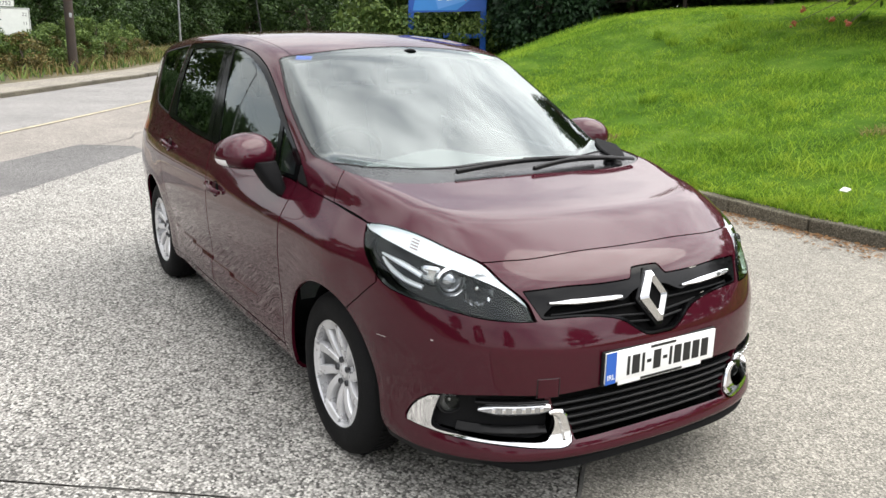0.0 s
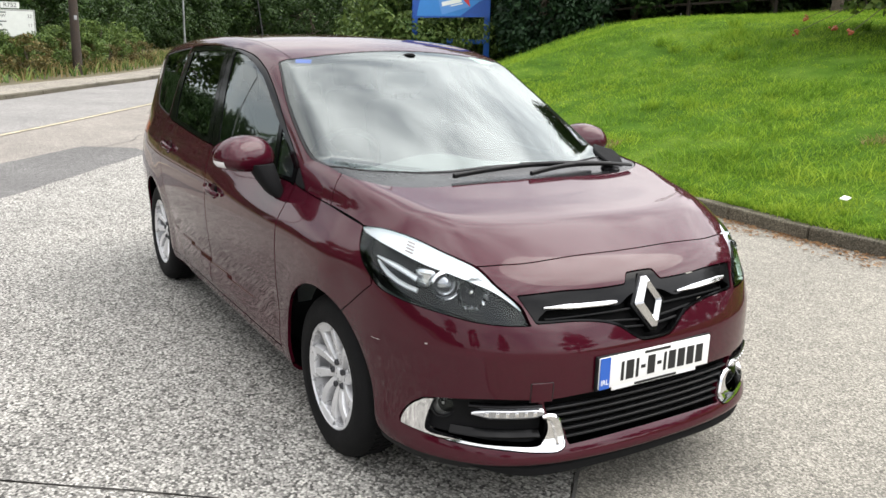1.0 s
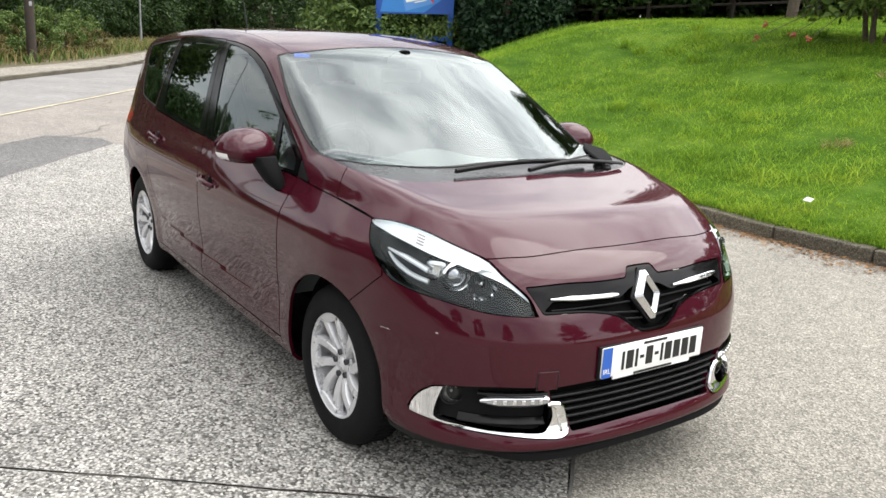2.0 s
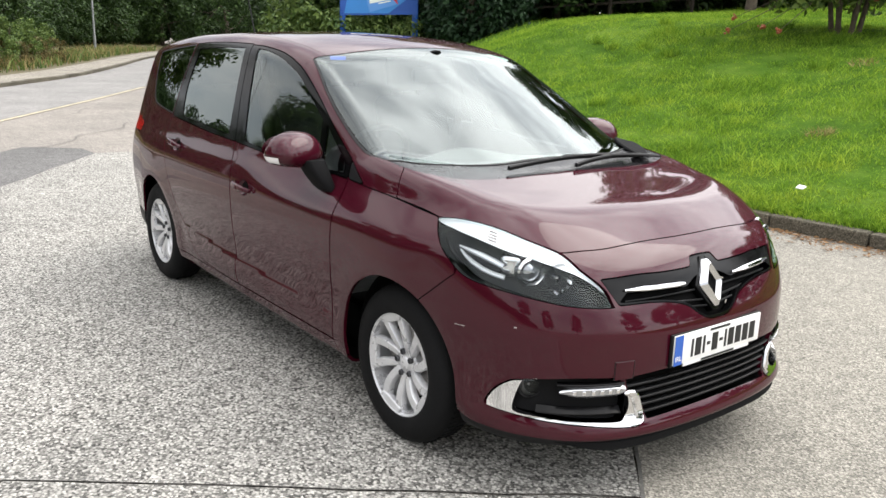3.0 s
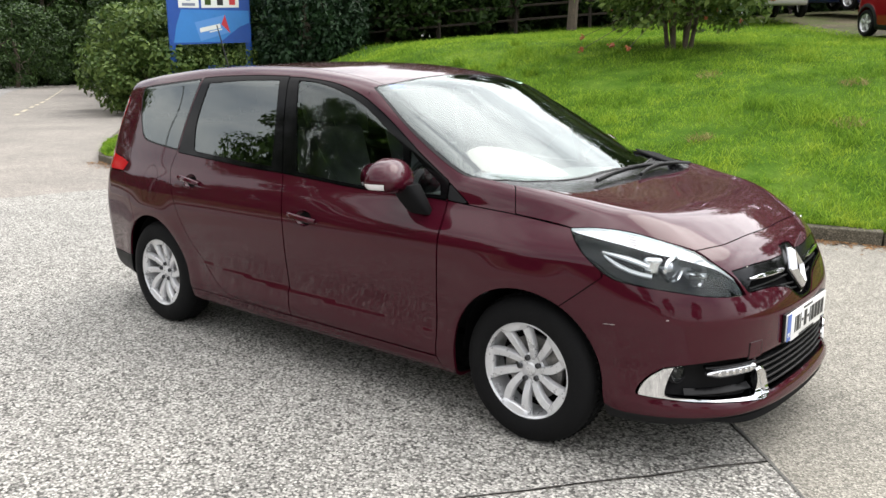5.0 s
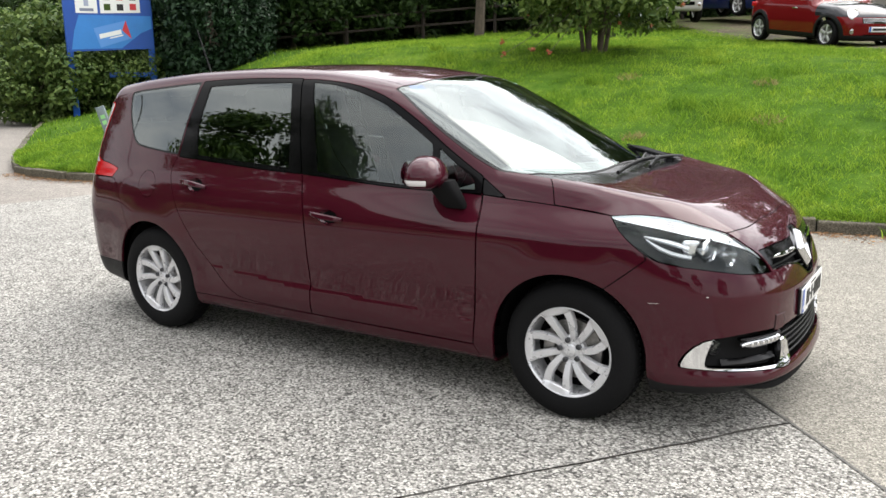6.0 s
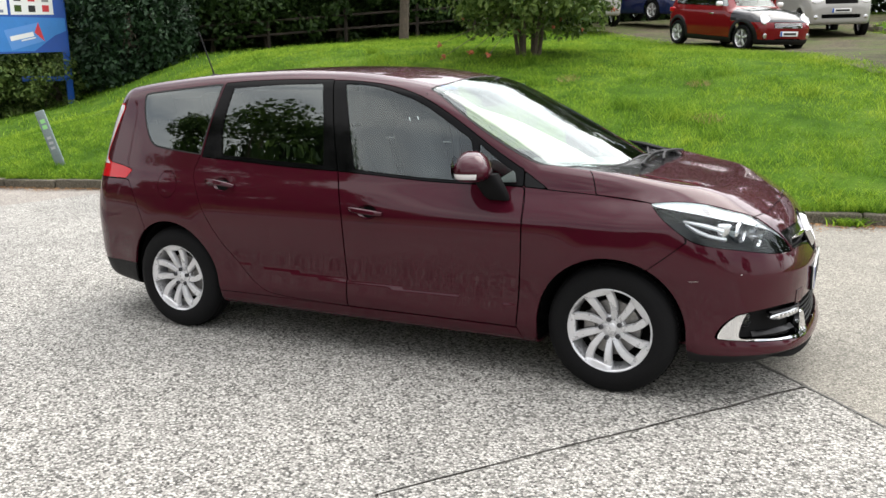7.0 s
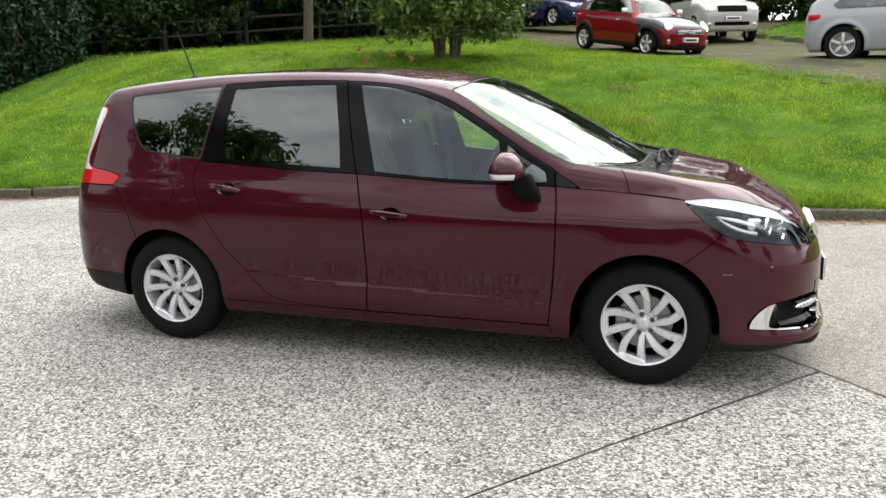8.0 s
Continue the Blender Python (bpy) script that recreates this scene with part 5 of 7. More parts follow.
for nm, pts in (("joint", [(-.53, -2.21), (-1.6, -3.6), (-2.4, -4.7)]), ("joint", [(-.53, -2.21), (.872, -.365)]), ("joint", [(.3, .24), (.88, -.37), (2.2, -1.77), (4.2, -3.4)]), ("joint", [(-5.25, -2.4), (-5.05, -1.6), (-4.8, -.5), (-4.3, .4), (-4.2, 2)])):
    line = poly_curve(pts, .06)
    j = np.array([[noise.noise(Vector((*p, 3.0)) * 5), noise.noise(Vector((*p, 9.0)) * 14)] for p in line])
    line = line + .012 * j
    w = .0045 + .004 * np.abs(j[:, 1:2])
    strip_between("joint", shifted(line, 0) + w, shifted(line, 0) - w, JOINT, .004, .004, "dark filled joint between slabs")

# the main road beyond: grey far lane, lines
road_mid = shifted(FAR_KERB, -3.4)
strip_between("road_lane", FAR_KERB, road_mid, ROAD_GREY, -.006, -.006, "smooth bluish grey far lane")
solid = FAR_KERB[:, 0] > -25
strip_between("road_line", shifted(FAR_KERB, -3.45)[solid], shifted(FAR_KERB, -3.54)[solid], LINE_WHITE, .0, .0, "worn pale centre line")
edge = poly_curve([(-28.6, 9.5), (-34.3, 12.6), (-41.9, 16.8), (-61.2, 27), (-70, 31.6)], .5)
for k in range(16):
    i0 = k * 6
    if i0 + 3 < len(edge):
        strip_between("road_dash", edge[i0:i0 + 4], edge[i0:i0 + 4] - np.array([0.07, .13]), LINE_WHITE, .0, .0, "worn pale edge dash")
cr = [(-9.8, -.2), (-10.6, .5), (-11.2, .7), (-12, 1.6), (-12.8, 1.9), (-13.6, 2.9)]
strip_between("road_crack", poly_curve(cr, .2) + .007, poly_curve(cr, .2) - .007, JOINT, .0, .0, "ragged crack in the road")
cr = [(-14.2, .9), (-15.0, 1.6), (-16.0, 2.0), (-16.6, 2.9), (-18, 3.9)]
strip_between("road_crack", poly_curve(cr, .2) + .006, poly_curve(cr, .2) - .006, JOINT, .0, .0, "ragged crack in the road")

# kerbs: single stones along both lines
kerb = new("kerb")
tagged(kerb, "weathered concrete kerb along the grass bank", kind="structure")
far_kerb = new("far_kerb")
tagged(far_kerb, "low concrete kerb beyond the road", kind="structure")


def kerb_run(line, parent, long_, wide, high, xmin, xmax, mat):
    bm = bmesh.new()
    box(bm, (0, 0, high / 2 - .05), (long_ - .012, wide, high + .1), .018, seg=2)
    for v in bm.verts:
        v.co += Vector((noise.noise(v.co * 9), noise.noise(v.co * 11), noise.noise(v.co * 13))) * .006
    me = bpy.data.meshes.new("kerb_stone")
    bm.to_mesh(me)
    bm.free()
    me.materials.append(mat)
    s = np.r_[0, np.cumsum(np.linalg.norm(np.diff(line, axis=0), axis=1))]
    for k in range(int(s[-1] / long_)):
        d = (k + .5) * long_
        p = np.array([np.interp(d, s, line[:, 0]), np.interp(d, s, line[:, 1])])
        q = np.array([np.interp(d + .05, s, line[:, 0]), np.interp(d + .05, s, line[:, 1])])
        if xmin < p[0] < xmax:
            ob = new("kerb_stone", me)
            ob.parent = parent
            ob.matrix_basis = pose(p[0], p[1], random.uniform(-.012, .006), random.uniform(-1.5, 1.5), random.uniform(-1, 1), math.degrees(math.atan2(q[1] - p[1], q[0] - p[0])) + random.uniform(-1, 1))


kerb_run(shifted(KERB, -.06), kerb, .9, .13, .125, -30, 14, KERBSTONE)
kerb_run(shifted(FAR_KERB, .06), far_kerb, .95, .14, .11, -80, 2, KERBSTONE)
strip_between("footpath", shifted(FAR_KERB, .13), shifted(FAR_KERB, 1.55), PAVING, .10, .12, "narrow pale concrete footpath")

# grass bank and car park, verge
us = np.r_[0, .12, .3, .6, np.arange(1, 14, .5), np.arange(14, 30, 1.5), np.arange(30, 120, 8)]
kl = shifted(KERB, -.12)
bm = bmesh.new()
grid = []
tan_ = np.gradient(kl, axis=0)
tan_ /= np.linalg.norm(tan_, axis=1, keepdims=True)
for i in range(0, len(kl), 1):
    # fan the rows out so that they do not cross where the kerb bends
    g = np.array([.0, 1.0]) if kl[i, 0] > -9 else np.array([.25, .97])
    col = []
    for u in us:
        p = kl[i] + g * u
        col.append((p[0], p[1]))
    grid.append(col)
grid = np.array(grid)
gz = land(grid[..., 0].ravel(), grid[..., 1].ravel()).reshape(grid.shape[:2])
gz[:, 0] = np.minimum(gz[:, 0], .11)
LOT = [(14, 8.8), (2.6, 9.7), (1.2, 10.7), (-.1, 12.8), (-1.2, 14.8), (-3.2, 17.6), (-5.6, 20.6), (-8.5, 24.5), (-12, 30), (-6, 40), (3, 36), (1.0, 24.2), (2.6, 20.6), (5, 19.6), (14, 19)]
lot_off = np.clip(inside(np.array(LOT), grid.reshape(-1, 2)).reshape(grid.shape[:2]) / .8, 0, 1)
for i in range(grid.shape[0]):
    for j in range(3, grid.shape[1]):
        gz[i, j] += lot_off[i, j] * .05 * noise.noise(Vector((*grid[i, j], 0)) * .7) + lot_off[i, j] * .025 * noise.noise(Vector((*grid[i, j], 5)) * 2.1) - .02 * (1 - lot_off[i, j])
vs = [[bm.verts.new((*grid[i, j], gz[i, j])) for j in range(grid.shape[1])] for i in range(grid.shape[0])]
for a, b in zip(vs, vs[1:]):
    for j in range(grid.shape[1] - 1):
        bm.faces.new((a[j], a[j + 1], b[j + 1], b[j]))
bmesh.ops.recalc_face_normals(bm, faces=bm.faces[:])
bank = tagged(part("grass_bank", bm, SOIL, None, "rough mown grass bank rising from the kerb"), kind="structure")


def draped(name, pts, lift, mat, label, cell=.5):
    """A patch laid on the land within an outline."""
    poly = np.array(ragged(pts, .4, .25))
    lo, hi = poly.min(0), poly.max(0)
    xs_, ys_ = np.arange(lo[0], hi[0] + cell, cell), np.arange(lo[1], hi[1] + cell, cell)
    x, y = np.meshgrid(xs_, ys_, indexing="ij")
    v = np.stack([x.ravel(), y.ravel(), np.zeros(x.size)], 1)
    m = len(ys_)
    i, j = np.meshgrid(np.arange(len(xs_) - 1), np.arange(m - 1), indexing="ij")
    q = (i * m + j).ravel()
    tri = np.concatenate([np.stack([q, q + m, q + m + 1], 1), np.stack([q, q + m + 1, q + 1], 1)])
    v, got, _ = split(v, tri, lambda w: inside(poly, w[:, :2]))
    v, got = compact(v, got)
    v[:, 2] = land(v[:, 0], v[:, 1]) + lift
    ob = surface(name, (v, got, None), mat, None, label)
    return tagged(ob, kind="structure")


draped("car_park", LOT, .015, GRAVEL, "mossy worn gravel car park on top of the bank")
verge_a = shifted(FAR_KERB, 1.55)
strip_between("verge", verge_a, shifted(FAR_KERB, 60), VERGE, .12, 2.5, "dry rough verge beyond the footpath")


# ---- grass ----
def blades(name, pts, heights, width, mat, lean=.5, label="", kind="stuff", seed=1, hfun=None):
    """Many curved blades, three triangles each, as one mesh."""
    rng = np.random.default_rng(seed)
    n = len(pts)
    a, b = rng.uniform(0, 2 * np.pi, n), rng.uniform(0, 2 * np.pi, n)
    h = heights * rng.uniform(.55, 1.25, n)
    w = width * rng.uniform(.6, 1.3, n)
    side = np.stack([np.cos(a), np.sin(a), np.zeros(n)], 1) * w[:, None]
    tilt = np.stack([np.cos(b), np.sin(b), np.zeros(n)], 1) * (h * lean * rng.uniform(.2, 1.4, n))[:, None]
    up = np.stack([np.zeros(n), np.zeros(n), h], 1)
    v = np.stack([pts - side, pts + side, pts + up * .6 + tilt * .35 - side * .7, pts + up * .6 + tilt * .35 + side * .7, pts + up * .93 + tilt], 1).reshape(-1, 3)
    q = np.arange(n)[:, None] * 5
    tri = np.concatenate([q + [0, 1, 3], q + [0, 3, 2], q + [2, 3, 4]])
    ob = surface(name, (v, tri, None), mat, None, label)
    return tagged(ob, kind=kind)


rng = np.random.default_rng(4)


def scatter(n, xlo, xhi, d0, d1, power=1.0):
    x = rng.uniform(xlo, xhi, n)
    ky = np.interp(x, KERB[::-1, 0], KERB[::-1, 1])
    d = d0 + (d1 - d0) * rng.uniform(0, 1, n) ** power
    y = ky + d + .02
    return x, y


lot_poly = np.array(LOT)
# the land's height as a lookup for the many blades
lx_, ly_ = np.arange(-16, 12.01, .2), np.arange(3, 24.01, .2)
lz_ = land(*(q.ravel() for q in np.meshgrid(lx_, ly_, indexing="ij"))).reshape(len(lx_), len(ly_))


def land_near(x, y):
    i, j = np.clip((x + 16) / .2, 0, len(lx_) - 1.001), np.clip((y - 3) / .2, 0, len(ly_) - 1.001)
    a, b = i.astype(int), j.astype(int)
    u, w = i - a, j - b
    return (lz_[a, b] * (1 - u) + lz_[a + 1, b] * u) * (1 - w) + (lz_[a, b + 1] * (1 - u) + lz_[a + 1, b + 1] * u) * w


def waves(x, y, size, seed):
    """Soft uneven numbers about 0 over the plan, from crossed waves."""
    r = np.random.default_rng(seed)
    out = np.zeros(len(x))
    for k in range(9):
        t, f = r.uniform(0, math.pi), r.uniform(.6, 1.7) / size
        out += np.sin(2 * math.pi * f * (x * math.cos(t) + y * math.sin(t)) + r.uniform(0, 6.28))
    return out / 4.5


gx, gy = scatter(430000, -15, 11, .03, 19, 1.45)
keep = inside(lot_poly, np.stack([gx, gy], 1)) > -.45
gx, gy = gx[keep], gy[keep]
clump, fine_ = waves(gx, gy, 1.3, 31), waves(gx, gy, .33, 32)
hh = np.clip(.058 + .034 * clump + .034 * fine_, .028, .19)
blades("grass", np.stack([gx, gy, np.maximum(land_near(gx, gy), .11) - .004], 1), hh, .0042, BLADE, 1.35, "bright green tussocky grass", seed=2)
# the uncut fringe that hangs over the kerb
n = 16000
fx = rng.uniform(-12, 9, n)
fy = np.interp(fx, KERB[::-1, 0], KERB[::-1, 1]) + .13 + np.abs(rng.normal(0, .10, n))
fringe = .085 + .05 * waves(fx, fy, .5, 33)
blades("kerb_fringe", np.c_[fx, fy, np.full(n, .10)], np.clip(fringe, .03, .2), .0042, BLADE, 1.5, "uncut grass hanging over the kerb", seed=22)
# grass creeping over the edge of the car park
en_ = 9000
ei_ = rng.uniform(0, 8.99, en_)
ea_, eb_ = lot_poly[ei_.astype(int)], lot_poly[ei_.astype(int) + 1]
ep_ = ea_ + (eb_ - ea_) * (ei_ % 1)[:, None] + rng.normal(0, .3, (en_, 2))
blades("edge_grass", np.c_[ep_, land(ep_[:, 0], ep_[:, 1])], np.full(en_, .07), .006, BLADE, 1.3, "ragged grass creeping over the gravel edge", seed=12)
gx, gy = scatter(26000, -40, 30, .2, 40, 1.3)
keep = (inside(lot_poly, np.stack([gx, gy], 1)) > -.2) & ((gx < -13) | (gx > 9) | (gy > 19))
gx, gy = gx[keep], gy[keep]
blades("far_grass", np.stack([gx, gy, land(gx, gy)], 1), np.full(len(gx), .12), .012, BLADE, 1.1, "coarse green grass farther up the bank", seed=3)
tuft = []
spots = [(-1.9, 7.6, .7, 260), (-4.3, 8.6, .5, 130), (-.6, 8.4, .8, 300), (-9.8, 22.0, .7, 500), (-2.9, 5.6, .5, 130), (-6.2, 6.4, .6, 130)]
tr_ = random.Random(77)
for k in range(70):
    x = tr_.uniform(-9, 7)
    spots.append((x, float(np.interp(x, KERB[::-1, 0], KERB[::-1, 1])) + .4 + 7.5 * tr_.random() ** 1.2, tr_.uniform(.12, .4), tr_.randint(40, 150)))
for x, y, r, n in spots:
    if float(inside(lot_poly, np.array([[x, y]]))[0]) < .5:
        continue
    a, rr = rng.uniform(0, 6.28, n), r * np.sqrt(rng.uniform(0, 1, n))
    tx, ty = x + rr * np.cos(a), y + rr * np.sin(a)
    tuft.append(np.stack([tx, ty, land(tx, ty)], 1))
blades("grass_tussock", np.concatenate(tuft), np.full(sum(map(len, tuft)), .19), .0055, BLADE, 1.5, "long pale tussocks in the grass", seed=5)
dry = []
for x, y, r in ((-2.33, 6.4, .16), (-.83, 7.2, .22), (-1.3, 9.2, .2), (-3.6, 9.6, .22), (-5.2, 5.2, .2)):
    n = 70
    a, rr = rng.uniform(0, 6.28, n), r * np.sqrt(rng.uniform(0, 1, n))
    dry.append(np.stack([x + rr * np.cos(a), y + rr * np.sin(a), land(x + rr * np.cos(a), y + rr * np.sin(a)) + .05], 1))
blades("dead_grass", np.concatenate(dry), np.full(sum(map(len, dry)), .07), .006, DRY, 1.6, "small brown patches of dead grass", seed=6)
# leaf litter and crumbs along the kerb foot
n = 9000
lx0 = rng.uniform(-12, 9, n)
base = np.stack([lx0, np.interp(lx0, KERB[::-1, 0], KERB[::-1, 1]) - .01 - np.abs(rng.normal(0, .16, n)) * (1 + .5 * waves(lx0, lx0 * 0, 1.1, 34))], 1)
sel = (base[:, 0] > -12) & (base[:, 0] < 9)
base = base[sel]
nn = len(base)
ang = rng.uniform(0, 6.28, nn)
sz = rng.uniform(.006, .026, nn)
e1 = np.stack([np.cos(ang), np.sin(ang), rng.uniform(-.3, .3, nn)], 1) * sz[:, None]
e2 = np.stack([-np.sin(ang), np.cos(ang), rng.uniform(-.3, .3, nn)], 1) * (sz * .55)[:, None]
c0 = np.c_[base, np.full(nn, .010)]
v = np.stack([c0 - e1, c0 + e2, c0 + e1, c0 - e2], 1).reshape(-1, 3)
q = np.arange(nn)[:, None] * 4
LITTER = leafy("leaf_litter", (.10, .05, .025), (.34, .20, .10), .8, .1)
tagged(surface("leaf_litter", (v, np.concatenate([q + [0, 1, 2], q + [0, 2, 3]]), None), LITTER, None, "dry brown leaf litter along the kerb"), kind="stuff")
# weeds rooted at the kerb foot
wr = random.Random(3)
weeds = []
for k in range(16):
    x = wr.uniform(-8.6, -4.2) if k < 11 else wr.uniform(-3, 5)
    y = float(np.interp(x, KERB[::-1, 0], KERB[::-1, 1])) - wr.uniform(.03, .12)
    m_ = wr.randint(40, 110)
    weeds.append(np.stack([x + rng.normal(0, .075, m_), y + rng.normal(0, .04, m_), np.zeros(m_)], 1))
weeds = np.concatenate(weeds)
blades("kerb_weeds", weeds, np.full(len(weeds), .09), .009, BLADE, 1.5, "small green weeds at the foot of the kerb", seed=23)
# dry grass and weeds on the far verge
ii = np.clip((rng.uniform(0, 1, 15000) * (len(FAR_KERB) - 60)).astype(int) + 40, 0, len(FAR_KERB) - 1)
pv_ = shifted(FAR_KERB, 0)[ii]
tg = np.gradient(FAR_KERB, axis=0)[ii]
tg /= np.linalg.norm(tg, axis=1, keepdims=True)
dd = 1.7 + 4.2 * rng.uniform(0, 1, 15000) ** 1.1
pv_ = pv_ + np.stack([-tg[:, 1], tg[:, 0]], 1) * dd[:, None] + tg * rng.uniform(-.5, .5, (15000, 1))
sel = (pv_[:, 0] < -10) & (pv_[:, 0] > -70)
pv_ = pv_[sel]
k = rng.uniform(0, 1, len(pv_)) < .5 + .25 * waves(pv_[:, 0], pv_[:, 1], 3.0, 41)
tall = np.clip(.5 + .28 * waves(pv_[:, 0], pv_[:, 1], 1.8, 42), .16, .95)
blades("dry_verge_grass", np.c_[pv_[k], np.full(k.sum(), .13) + .03], tall[k], .012, DRY, .9, "tall dry grasses on the verge", seed=7)
blades("green_verge_growth", np.c_[pv_[~k], np.full((~k).sum(), .13) + .03], tall[~k] * .8, .028, LEAF_SHRUB, .9, "green weeds among the dry grass", seed=8)


# ---- trees, shrubs ----
def foliage(n, rad, leaf, seed, hollow=.55, lumps=60, low=-1.0, flat=.8, droop=.2):
    """Leaves in lumps over an uneven ellipsoid of half axes rad. Gives points and triangles."""
    r = np.random.default_rng(seed)
    d = r.normal(0, 1, (lumps, 3))
    d /= np.linalg.norm(d, axis=1, keepdims=True)
    d = d[d[:, 2] > low]
    lumps = len(d)
    far = r.uniform(hollow, 1.05, lumps) ** .7
    c = d * far[:, None] * np.array(rad)
    size = r.uniform(.16, .34, lumps) * np.mean(rad)
    w = r.integers(0, lumps, n)
    e = r.normal(0, 1, (n, 3))
    e /= np.linalg.norm(e, axis=1, keepdims=True)
    p = c[w] + e * (size[w] * r.uniform(.35, 1.05, n) ** .6)[:, None] * np.array([1, 1, flat])
    a = e + r.normal(0, .6, (n, 3)) + np.array([0, 0, .5])
    a /= np.linalg.norm(a, axis=1, keepdims=True)
    u = np.cross(a, r.normal(0, 1, (n, 3)))
    u /= np.maximum(np.linalg.norm(u, axis=1, keepdims=True), 1e-6)
    t = np.cross(a, u)
    s = (leaf * r.uniform(.6, 1.3, n))[:, None]
    q = np.stack([p - u * s, p + t * s * .5 + a * s * .15, p + u * s - np.array([0, 0, droop]) * s, p - t * s * .5 + a * s * .15], 1).reshape(-1, 3)
    k = np.arange(n)[:, None] * 4
    return q, np.concatenate([k + [0, 1, 2], k + [0, 2, 3]]), c


def limbs(bm, centres, base, top, r0, seed, count=9):
    """A trunk and limbs that reach into the crown."""
    r = random.Random(seed)
    h = top - base
    bend = [Vector((r.uniform(-.05, .05) * h, r.uniform(-.05, .05) * h, 0)) for _ in range(3)]
    trunk = [Vector((0, 0, base - .3)), Vector((0, 0, base)), bend[0] + Vector((0, 0, base + h * .35)), bend[1] + Vector((0, 0, base + h * .7)), bend[2] + Vector((0, 0, top))]
    tube(bm, trunk, [r0 * 1.35, r0, r0 * .8, r0 * .5, r0 * .15], 9)
    for k in range(count):
        c = Vector(centres[r.randrange(len(centres))])
        s = trunk[1].lerp(trunk[4], r.uniform(.2, .75))
        m = s.lerp(c, .5) + Vector((0, 0, -.08 * h))
        tube(bm, [s, m, c], [r0 * .38, r0 * .24, r0 * .06], 6)


def tree(name, rad, mid, leaves, leaf, mat, r0, seed, label, category="tree", hollow=.5, lumps=70, low=-.7, stems=9, flat=.8):
    """A tapered trunk with limbs and an uneven crown. rad: crown's half axes; mid: its middle height."""
    t = thing(name, label, category)
    v, tri, c = foliage(leaves, rad, leaf, seed, hollow, lumps, low, flat)
    v[:, 2] += mid
    c[:, 2] += mid
    bm = bmesh.new()
    limbs(bm, c.tolist(), 0, mid + rad[2] * .7, r0, seed, stems)
    part("trunk", bm, BARK, t)
    surface("crown", (v, tri, None), mat, t)
    return t


def stand(proto, x, y, scale=1.0, turn=0.0, z=None, stretch=1.0):
    ob = copy_thing(proto, pose(x, y, (float(land(x, y)[0]) if z is None else z) - .05, 0, 0, turn))
    ob.scale = (scale, scale, scale * stretch)
    return ob


oak = tree("broadleaf_tree", (4.6, 4.6, 5.0), 6.8, 15000, .19, LEAF, .3, 11, "tall broadleaf tree in full dark green leaf", lumps=110)
ash = tree("broadleaf_tree", (3.8, 4.2, 5.6), 7.0, 13000, .19, LEAF_DARK, .26, 12, "tall shady broadleaf tree with dense crown", lumps=95)
hedge = tree("hedge_bush", (2.3, 2.3, 2.2), 1.7, 9500, .09, LEAF_DARK, .1, 13, "dense dark green hedgerow bush", "bush", lumps=60, low=-1)
bush = tree("leafy_shrub", (1.7, 1.7, 1.7), 1.35, 5200, .10, LEAF_SHRUB, .07, 14, "dense leafy shrub with pale green leaves", "shrub", lumps=60, low=-1)
for proto_ in (oak, ash, hedge, bush):
    proto_.matrix_basis = Matrix()
first = {}
GROUPS = {"hedge_bush": "bushes of the hedgerow", "broadleaf_tree": "trees round the place", "leafy_shrub": "shrubs round the sign", "conifer_bush": "conifers on the grass", "weed_bush": "weeds on the verge"}


def plant(proto, x, y, scale=1.0, turn=0.0, z=None, stretch=1.0):
    """The first of a kind is the prototype itself, the others are copies of it."""
    tagged(proto, group=GROUPS.get(proto.name.split(".")[0], "plants"))
    if proto.name in first:
        return stand(proto, x, y, scale, turn, z, stretch)
    first[proto.name] = 1
    proto.matrix_basis = pose(x, y, (float(land(x, y)[0]) if z is None else z) - .05, 0, 0, turn)
    proto.scale = (scale, scale, scale * stretch)
    return proto


def along(line, off, d):
    s = np.r_[0, np.cumsum(np.linalg.norm(np.diff(line, axis=0), axis=1))]
    l2 = shifted(line, off)
    return float(np.interp(d, s, l2[:, 0])), float(np.interp(d, s, l2[:, 1]))


rr = random.Random(5)
# hedgerow and trees beyond the road
total = np.linalg.norm(np.diff(FAR_KERB, axis=0), axis=1).sum()
d = 26.0
while d < total - 4:
    x, y = along(FAR_KERB, 9.2 + rr.uniform(-.5, .8), d)
    plant(hedge, x, y, rr.uniform(1.0, 1.3) * (.68 if x > -42 else 1), rr.uniform(0, 360))
    x, y = along(FAR_KERB, 11.8 + rr.uniform(-.6, 1.2), d + 1.4)
    plant(hedge, x, y, rr.uniform(1.15, 1.45) * (.66 if x > -42 else 1), rr.uniform(0, 360))
    d += 2.6
d = 20.0
while d < total:
    x, y = along(FAR_KERB, 13.5 + rr.uniform(-1, 2), d)
    if x < -38:
        plant(rr.choice((oak, ash)), x, y, rr.uniform(.85, 1.2), rr.uniform(0, 360))
    d += 6.5
# the dark end of the road, both sides
for x, y, s in ((-92, 44, 1.3), (-86, 38, 1.2), (-96, 52, 1.4), (-84, 50, 1.2), (-74, 47, 1.2), (-66, 43, 1.1), (-58, 39, 1.1), (-50, 35, 1.1), (-43, 32, 1.0)):
    plant(rr.choice((oak, ash)), x, y, s, rr.uniform(0, 360))
    for k in range(4):
        plant(hedge, x + rr.uniform(-4, 4), y - 3 + rr.uniform(-2.5, 2.5), rr.uniform(1.5, 2.1), rr.uniform(0, 360))
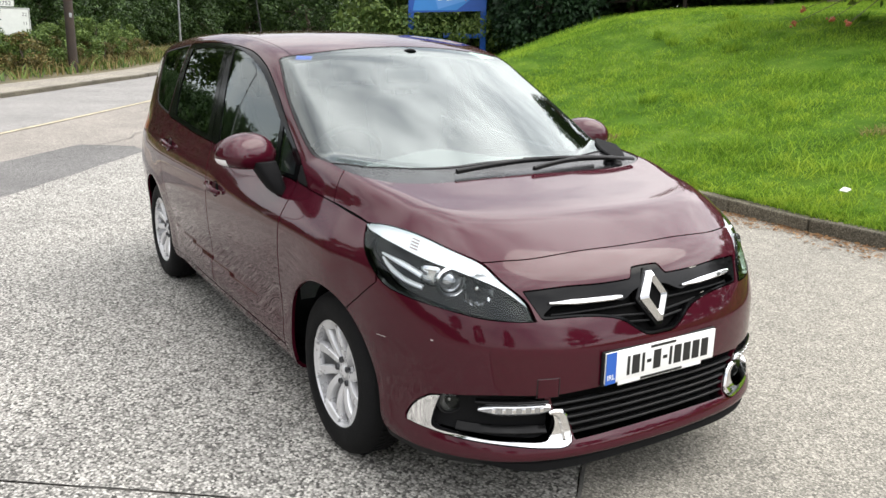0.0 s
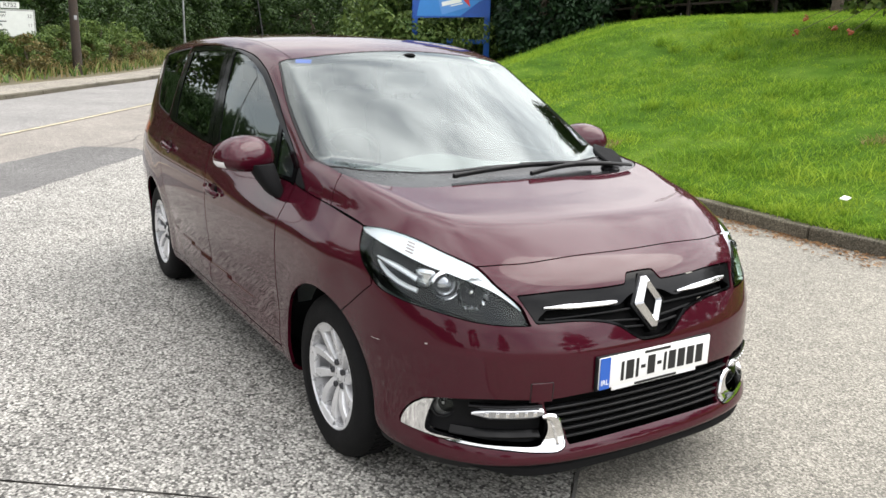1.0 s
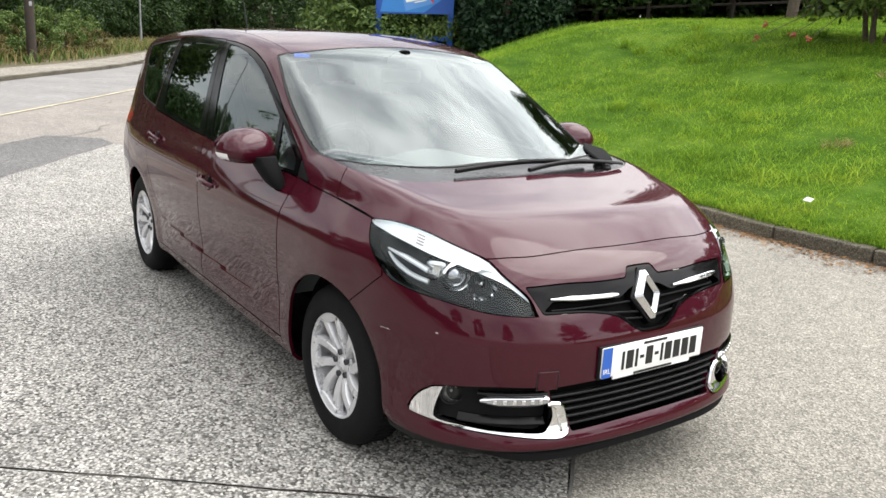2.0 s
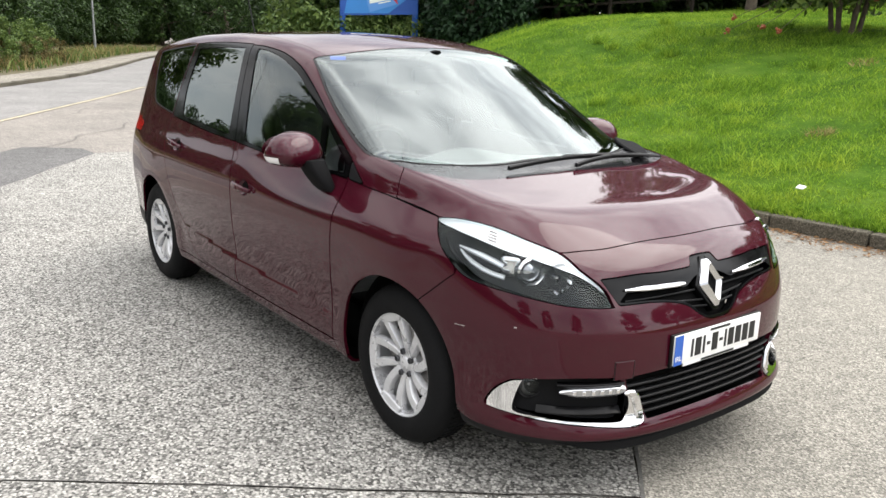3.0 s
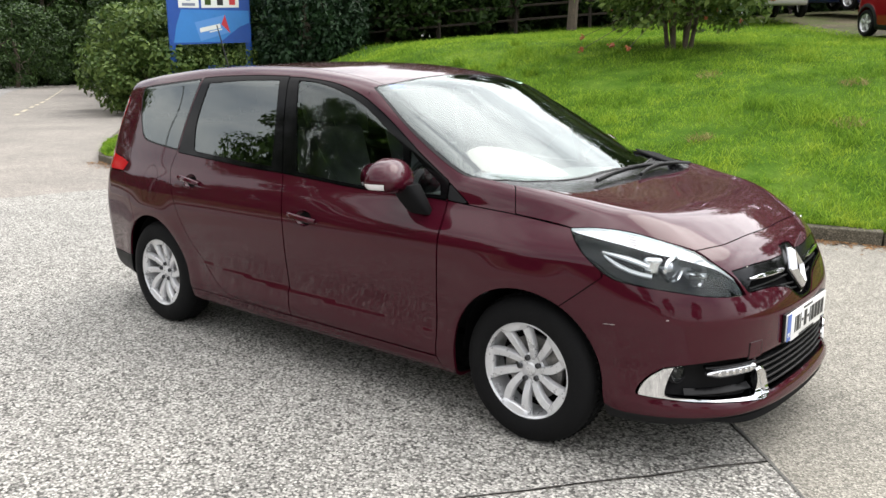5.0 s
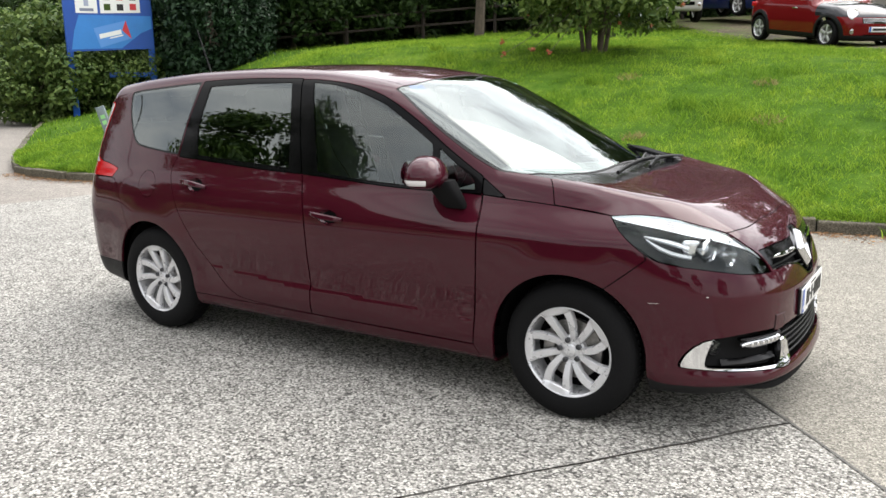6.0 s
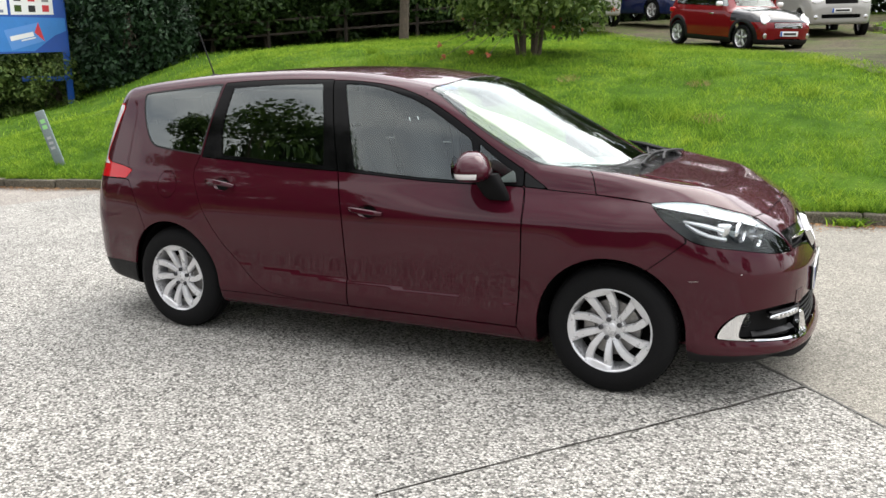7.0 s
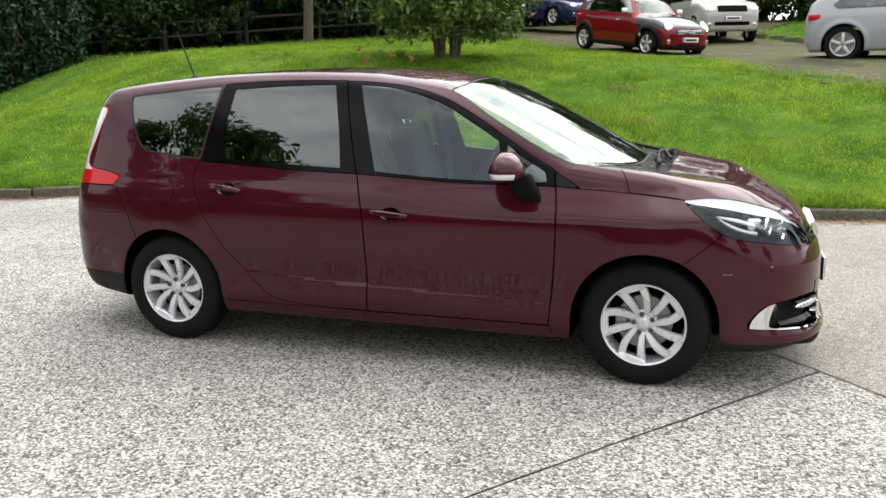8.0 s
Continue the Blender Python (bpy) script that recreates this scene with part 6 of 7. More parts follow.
# the near side of the road: shrubs round the sign, conifer, hedgerow above the bank
for x, y, s in ((-25.0, 12.8, 1.1), (-26.9, 14.3, 1.3), (-26.0, 13.6, 1.3), (-28.8, 14.8, 1.3), (-24.0, 13.9, .8), (-23.2, 14.6, .7), (-24.6, 12.5, .85), (-30.5, 16.6, 1.3), (-33, 18.4, 1.4), (-36, 20.5, 1.5)):
    plant(bush, x, y, s, rr.uniform(0, 360))
for x, y, s in ((-25.5, 17, 1.2), (-28, 19.5, 1.4), (-32, 23, 1.6), (-36, 26, 1.6), (-40, 28, 1.6), (-24.5, 19.5, 1.4), (-22, 21.5, 1.3), (-20.2, 22.6, 1.2), (-18, 24.5, 1.4), (-16, 26.4, 1.3), (-13.8, 28.0, 1.3), (-11.6, 30, 1.2), (-9.5, 32.5, 1.2), (-20.6, 24.6, 1.3), (-17, 27.4, 1.4), (-12.8, 31, 1.4), (-26.5, 20.8, 1.5), (-7.6, 35.5, 1.4), (-7.5, 41, 1.6), (-5.2, 39.6, 1.5), (-.5, 41.6, 1.6), (4.5, 41, 1.6), (-3, 43, 1.7), (2, 42, 1.7), (7, 41, 1.6), (12, 40, 1.6), (17, 38, 1.6), (22, 34, 1.6), (26, 28, 1.6)):
    plant(hedge, x, y, s, rr.uniform(0, 360))
for x, y, s in ((-27, 23, .7), (-22, 26, .7), (-16.5, 29, .8), (-10.5, 33, 1.0), (-4, 42, 1.3), (4, 44, 1.3), (13, 42, 1.2), (24, 38, 1.0), (-33, 28, .8), (31, 26, 1.0), (36, 14, 1.0)):
    plant(rr.choice((oak, ash)), x, y, s, rr.uniform(0, 360))
# a thick dark row behind the fence
for k in range(15):
    t = k / 14
    x, y = -27 + 21.5 * t, 21.2 + 14.6 * t + 1.2 * math.sin(3 * t)
    plant(hedge, x + rr.uniform(-.6, .6), y + rr.uniform(-.6, .6), rr.uniform(1.25, 1.6), rr.uniform(0, 360))
    plant(hedge, x - 2.4, y + 3.4, rr.uniform(1.5, 1.9), rr.uniform(0, 360))
for k in range(12):
    plant(hedge, -30 - 5.4 * k + rr.uniform(-1, 1), 22.5 + 2.9 * k + rr.uniform(-1, 1), rr.uniform(1.5, 2.0), rr.uniform(0, 360))
for k in range(26):
    plant(hedge, rr.uniform(-108, -74), rr.uniform(9, 40), rr.uniform(1.7, 2.4), rr.uniform(0, 360)) if k % 2 else plant(hedge, -66 - 1.3 * k, 9.5 + .62 * k, rr.uniform(1.5, 2.1), rr.uniform(0, 360))
for x, y in ((-98, 24), (-102, 32), (-106, 40), (-90, 18), (-100, 50), (-80, 12)):
    plant(rr.choice((oak, ash)), x, y, 1.3, rr.uniform(0, 360))
# a low unbroken hedge on the far side, across from the car
# out of view: added to darken the reflection in the lower doors
d = 6.0
while d < 62:
    x, y = along(FAR_KERB, 8.2 + rr.uniform(-.3, .3), d)
    plant(hedge, x, y, rr.uniform(.5, .62), rr.uniform(0, 360))
    d += 1.5
# trees that stand behind the camera, across the road
for x, y, s in ((-19.2, -19.4, 1.08), (-24.5, -17.6, .62), (-15.8, -23.0, .6), (22, -40, .8), (34, -34, .8), (42, -18, .8)):
    plant(rr.choice((oak, ash)), x, y, s, rr.uniform(0, 360))
yew = tree("conifer_bush", (1.75, 1.75, 2.6), 2.0, 17000, .095, LEAF_CONIFER, .1, 15, "dense near-black conifer bush on the grass", "conifer", hollow=.7, lumps=90, low=-1, flat=1.3)
plant(yew, -20.9, 16.3, 1.0)
plant(yew, -22.8, 18.2, 1.1, 60)

# slim tree on the bank and the berry tree with its several stems
slim = tree("slim_tree", (3.2, 3.2, 3.4), 6.2, 8000, .15, LEAF, .17, 17, "slim tree with a bare pale trunk", lumps=70, low=-.4)
plant(slim, -13.4, 21.5, 1.05)
rowan = thing("berry_tree", "small many-stemmed tree with red berry clusters", "tree", (-5.3, 12.2, float(land(-5.3, 12.2)[0]) - .03))
v, tri_, c = foliage(17000, (1.85, 1.85, 1.65), .07, 21, .3, 150, -1.0, .8)
v[:, 2] += 1.8
c[:, 2] += 1.8
low_leaf = v[:, 2].reshape(-1, 4).mean(1) < .38
keep_leaf = np.nonzero(~low_leaf)[0]
v = v.reshape(-1, 4, 3)[keep_leaf].reshape(-1, 3)
k_ = np.arange(len(keep_leaf))[:, None] * 4
tri_ = np.concatenate([k_ + [0, 1, 2], k_ + [0, 2, 3]])
c = c[c[:, 2] > .9]
surface("crown", (v, tri_, None), LEAF_SHRUB, rowan, "light green leaves")
for k in range(6):
    a = 6.28 * k / 6 + .4
    p0 = Vector((.2 * math.cos(a), .2 * math.sin(a), -.1))
    p1 = Vector((.33 * math.cos(a + .2), .33 * math.sin(a + .2), .8))
    p2 = Vector((.9 * math.cos(a + .3), .9 * math.sin(a + .3), 2.3))
    p3 = Vector(c[(k * 7) % len(c)])
    bm = bmesh.new()
    tube(bm, [p0, p1, p2, p3], [.05, .04, .026, .008], 8)
    for i in range(3):
        e = Vector(c[(k * 11 + i * 5) % len(c)])
        tube(bm, [p1.lerp(p2, .3 + .3 * i), p1.lerp(e, .6), e], [.02, .013, .005], 6)
    part("stem", bm, BARK, rowan)
br = random.Random(9)
for k in range(46):
    e = Vector(c[br.randrange(len(c))]) + Vector((br.uniform(-.4, .4), br.uniform(-.4, .4), br.uniform(-.5, .1)))
    bm = bmesh.new()
    tube(bm, [e, e - Vector((0, 0, .03))], .02, 5)
    for i in range(14):
        bmesh.ops.create_icosphere(bm, subdivisions=1, radius=.016, matrix=Matrix.Translation(e + Vector((br.gauss(0, .016), br.gauss(0, .016), br.gauss(0, .016)))))
    part("fruit_sprig", bm, BERRY, rowan)
for k, (x, y) in enumerate(((-6.3, 10.2), (-5.9, 10.6), (-5.4, 10.3), (-6.9, 11.2))):
    bm = bmesh.new()
    z = float(land(x, y)[0]) + .35
    o = Vector((x + 5.3, y - 12.2, z - float(land(-5.3, 12.2)[0])))
    tube(bm, [Vector((0, -.3, 1.3)), o * .6 + Vector((0, 0, .45)), o], [.014, .009, .004], 6)
    part("low_branch", bm, BARK, rowan)
    bm = bmesh.new()
    for i in range(16):
        bmesh.ops.create_icosphere(bm, subdivisions=1, radius=.02, matrix=Matrix.Translation(o + Vector((br.gauss(0, .02), br.gauss(0, .02), br.gauss(0, .02)))))
    part("fruit_sprig", bm, BERRY, rowan)

# fence behind the hedge: posts and rails
fence = thing("fence", "dark weathered timber post-and-rail fence", "fence")
fl_ = poly_curve([(-24, 18.6), (-19, 21.2), (-14.5, 24.6), (-11, 27.5), (-7, 31.0)], 2.0)
for k, p in enumerate(fl_):
    z = float(land(*p)[0])
    part("post", box(bmesh.new(), (p[0], p[1], z + .6), (.1, .1, 1.3), .012), POLE_WOOD, fence)
    if k + 1 < len(fl_):
        q = fl_[k + 1]
        zq = float(land(*q)[0])
        for h in (.5, 1.0):
            bm = bmesh.new()
            tube(bm, [(p[0], p[1], z + h), (q[0], q[1], zq + h)], .034, 6, squash=1.4)
            part("rail", bm, POLE_WOOD, fence)

# verge bush and furniture beyond the road
weed = tree("weed_bush", (.62, .62, .62), .6, 1500, .055, leafy("weed_leaves", (.06, .065, .02), (.17, .13, .05)), .03, 23, "brownish bushy weed on the verge", "bush", lumps=30, low=-1)
plant(weed, -26.8, .55, 1.1)
plant(weed, -24.5, -1.6, .8, 50)
for x, y, s in ((-27.9, 1.0, .8), (-29.6, 1.75, 1.0), (-30.8, 2.6, .7), (-32.4, 3.2, .9), (-34.2, 4.3, .8), (-25.6, -.6, .7), (-36.5, 5.2, 1.0), (-39, 6.6, .9)):
    plant(weed, x, y, s, rr.uniform(0, 360))
for x, y, s in ((-29, 1.2, .5), (-32, 2.6, .6), (-27.5, .2, .45), (-36, 4.3, .6), (-41, 6.0, .6)):
    plant(bush, x, y, s, rr.uniform(0, 360))

pole = thing("telegraph_pole", "dark weathered timber telegraph pole", "pole", (-28.9, 2.3, .1))
bm = bmesh.new()
tube(bm, [(0, 0, -.4), (0, 0, 2), (.02, 0, 8.2)], [.16, .15, .11], 14)
part("shaft", bm, POLE_WOOD, pole)
part("plate", box(bmesh.new(), (.145, .03, 1.95), (.01, .09, .14), .003), GALV, pole, "small metal plate")
for h in (2.6, 3.1, 3.6):
    bm = bmesh.new()
    tube(bm, [(0, -.14, h), (0, -.3, h)], .012, 6)
    part("step_iron", bm, GALV, pole)


def street_lamp(x, y, turn, high=8.0):
    s = thing("street_lamp", "grey steel street lamp with a curved arm", "street lamp", (x, y, .1), "street lamps", turn)
    bm = bmesh.new()
    tube(bm, [(0, 0, -.3), (0, 0, 1.2)], .085, 14)
    part("base", bm, GALV, s)
    bm = bmesh.new()
    pts = [(0, 0, 1.2), (0, 0, high * .5), (0, 0, high * .72)]
    pts += [(1.9 * (1 - math.cos(a)), 0, high * .72 + 1.9 * math.sin(a) * 1.1) for a in np.linspace(.2, 1.35, 7)]
    tube(bm, pts, [.065 - .003 * i for i in range(len(pts))], 12)
    part("column", bm, GALV, s)
    e = Vector(pts[-1])
    part("lamp_head", box(bmesh.new(), (e.x + .3, 0, e.z + .04), (.7, .26, .1), .03), GALV, s)
    return s


street_lamp(-58, 13.4, -60)
street_lamp(-20.3, -9.2, 60)

sign = thing("road_sign", "white direction sign with black lettering on a grey post", "road sign", (-29.1, .45, .05))
SIGN_WHITE = dirty("sign_white", (.68, .70, .66), .45, scale=4, amount=.1, bump=.03)
sm = Matrix.Translation((0, 0, 0)) @ Matrix(((0, 0, 1, 0), (1, 0, 0, 0), (0, 1, 0, 0), (0, 0, 0, 1)))
for y in (-.72, .5):
    bm = bmesh.new()
    tube(bm, [(-.05, y, -.3), (-.05, y, 2.05)], .038, 10)
    part("post", bm, GALV, sign)
part("panel", plate(bmesh.new(), [(-.98, 1.3), (.66, 1.3), (.66, 2.2), (-.98, 2.2)], .02, sm, .0), SIGN_WHITE, sign)
for a, b, c_, d_ in ((-.96, 1.32, .64, 1.335), (-.96, 2.165, .64, 2.18), (-.96, 1.32, -.945, 2.18), (.625, 1.32, .64, 2.18)):
    part("border", plate(bmesh.new(), [(a, b), (c_, b), (c_, d_), (a, d_)], .003, sm @ Matrix.Translation((0, 0, .021))), INK, sign)
part("route_tag", plate(bmesh.new(), [(-.34, 2.24), (.22, 2.24), (.22, 2.44), (-.34, 2.44)], .02, sm), SIGN_WHITE, sign)
text_on("R752", .19, INK, sm @ Matrix.Translation((-.06, 2.335, .022)), sign)
for words, num, z in (("ARKLOW", "22", 1.99), ("AVOCA", "11", 1.70), ("AUGHRIM", "14", 1.42)):
    text_on(words, .15, INK, sm @ Matrix.Translation((-.85, z, .022)), sign, align="LEFT")
    text_on(num, .15, INK, sm @ Matrix.Translation((.5, z, .022)), sign)
    part("small_bar", plate(bmesh.new(), [(-.85, z + .095), (-.2, z + .095), (-.2, z + .13), (-.85, z + .13)], .002, sm @ Matrix.Translation((0, 0, .021))), INK, sign)

# the blue advertising sign on two posts
ad = thing("advertising_sign", "large blue advertising sign on two blue posts", "sign", (0, 0, 0))
SIGN_BLUE = dirty("sign_blue", (.012, .075, .36), .35, scale=3, amount=.12, bump=.03)
SIGN_LIGHT = dirty("sign_light_blue", (.035, .21, .58), .35, scale=3, amount=.1, bump=.0)
CARD_RED = material("card_red", (.55, .03, .04), .4)
a0, a1 = Vector((-23.45, 12.5, 0)), Vector((-22.2, 14.85, 0))
ax_ = (a1 - a0).normalized()
out_w = Vector((ax_.y, -ax_.x, 0))
wid = (a1 - a0).length
am = Matrix(((ax_.x, 0, out_w.x, a0.x), (ax_.y, 0, out_w.y, a0.y), (0, 1, 0, 0), (0, 0, 0, 1)))


def slab(name, pts, z0, deep, mat, label="", parent=None):
    return part(name, plate(bmesh.new(), pts, deep, am @ Matrix.Translation((0, 0, z0))), mat, parent or ad, label)


for u, z in ((.07, .5), (wid - .07, .75)):
    part("post", box(bmesh.new(), (u, (z + 6) / 2 - .2, -.02), (.2, 6 - z + .5, .14), .01, am), SIGN_BLUE, ad)
part("crossbar", box(bmesh.new(), (wid * .7, 1.6, -.02), (wid * .5, .16, .08), .01, am), SIGN_BLUE, ad)
panel = slab("panel", [(0, 2.35), (wid, 2.45), (wid, 6.2), (0, 6.2)], 0, .06, SIGN_BLUE)
low_, top_ = 2.4, 3.5
slab("light_field", [(.12, low_ + .02), (wid * .62, low_ + .06), (wid * .86, 2.95), (wid - .02, 3.1), (wid - .02, top_), (.42, top_), (.24, 3.0)], .061, .003, SIGN_LIGHT)
slab("card", [(1.0, 2.48), (1.97, 2.78), (1.82, 3.34), (.83, 3.09)], .065, .003, material("card_blue", (.10, .28, .66), .4), "pale blue card motif")
slab("card_corner", [(1.7, 3.04), (1.98, 2.76), (1.83, 3.35)], .069, .003, CARD_RED, "red corner")
slab("lettering_bar", [(1.0, 2.76), (1.68, 2.92), (1.66, 3.06), (.98, 2.9)], .07, .003, PLATE_WHITE)
slab("small_bar", [(1.3, 2.76), (1.72, 2.86), (1.72, 2.9), (1.3, 2.8)], .07, .003, PLATE_WHITE)
slab("white_tile", [(.34, 3.56), (1.0, 3.56), (1.0, 4.9), (.34, 4.9)], .061, .006, PLATE_WHITE)
slab("tile_mark", [(.6, 3.78), (.74, 3.78), (.74, 4.1), (.6, 4.1)], .068, .003, material("tile_grey", (.35, .38, .5), .5))
slab("small_bar", [(.46, 3.62), (.88, 3.62), (.88, 3.71), (.46, 3.71)], .068, .003, material("tile_bar", (.2, .22, .3), .5))
slab("white_tile", [(1.08, 3.56), (2.32, 3.6), (2.32, 4.9), (1.08, 4.9)], .061, .006, PLATE_WHITE)
for k, (u, z, mt2) in enumerate(((1.2, 3.66, LEAF_SHRUB), (1.6, 3.66, INK), (2.0, 3.68, CARD_RED), (1.2, 3.98, INK), (1.6, 3.98, CARD_RED), (2.0, 3.98, DASH))):
    slab("picture_mark", [(u, z), (u + .2, z), (u + .2, z + .2), (u, z + .2)], .068, .003, mt2)

# small leaning marker post by the kerb
mk = thing("marker_post", "leaning grey marker post with pale green figures", "post", (-9.93, 4.2, .19))
POST_GREY = dirty("post_grey", (.16, .2, .2), .7, amount=.25)
mm = Matrix.Rotation(radians(-16), 4, Vector((-.49, .87, 0))) @ Matrix.Rotation(radians(-58), 4, "Z")
part("shaft", box(bmesh.new(), (0, 0, .42), (.05, .14, 1.05), .012, mm), POST_GREY, mk)
POST_GREEN = material("post_green", (.25, .55, .2), .6)
fm = mm @ Matrix.Translation((.0255, 0, .72)) @ Matrix(((0, 0, 1, 0), (1, 0, 0, 0), (0, 1, 0, 0), (0, 0, 0, 1)))
for k, z in enumerate((.06, -.03)):
    part("figure_bar", plate(bmesh.new(), [(-.035, z - .03), (.035, z - .03), (.035, z + .03), (-.035, z + .03)], .002, fm), POST_GREEN, mk)
for z in (-.2, -.28, -.36):
    part("figure_bar", plate(bmesh.new(), [(-.035, z - .02), (.03, z - .02), (.03, z + .02), (-.035, z + .02)], .002, fm), GALV, mk)
bm = bmesh.new()
plate(bm, [(-.04, -.025), (.035, -.03), (.045, .02), (-.03, .03)], .01, Matrix.Translation((-1.55, 4.75, float(land(-1.55, 4.75)[0]) + .10)) @ Matrix.Rotation(.5, 4, "X"))
tagged(part("paper_scrap", bm, PLATE_WHITE), "small white paper scrap on the grass", "litter")


# ---- cars on the car park, built alike from a few numbers each ----
def form(c):
    """A simple body: widths, heights, nose and tail as curves of a few sizes."""
    n, t, w, h, hc, hn, fl = c["nose"], c["tail"], c["half"], c["high"], c["cowl"], c["snout"], c["clear"]
    cx, rx, bx, deck = c["screen"], c["roof"], c["back"], c["deck"]
    wide = curve((t - .05, w * .82), (t + .3, w * .95), (t + .8, w), (-.5, w), (.1, w * .995), (n - .35, w * .95), (n, w * .8))
    lean = curve((fl - .1, -.1), (fl + .08, -.03), (hc * .6, 0), (hc * .85, -.015), (hc, -.06), (h * .85, -.17), (h, -.25))
    bonnet = curve((cx - .4, hc + .03), (cx, hc), ((cx + n) / 2, (hc + hn) / 2 + .04), (n - .2, hn), (n - .05, hn - .1), (n + .05, hn - .3))
    roof = curve((t - .1, deck - .05), (bx - .28, deck), (bx, deck + (h - deck) * .55 + .02), (bx + .45, h - .05), (bx + .9, h), (rx - .25, h - .005), (rx, h - .05), (cx, hc - .01), (cx + .3, hc - .2))
    nose = curve((fl - .1, n - .15), (fl + .1, n - .01), (hn * .7, n), (hn * .9, n - .05), (hn + .1, n - .3))
    tail = curve((fl, t + .1), (fl + .25, t), (deck * .75, t), (deck, t + .06), (h, t + .06 + (bx - t) * c.get("rake", .3)))

    def f(x, y, z):
        y = np.abs(y)
        side = wide(x) + lean(z)
        for ax in (0, -c["base"]):
            side = side + .02 * np.exp(-((np.hypot(x - ax, z - c["wheel"]) - c["wheel"] - .07) / .05) ** 2)
        g = smax((z - smax(bonnet(x + .2 * y * y), roof(x + .25 * y * y), .02) + .06 * y * y) * .92, y - side, c.get("soft", .12))
        g = smax(g, (x - nose(z) + c.get("bow", .25) * y ** 2.6) * .95, .08)
        g = smax(g, (tail(z) + .2 * y ** 2.6 - x) * .95, .08)
        return smax(g, fl - z, .05)
    return f


def plain_wheel(parent, at, r, spokes, mat, side):
    """A tyre with a spoked alloy rim, as one part of the car."""
    bm = bmesh.new()
    m = Matrix.Translation(at) @ Matrix.Rotation(radians(90 if side < 0 else -90), 4, "X")
    lathe(bm, [(r * .66, .08), (r * .74, .095), (r * .93, .09), (r, .06), (r, -.06), (r * .93, -.09), (r * .66, -.09)], 40, m)
    w = part("wheel", bm, TYRE, parent)
    bm = bmesh.new()
    lathe(bm, [(r * .6, .02), (r * .63, .07), (r * .68, .085), (r * .69, .075), (r * .66, -.05)], 40, m)
    part("rim", bm, mat, w)
    for k in range(spokes):
        bm = bmesh.new()
        a = Matrix.Rotation(2 * math.pi * k / spokes + .3, 4, "Z")
        box(bm, (r * .34, 0, .06), (r * .62, r * .17, .03), .008, m @ a)
        part("spoke", bm, mat, w)
    bm = bmesh.new()
    lathe(bm, [(.001, .08), (r * .13, .078), (r * .17, .06)], 16, m)
    lathe(bm, [(.001, -.01), (r * .64, -.01)], 24, m)
    part("hub", bm, STEEL, w)


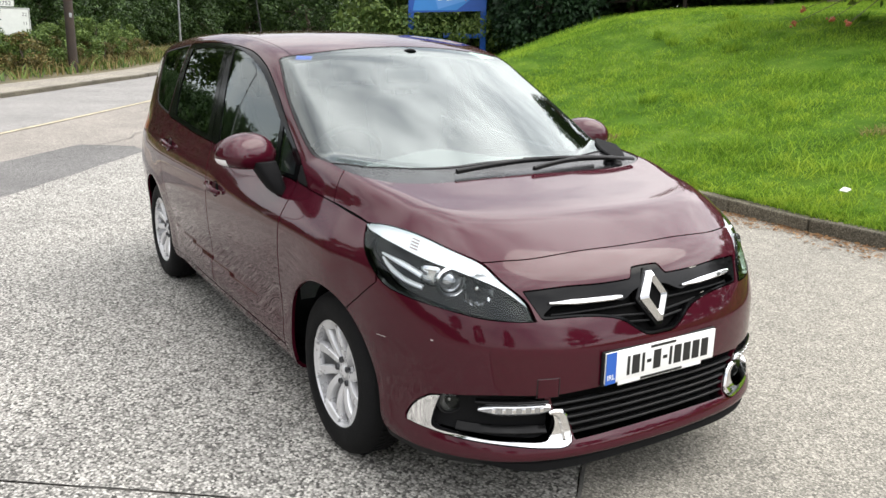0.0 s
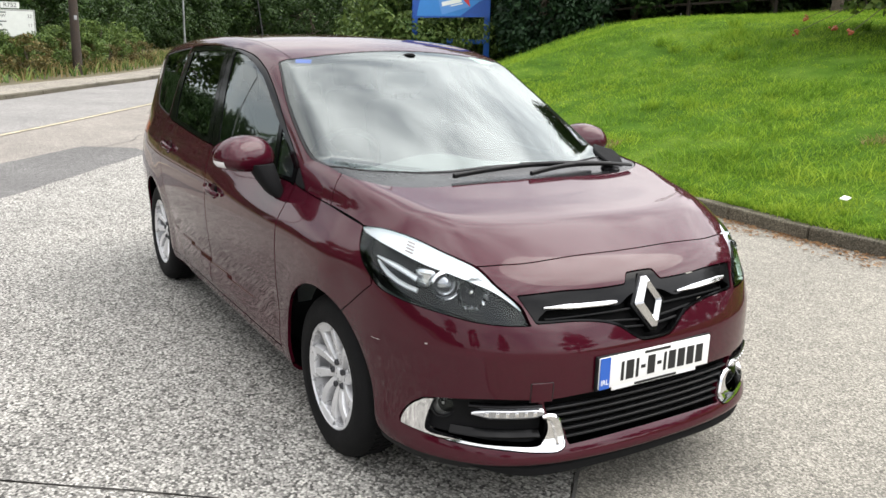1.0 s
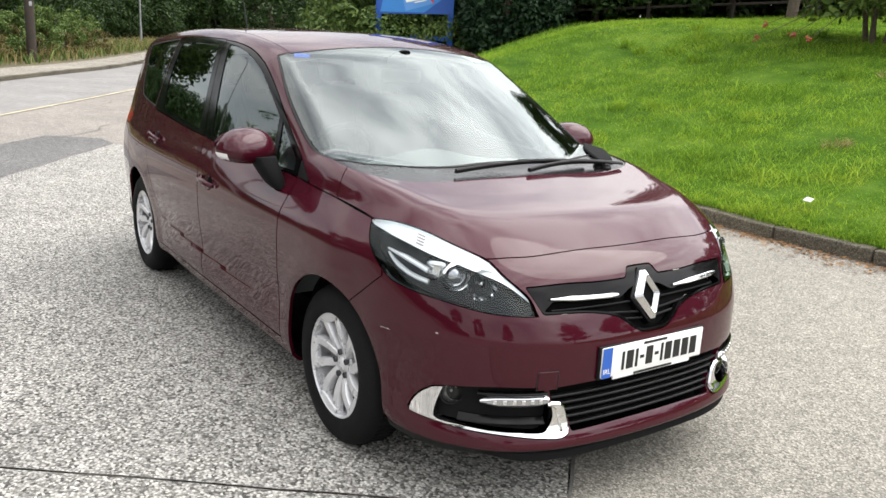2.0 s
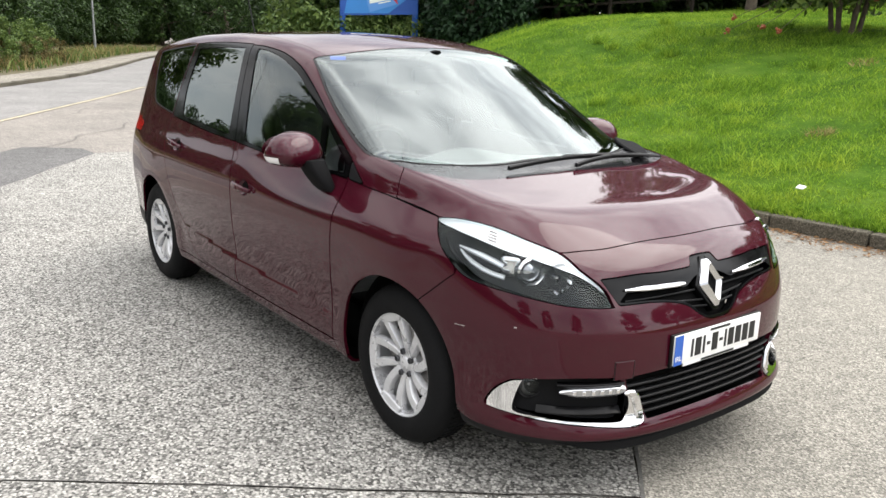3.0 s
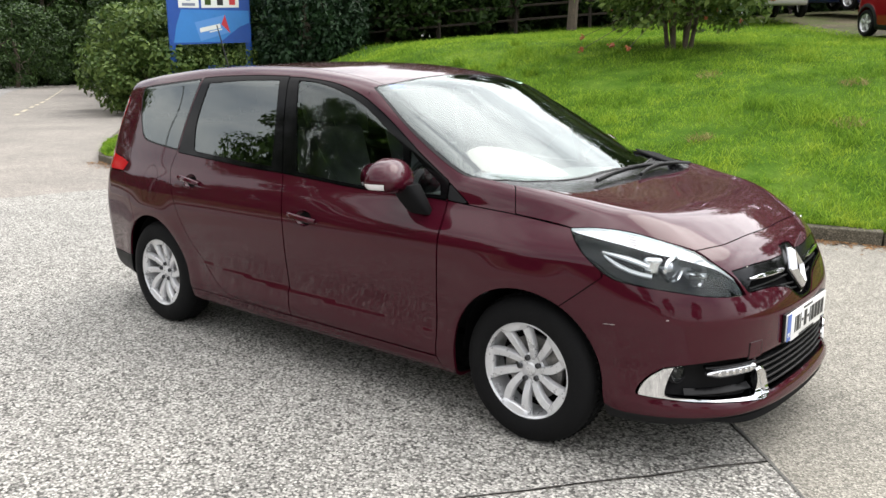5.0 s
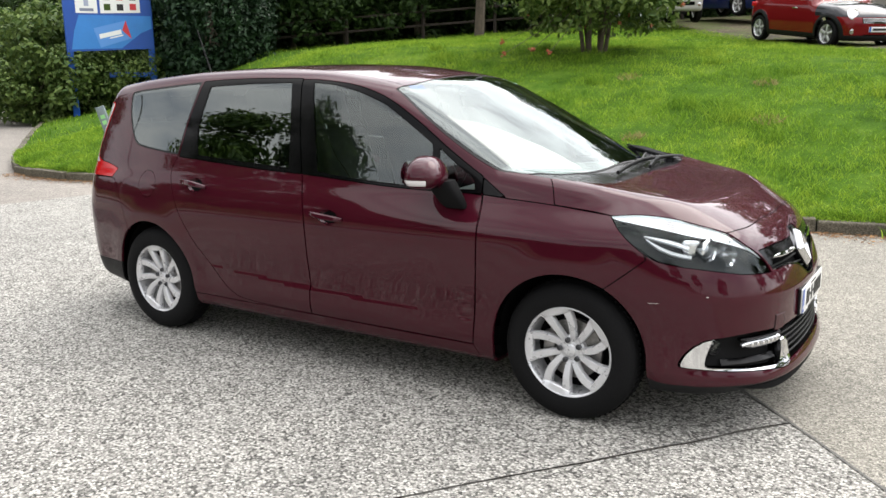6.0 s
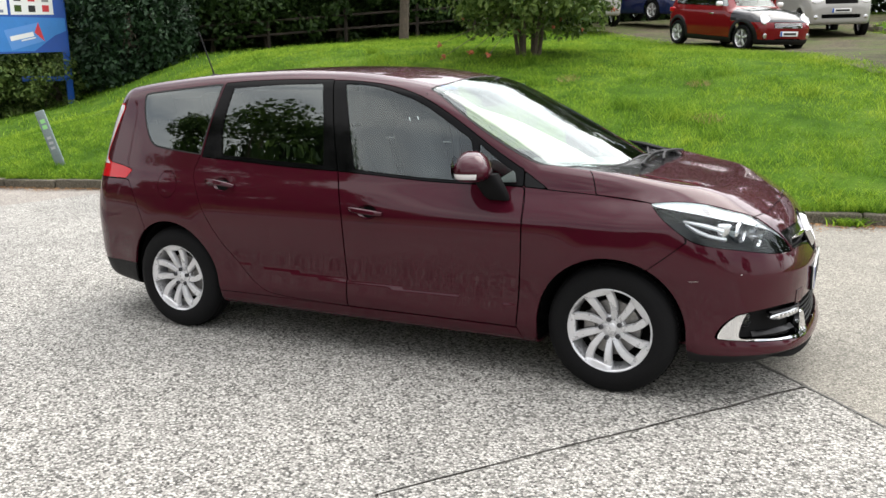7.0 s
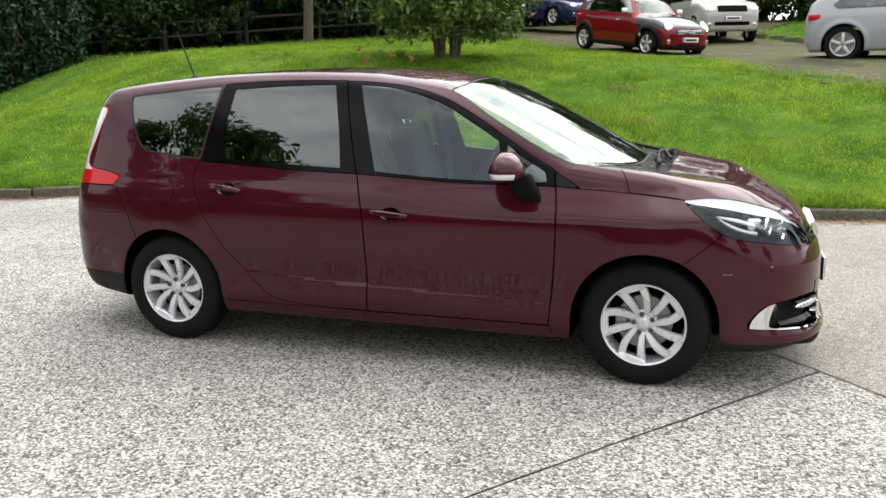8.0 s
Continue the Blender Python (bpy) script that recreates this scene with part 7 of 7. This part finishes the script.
def parked(name, label, c, paint, at, turn, tilt=0.0, bonnet_mat=None, roof_mat=None, cladding=None, glass=GLASS_DARK):
    """A parked car. Its front axle's middle, on the ground, is the origin."""
    ob = thing(name, label, "car", group="cars on the car park")
    ob.matrix_basis = pose(*at, 0, tilt, turn)
    FORM[0] = form(c)
    v, tri = body_grid(90, 70, 40, c["tail"] + .55, c["nose"] - .5, c["cowl"] * .62)
    up = (np.cross(v[tri[:, 1]] - v[tri[:, 0]], v[tri[:, 2]] - v[tri[:, 0]]) * body_normal(v[tri].mean(1))).sum(1)
    if (up < 0).sum() > (up > 0).sum():
        tri = tri[:, ::-1]
    sk = Skin(v, tri)
    n, t, w, h, hc, hn, fl = c["nose"], c["tail"], c["half"], c["high"], c["cowl"], c["snout"], c["clear"]
    cx, rx, bx, r = c["screen"], c["roof"], c["back"], c["wheel"]

    def pair_of(nm, got, mat, deep=.012, parent=ob, label_=""):
        made = flanged(got, deep)
        return [surface(nm, q, mat, parent, label_) for q in (mirrored(*made), made)]

    rim_parts = []
    for ax in (0, -c["base"]):
        g_arch = lambda v_, ax=ax: np.maximum(np.hypot(v_[:, 0] - ax, np.maximum(v_[:, 2] - r, 0)) - r - .05, .45 - v_[:, 1])
        sk.take(g_arch, 0)
        if cladding:
            rim_parts.append(sk.take(lambda v_, g_=g_arch: g_(v_) - .085, .0))
    # windscreen, side windows with their pillars
    scr = sk.take(lambda v_: np.maximum(np.maximum(hc + .03 - v_[:, 2], v_[:, 2] - h + .075), np.maximum(rx - .16 - v_[:, 0], v_[:, 1] - w + .24 + .28 * (v_[:, 2] - hc))), .002)
    sill_z = hc + .02
    lo_x, top_z = bx + .1, h - .10
    pane = [(cx - .28, sill_z), (rx - .02, top_z), (bx + .5, top_z), (lo_x + .05, sill_z + .08), (lo_x + .15, sill_z)]
    if c.get("deck", 0) > hc + .15:
        pane = [(cx - .28, sill_z), (rx - .02, top_z), (t + .35, top_z - .02), (t + .3, sill_z + .1), (t + .4, sill_z)]
    post_x = c.get("post", (cx + bx) / 2)
    line = outline(*pane, n=5, sharp=(0, 1, 2, 3, 4))
    win = sk.take(region(SIDE, line, lambda v_: .35 - v_[:, 1]), .002)
    wv_, win_a, win_b = split(*win, lambda v_: post_x + .03 - v_[:, 0])
    wv_, win_c, win_d = split(wv_, win_b, lambda v_: v_[:, 0] - post_x + .03)
    wv2, win_c = compact(wv_, win_c)
    surface("windscreen", both(flanged(scr, 0, lift=-.003)), GLASS_LAMP, ob)
    pair_of("side_window", compact(wv_, win_a), glass, 0)
    pair_of("side_window", (wv2, win_c), glass, 0)
    pair_of("pillar", compact(wv_, win_d), BLACK_GLOSS, .01)
    if cladding:
        for q in rim_parts:
            pair_of("arch_trim", q, cladding, .01)
        sk_low = sk.take(lambda v_: v_[:, 2] - fl - .12, .002)
        surface("lower_trim", both(flanged(sk_low, .01)), cladding, ob)
    if bonnet_mat:
        hood_ = sk.take(lambda v_: np.maximum(cx - .05 - v_[:, 0], hn - .13 - v_[:, 2]))
        surface("bonnet", both(flanged(hood_, .01)), bonnet_mat, ob)
    if roof_mat:
        rf = sk.take(lambda v_: np.maximum(h - .105 - v_[:, 2], v_[:, 0] - rx))
        surface("roof", both(flanged(rf, .01)), roof_mat, ob)
    if c.get("grille"):
        z0, z1, gy = c["grille"]
        gr = sk.take(lambda v_: np.maximum(np.maximum(z0 - v_[:, 2], v_[:, 2] - z1), np.maximum(v_[:, 1] - gy, n - .45 - v_[:, 0])), .004)
        gv_, gt_ = gr
        gn_ = body_normal(gv_)
        grille = surface("grille", both((gv_ - gn_ * .02, gt_, gn_)), DARK, ob)
        for k in range(c.get("bars", 4)):
            z = z0 + (z1 - z0) * (k + .5) / c.get("bars", 4)
            pts = [on_nose(y, z, -.008) for y in np.linspace(-gy * .97, gy * .97, 14)]
            part("grille_bar", ribbon(pts, (z1 - z0) / c.get("bars", 4) * .4, .014), c.get("bar_mat", CHROME), grille)
    if c.get("mouth"):
        z0, z1, gy = c["mouth"]
        gr = sk.take(lambda v_: np.maximum(np.maximum(z0 - v_[:, 2], v_[:, 2] - z1), np.maximum(v_[:, 1] - gy, n - .45 - v_[:, 0])), .003)
        gn_ = body_normal(gr[0])
        surface("air_intake", both((gr[0] - gn_ * .03, gr[1], gn_)), DARK, ob)
    surface("body", both(flanged((sk.v, sk.tri), .012)), paint, ob)
    # lamps
    for s in (-1, 1):
        ly, lz, lr, flat_ = c["lamp"]
        p, nn_ = on_nose(ly, lz, .0)
        p, nn_ = Vector((p.x, s * p.y, p.z)), Vector((nn_.x, s * nn_.y, nn_.z))
        m = Matrix.Translation(p) @ ((nn_ + Vector((.8, 0, 0))).normalized()).to_track_quat("Z", "Y").to_matrix().to_4x4() @ Matrix.Diagonal((flat_, 1, 1, 1))
        bm = bmesh.new()
        lathe(bm, [(lr, -.03), (lr * 1.08, .012), (lr * .98, .02), (lr * .9, .012)], 28, m)
        lamp_ = part("headlamp", bm, CHROME, ob)
        bm = bmesh.new()
        lathe(bm, [(lr * .93, .008), (lr * .7, .02), (lr * .3, .03), (.001, .032)], 28, m)
        part("lens", bm, CLEAR_LENS, lamp_)
        p, nn_ = on_nose(c["half"] * .72, fl + .2, .0)
        m = Matrix.Translation((p.x, s * p.y, p.z)) @ Matrix.Rotation(radians(90), 4, "Y")
        bm = bmesh.new()
        lathe(bm, [(.055, -.02), (.058, .008), (.045, .012), (.001, .01)], 20, m)
        part("fog_lamp", bm, CHROME, ob)
        bm = bmesh.new()
        box(bm, (cx - .42, s * (w + .06), hc + .07), (.09, .17, .11), .04, seg=3)
        part("door_mirror", bm, c.get("mirror_mat", paint), ob)
        bm = bmesh.new()
        q, qn = outward(np.array([[post_x + .28, 0, hc * .84]]), np.array([[0, 1.0, 0]]), 1.2)[0], None
        box(bm, (q[0], s * (q[1] + .012), q[2]), (.17, .025, .025), .008)
        part("door_handle", bm, c.get("handle_mat", paint), ob)
        q = outward(np.array([[t + .28, 0, c["tail_z"]]]), np.array([[0, 1.0, 0]]), 1.2)[0]
        bm = bmesh.new()
        box(bm, (q[0] - .03, s * (q[1] - .035), q[2]), (.24, .10, .12), .03, seg=3)
        part("tail_lamp", bm, RED_LENS, ob)
        for ax in (0, -c["base"]):
            plain_wheel(ob, (ax, s * (w - .10), r), r, c.get("spokes", 5), ALLOY, s)
    p, _ = on_nose(0, c["plate_z"], .008)
    pl = part("number_plate", box(bmesh.new(), p, (.012, .5, .11), .003), PLATE_WHITE, ob)
    part("bar", box(bmesh.new(), p + Vector((.007, .02, 0)), (.004, .36, .05), .001), INK, pl)
    part("blue_band", box(bmesh.new(), p + Vector((.007, -.225, 0)), (.004, .045, .108), .001), PLATE_BLUE, pl)
    for s in (-1, 1):
        bm = bmesh.new()
        box(bm, (cx - .95, s * .36, hc - .05), (.16, .46, .55), .05)
        box(bm, (cx - .97, s * .36, hc + .32), (.09, .25, .18), .03)
        part("seat", bm, FABRIC, ob)
    bm = bmesh.new()
    box(bm, ((n + t) / 2, 0, fl + .12), (n - t - .6, w * 1.1, .2), .03)
    box(bm, (cx - .3, 0, hc - .12), (.5, w * 1.5, .12), .04)
    part("inner_floor", bm, DARK, ob)
    FORM[0] = shape
    return ob


RED_PAINT = car_paint("red_paint", (.15, .005, .007), .1)
BLACK_PAINT = car_paint("black_paint", (.02, .02, .023), .2)
SILVER_PAINT = car_paint("silver_paint", (.31, .32, .34), .12)
WHITE_PAINT = car_paint("pale_silver_paint", (.38, .37, .345), .1)
NAVY_PAINT = car_paint("navy_paint", (.008, .014, .06), .2)

HATCH = dict(nose=.62, tail=-3.06, half=.84, high=1.41, cowl=.97, snout=.80, clear=.17, screen=-.38, roof=-1.02, back=-2.95, deck=1.18, base=2.467, wheel=.30, post=-1.42, soft=.16, bow=.3,
             grille=(.54, .655, .40), bars=4, mouth=(.24, .31, .36), lamp=(.565, .725, .13, .95), plate_z=.42, tail_z=.85, mirror_mat=PLATE_WHITE, handle_mat=CHROME, rake=.25)
parked("hatchback", "red hatchback with black bonnet and round headlamps", HATCH, RED_PAINT, (-1.03, 16.83, 1.97), -43.3, 6.0, BLACK_PAINT, BLACK_PAINT, BLACK, GLASS_DARK)
JEEP = dict(nose=.80, tail=-3.5, half=.89, high=1.86, cowl=1.22, snout=1.10, clear=.33, screen=-.35, roof=-.95, back=-3.2, deck=1.6, base=2.675, wheel=.38, post=-1.4, soft=.1, bow=.16,
            grille=(.88, 1.06, .42), bars=7, mouth=(.5, .6, .5), lamp=(.62, .97, .09, 1.5), plate_z=.70, tail_z=1.05, bar_mat=BLACK)
parked("off_roader", "pale silver off-road car with black grille", JEEP, WHITE_PAINT, (.14, 21.9, 2.42), -72, 3.0)
parked("off_roader", "pale off-road car half hidden behind the berry tree", JEEP, WHITE_PAINT, (-6.9, 22.0, 2.95), -55, 3.0)
SALOON = dict(nose=.90, tail=-3.5, half=.90, high=1.44, cowl=.98, snout=.80, clear=.2, screen=-.45, roof=-1.25, back=-3.1, deck=1.06, base=2.71, wheel=.335, post=-1.6, soft=.14, bow=.28,
              grille=(.58, .68, .38), bars=3, mouth=(.28, .38, .5), lamp=(.62, .70, .085, 1.7), plate_z=.5, tail_z=.86, handle_mat=CHROME)
parked("saloon_car", "silver saloon car on the mossy car park", SALOON, SILVER_PAINT, (5.25, 13.36, 1.72), -14, 0)
parked("saloon_car", "dark navy saloon car behind the red hatchback", SALOON, NAVY_PAINT, (-5.0, 25.2, 3.22), -36, 4.0)

# low concrete edging at the back of the car park
lot_edge = thing("edging", "mossy broken concrete edging behind the gravel", "kerb", (0, 0, 0))
for k, (x, y) in enumerate(poly_curve([(.9, 24.0), (1.7, 22.4), (2.6, 20.7), (4.6, 19.7), (7.4, 19.3)], .85)):
    a_ = math.degrees(math.atan2(-1.7, .8)) if x < 2.6 else -22
    bm = box(bmesh.new(), (0, 0, .02), (.8, .13, .22), .02, pose(x, y, float(land(x, y)[0]) + .02, 0, 2, a_))
    part("edging_stone", bm, KERBSTONE, lot_edge)
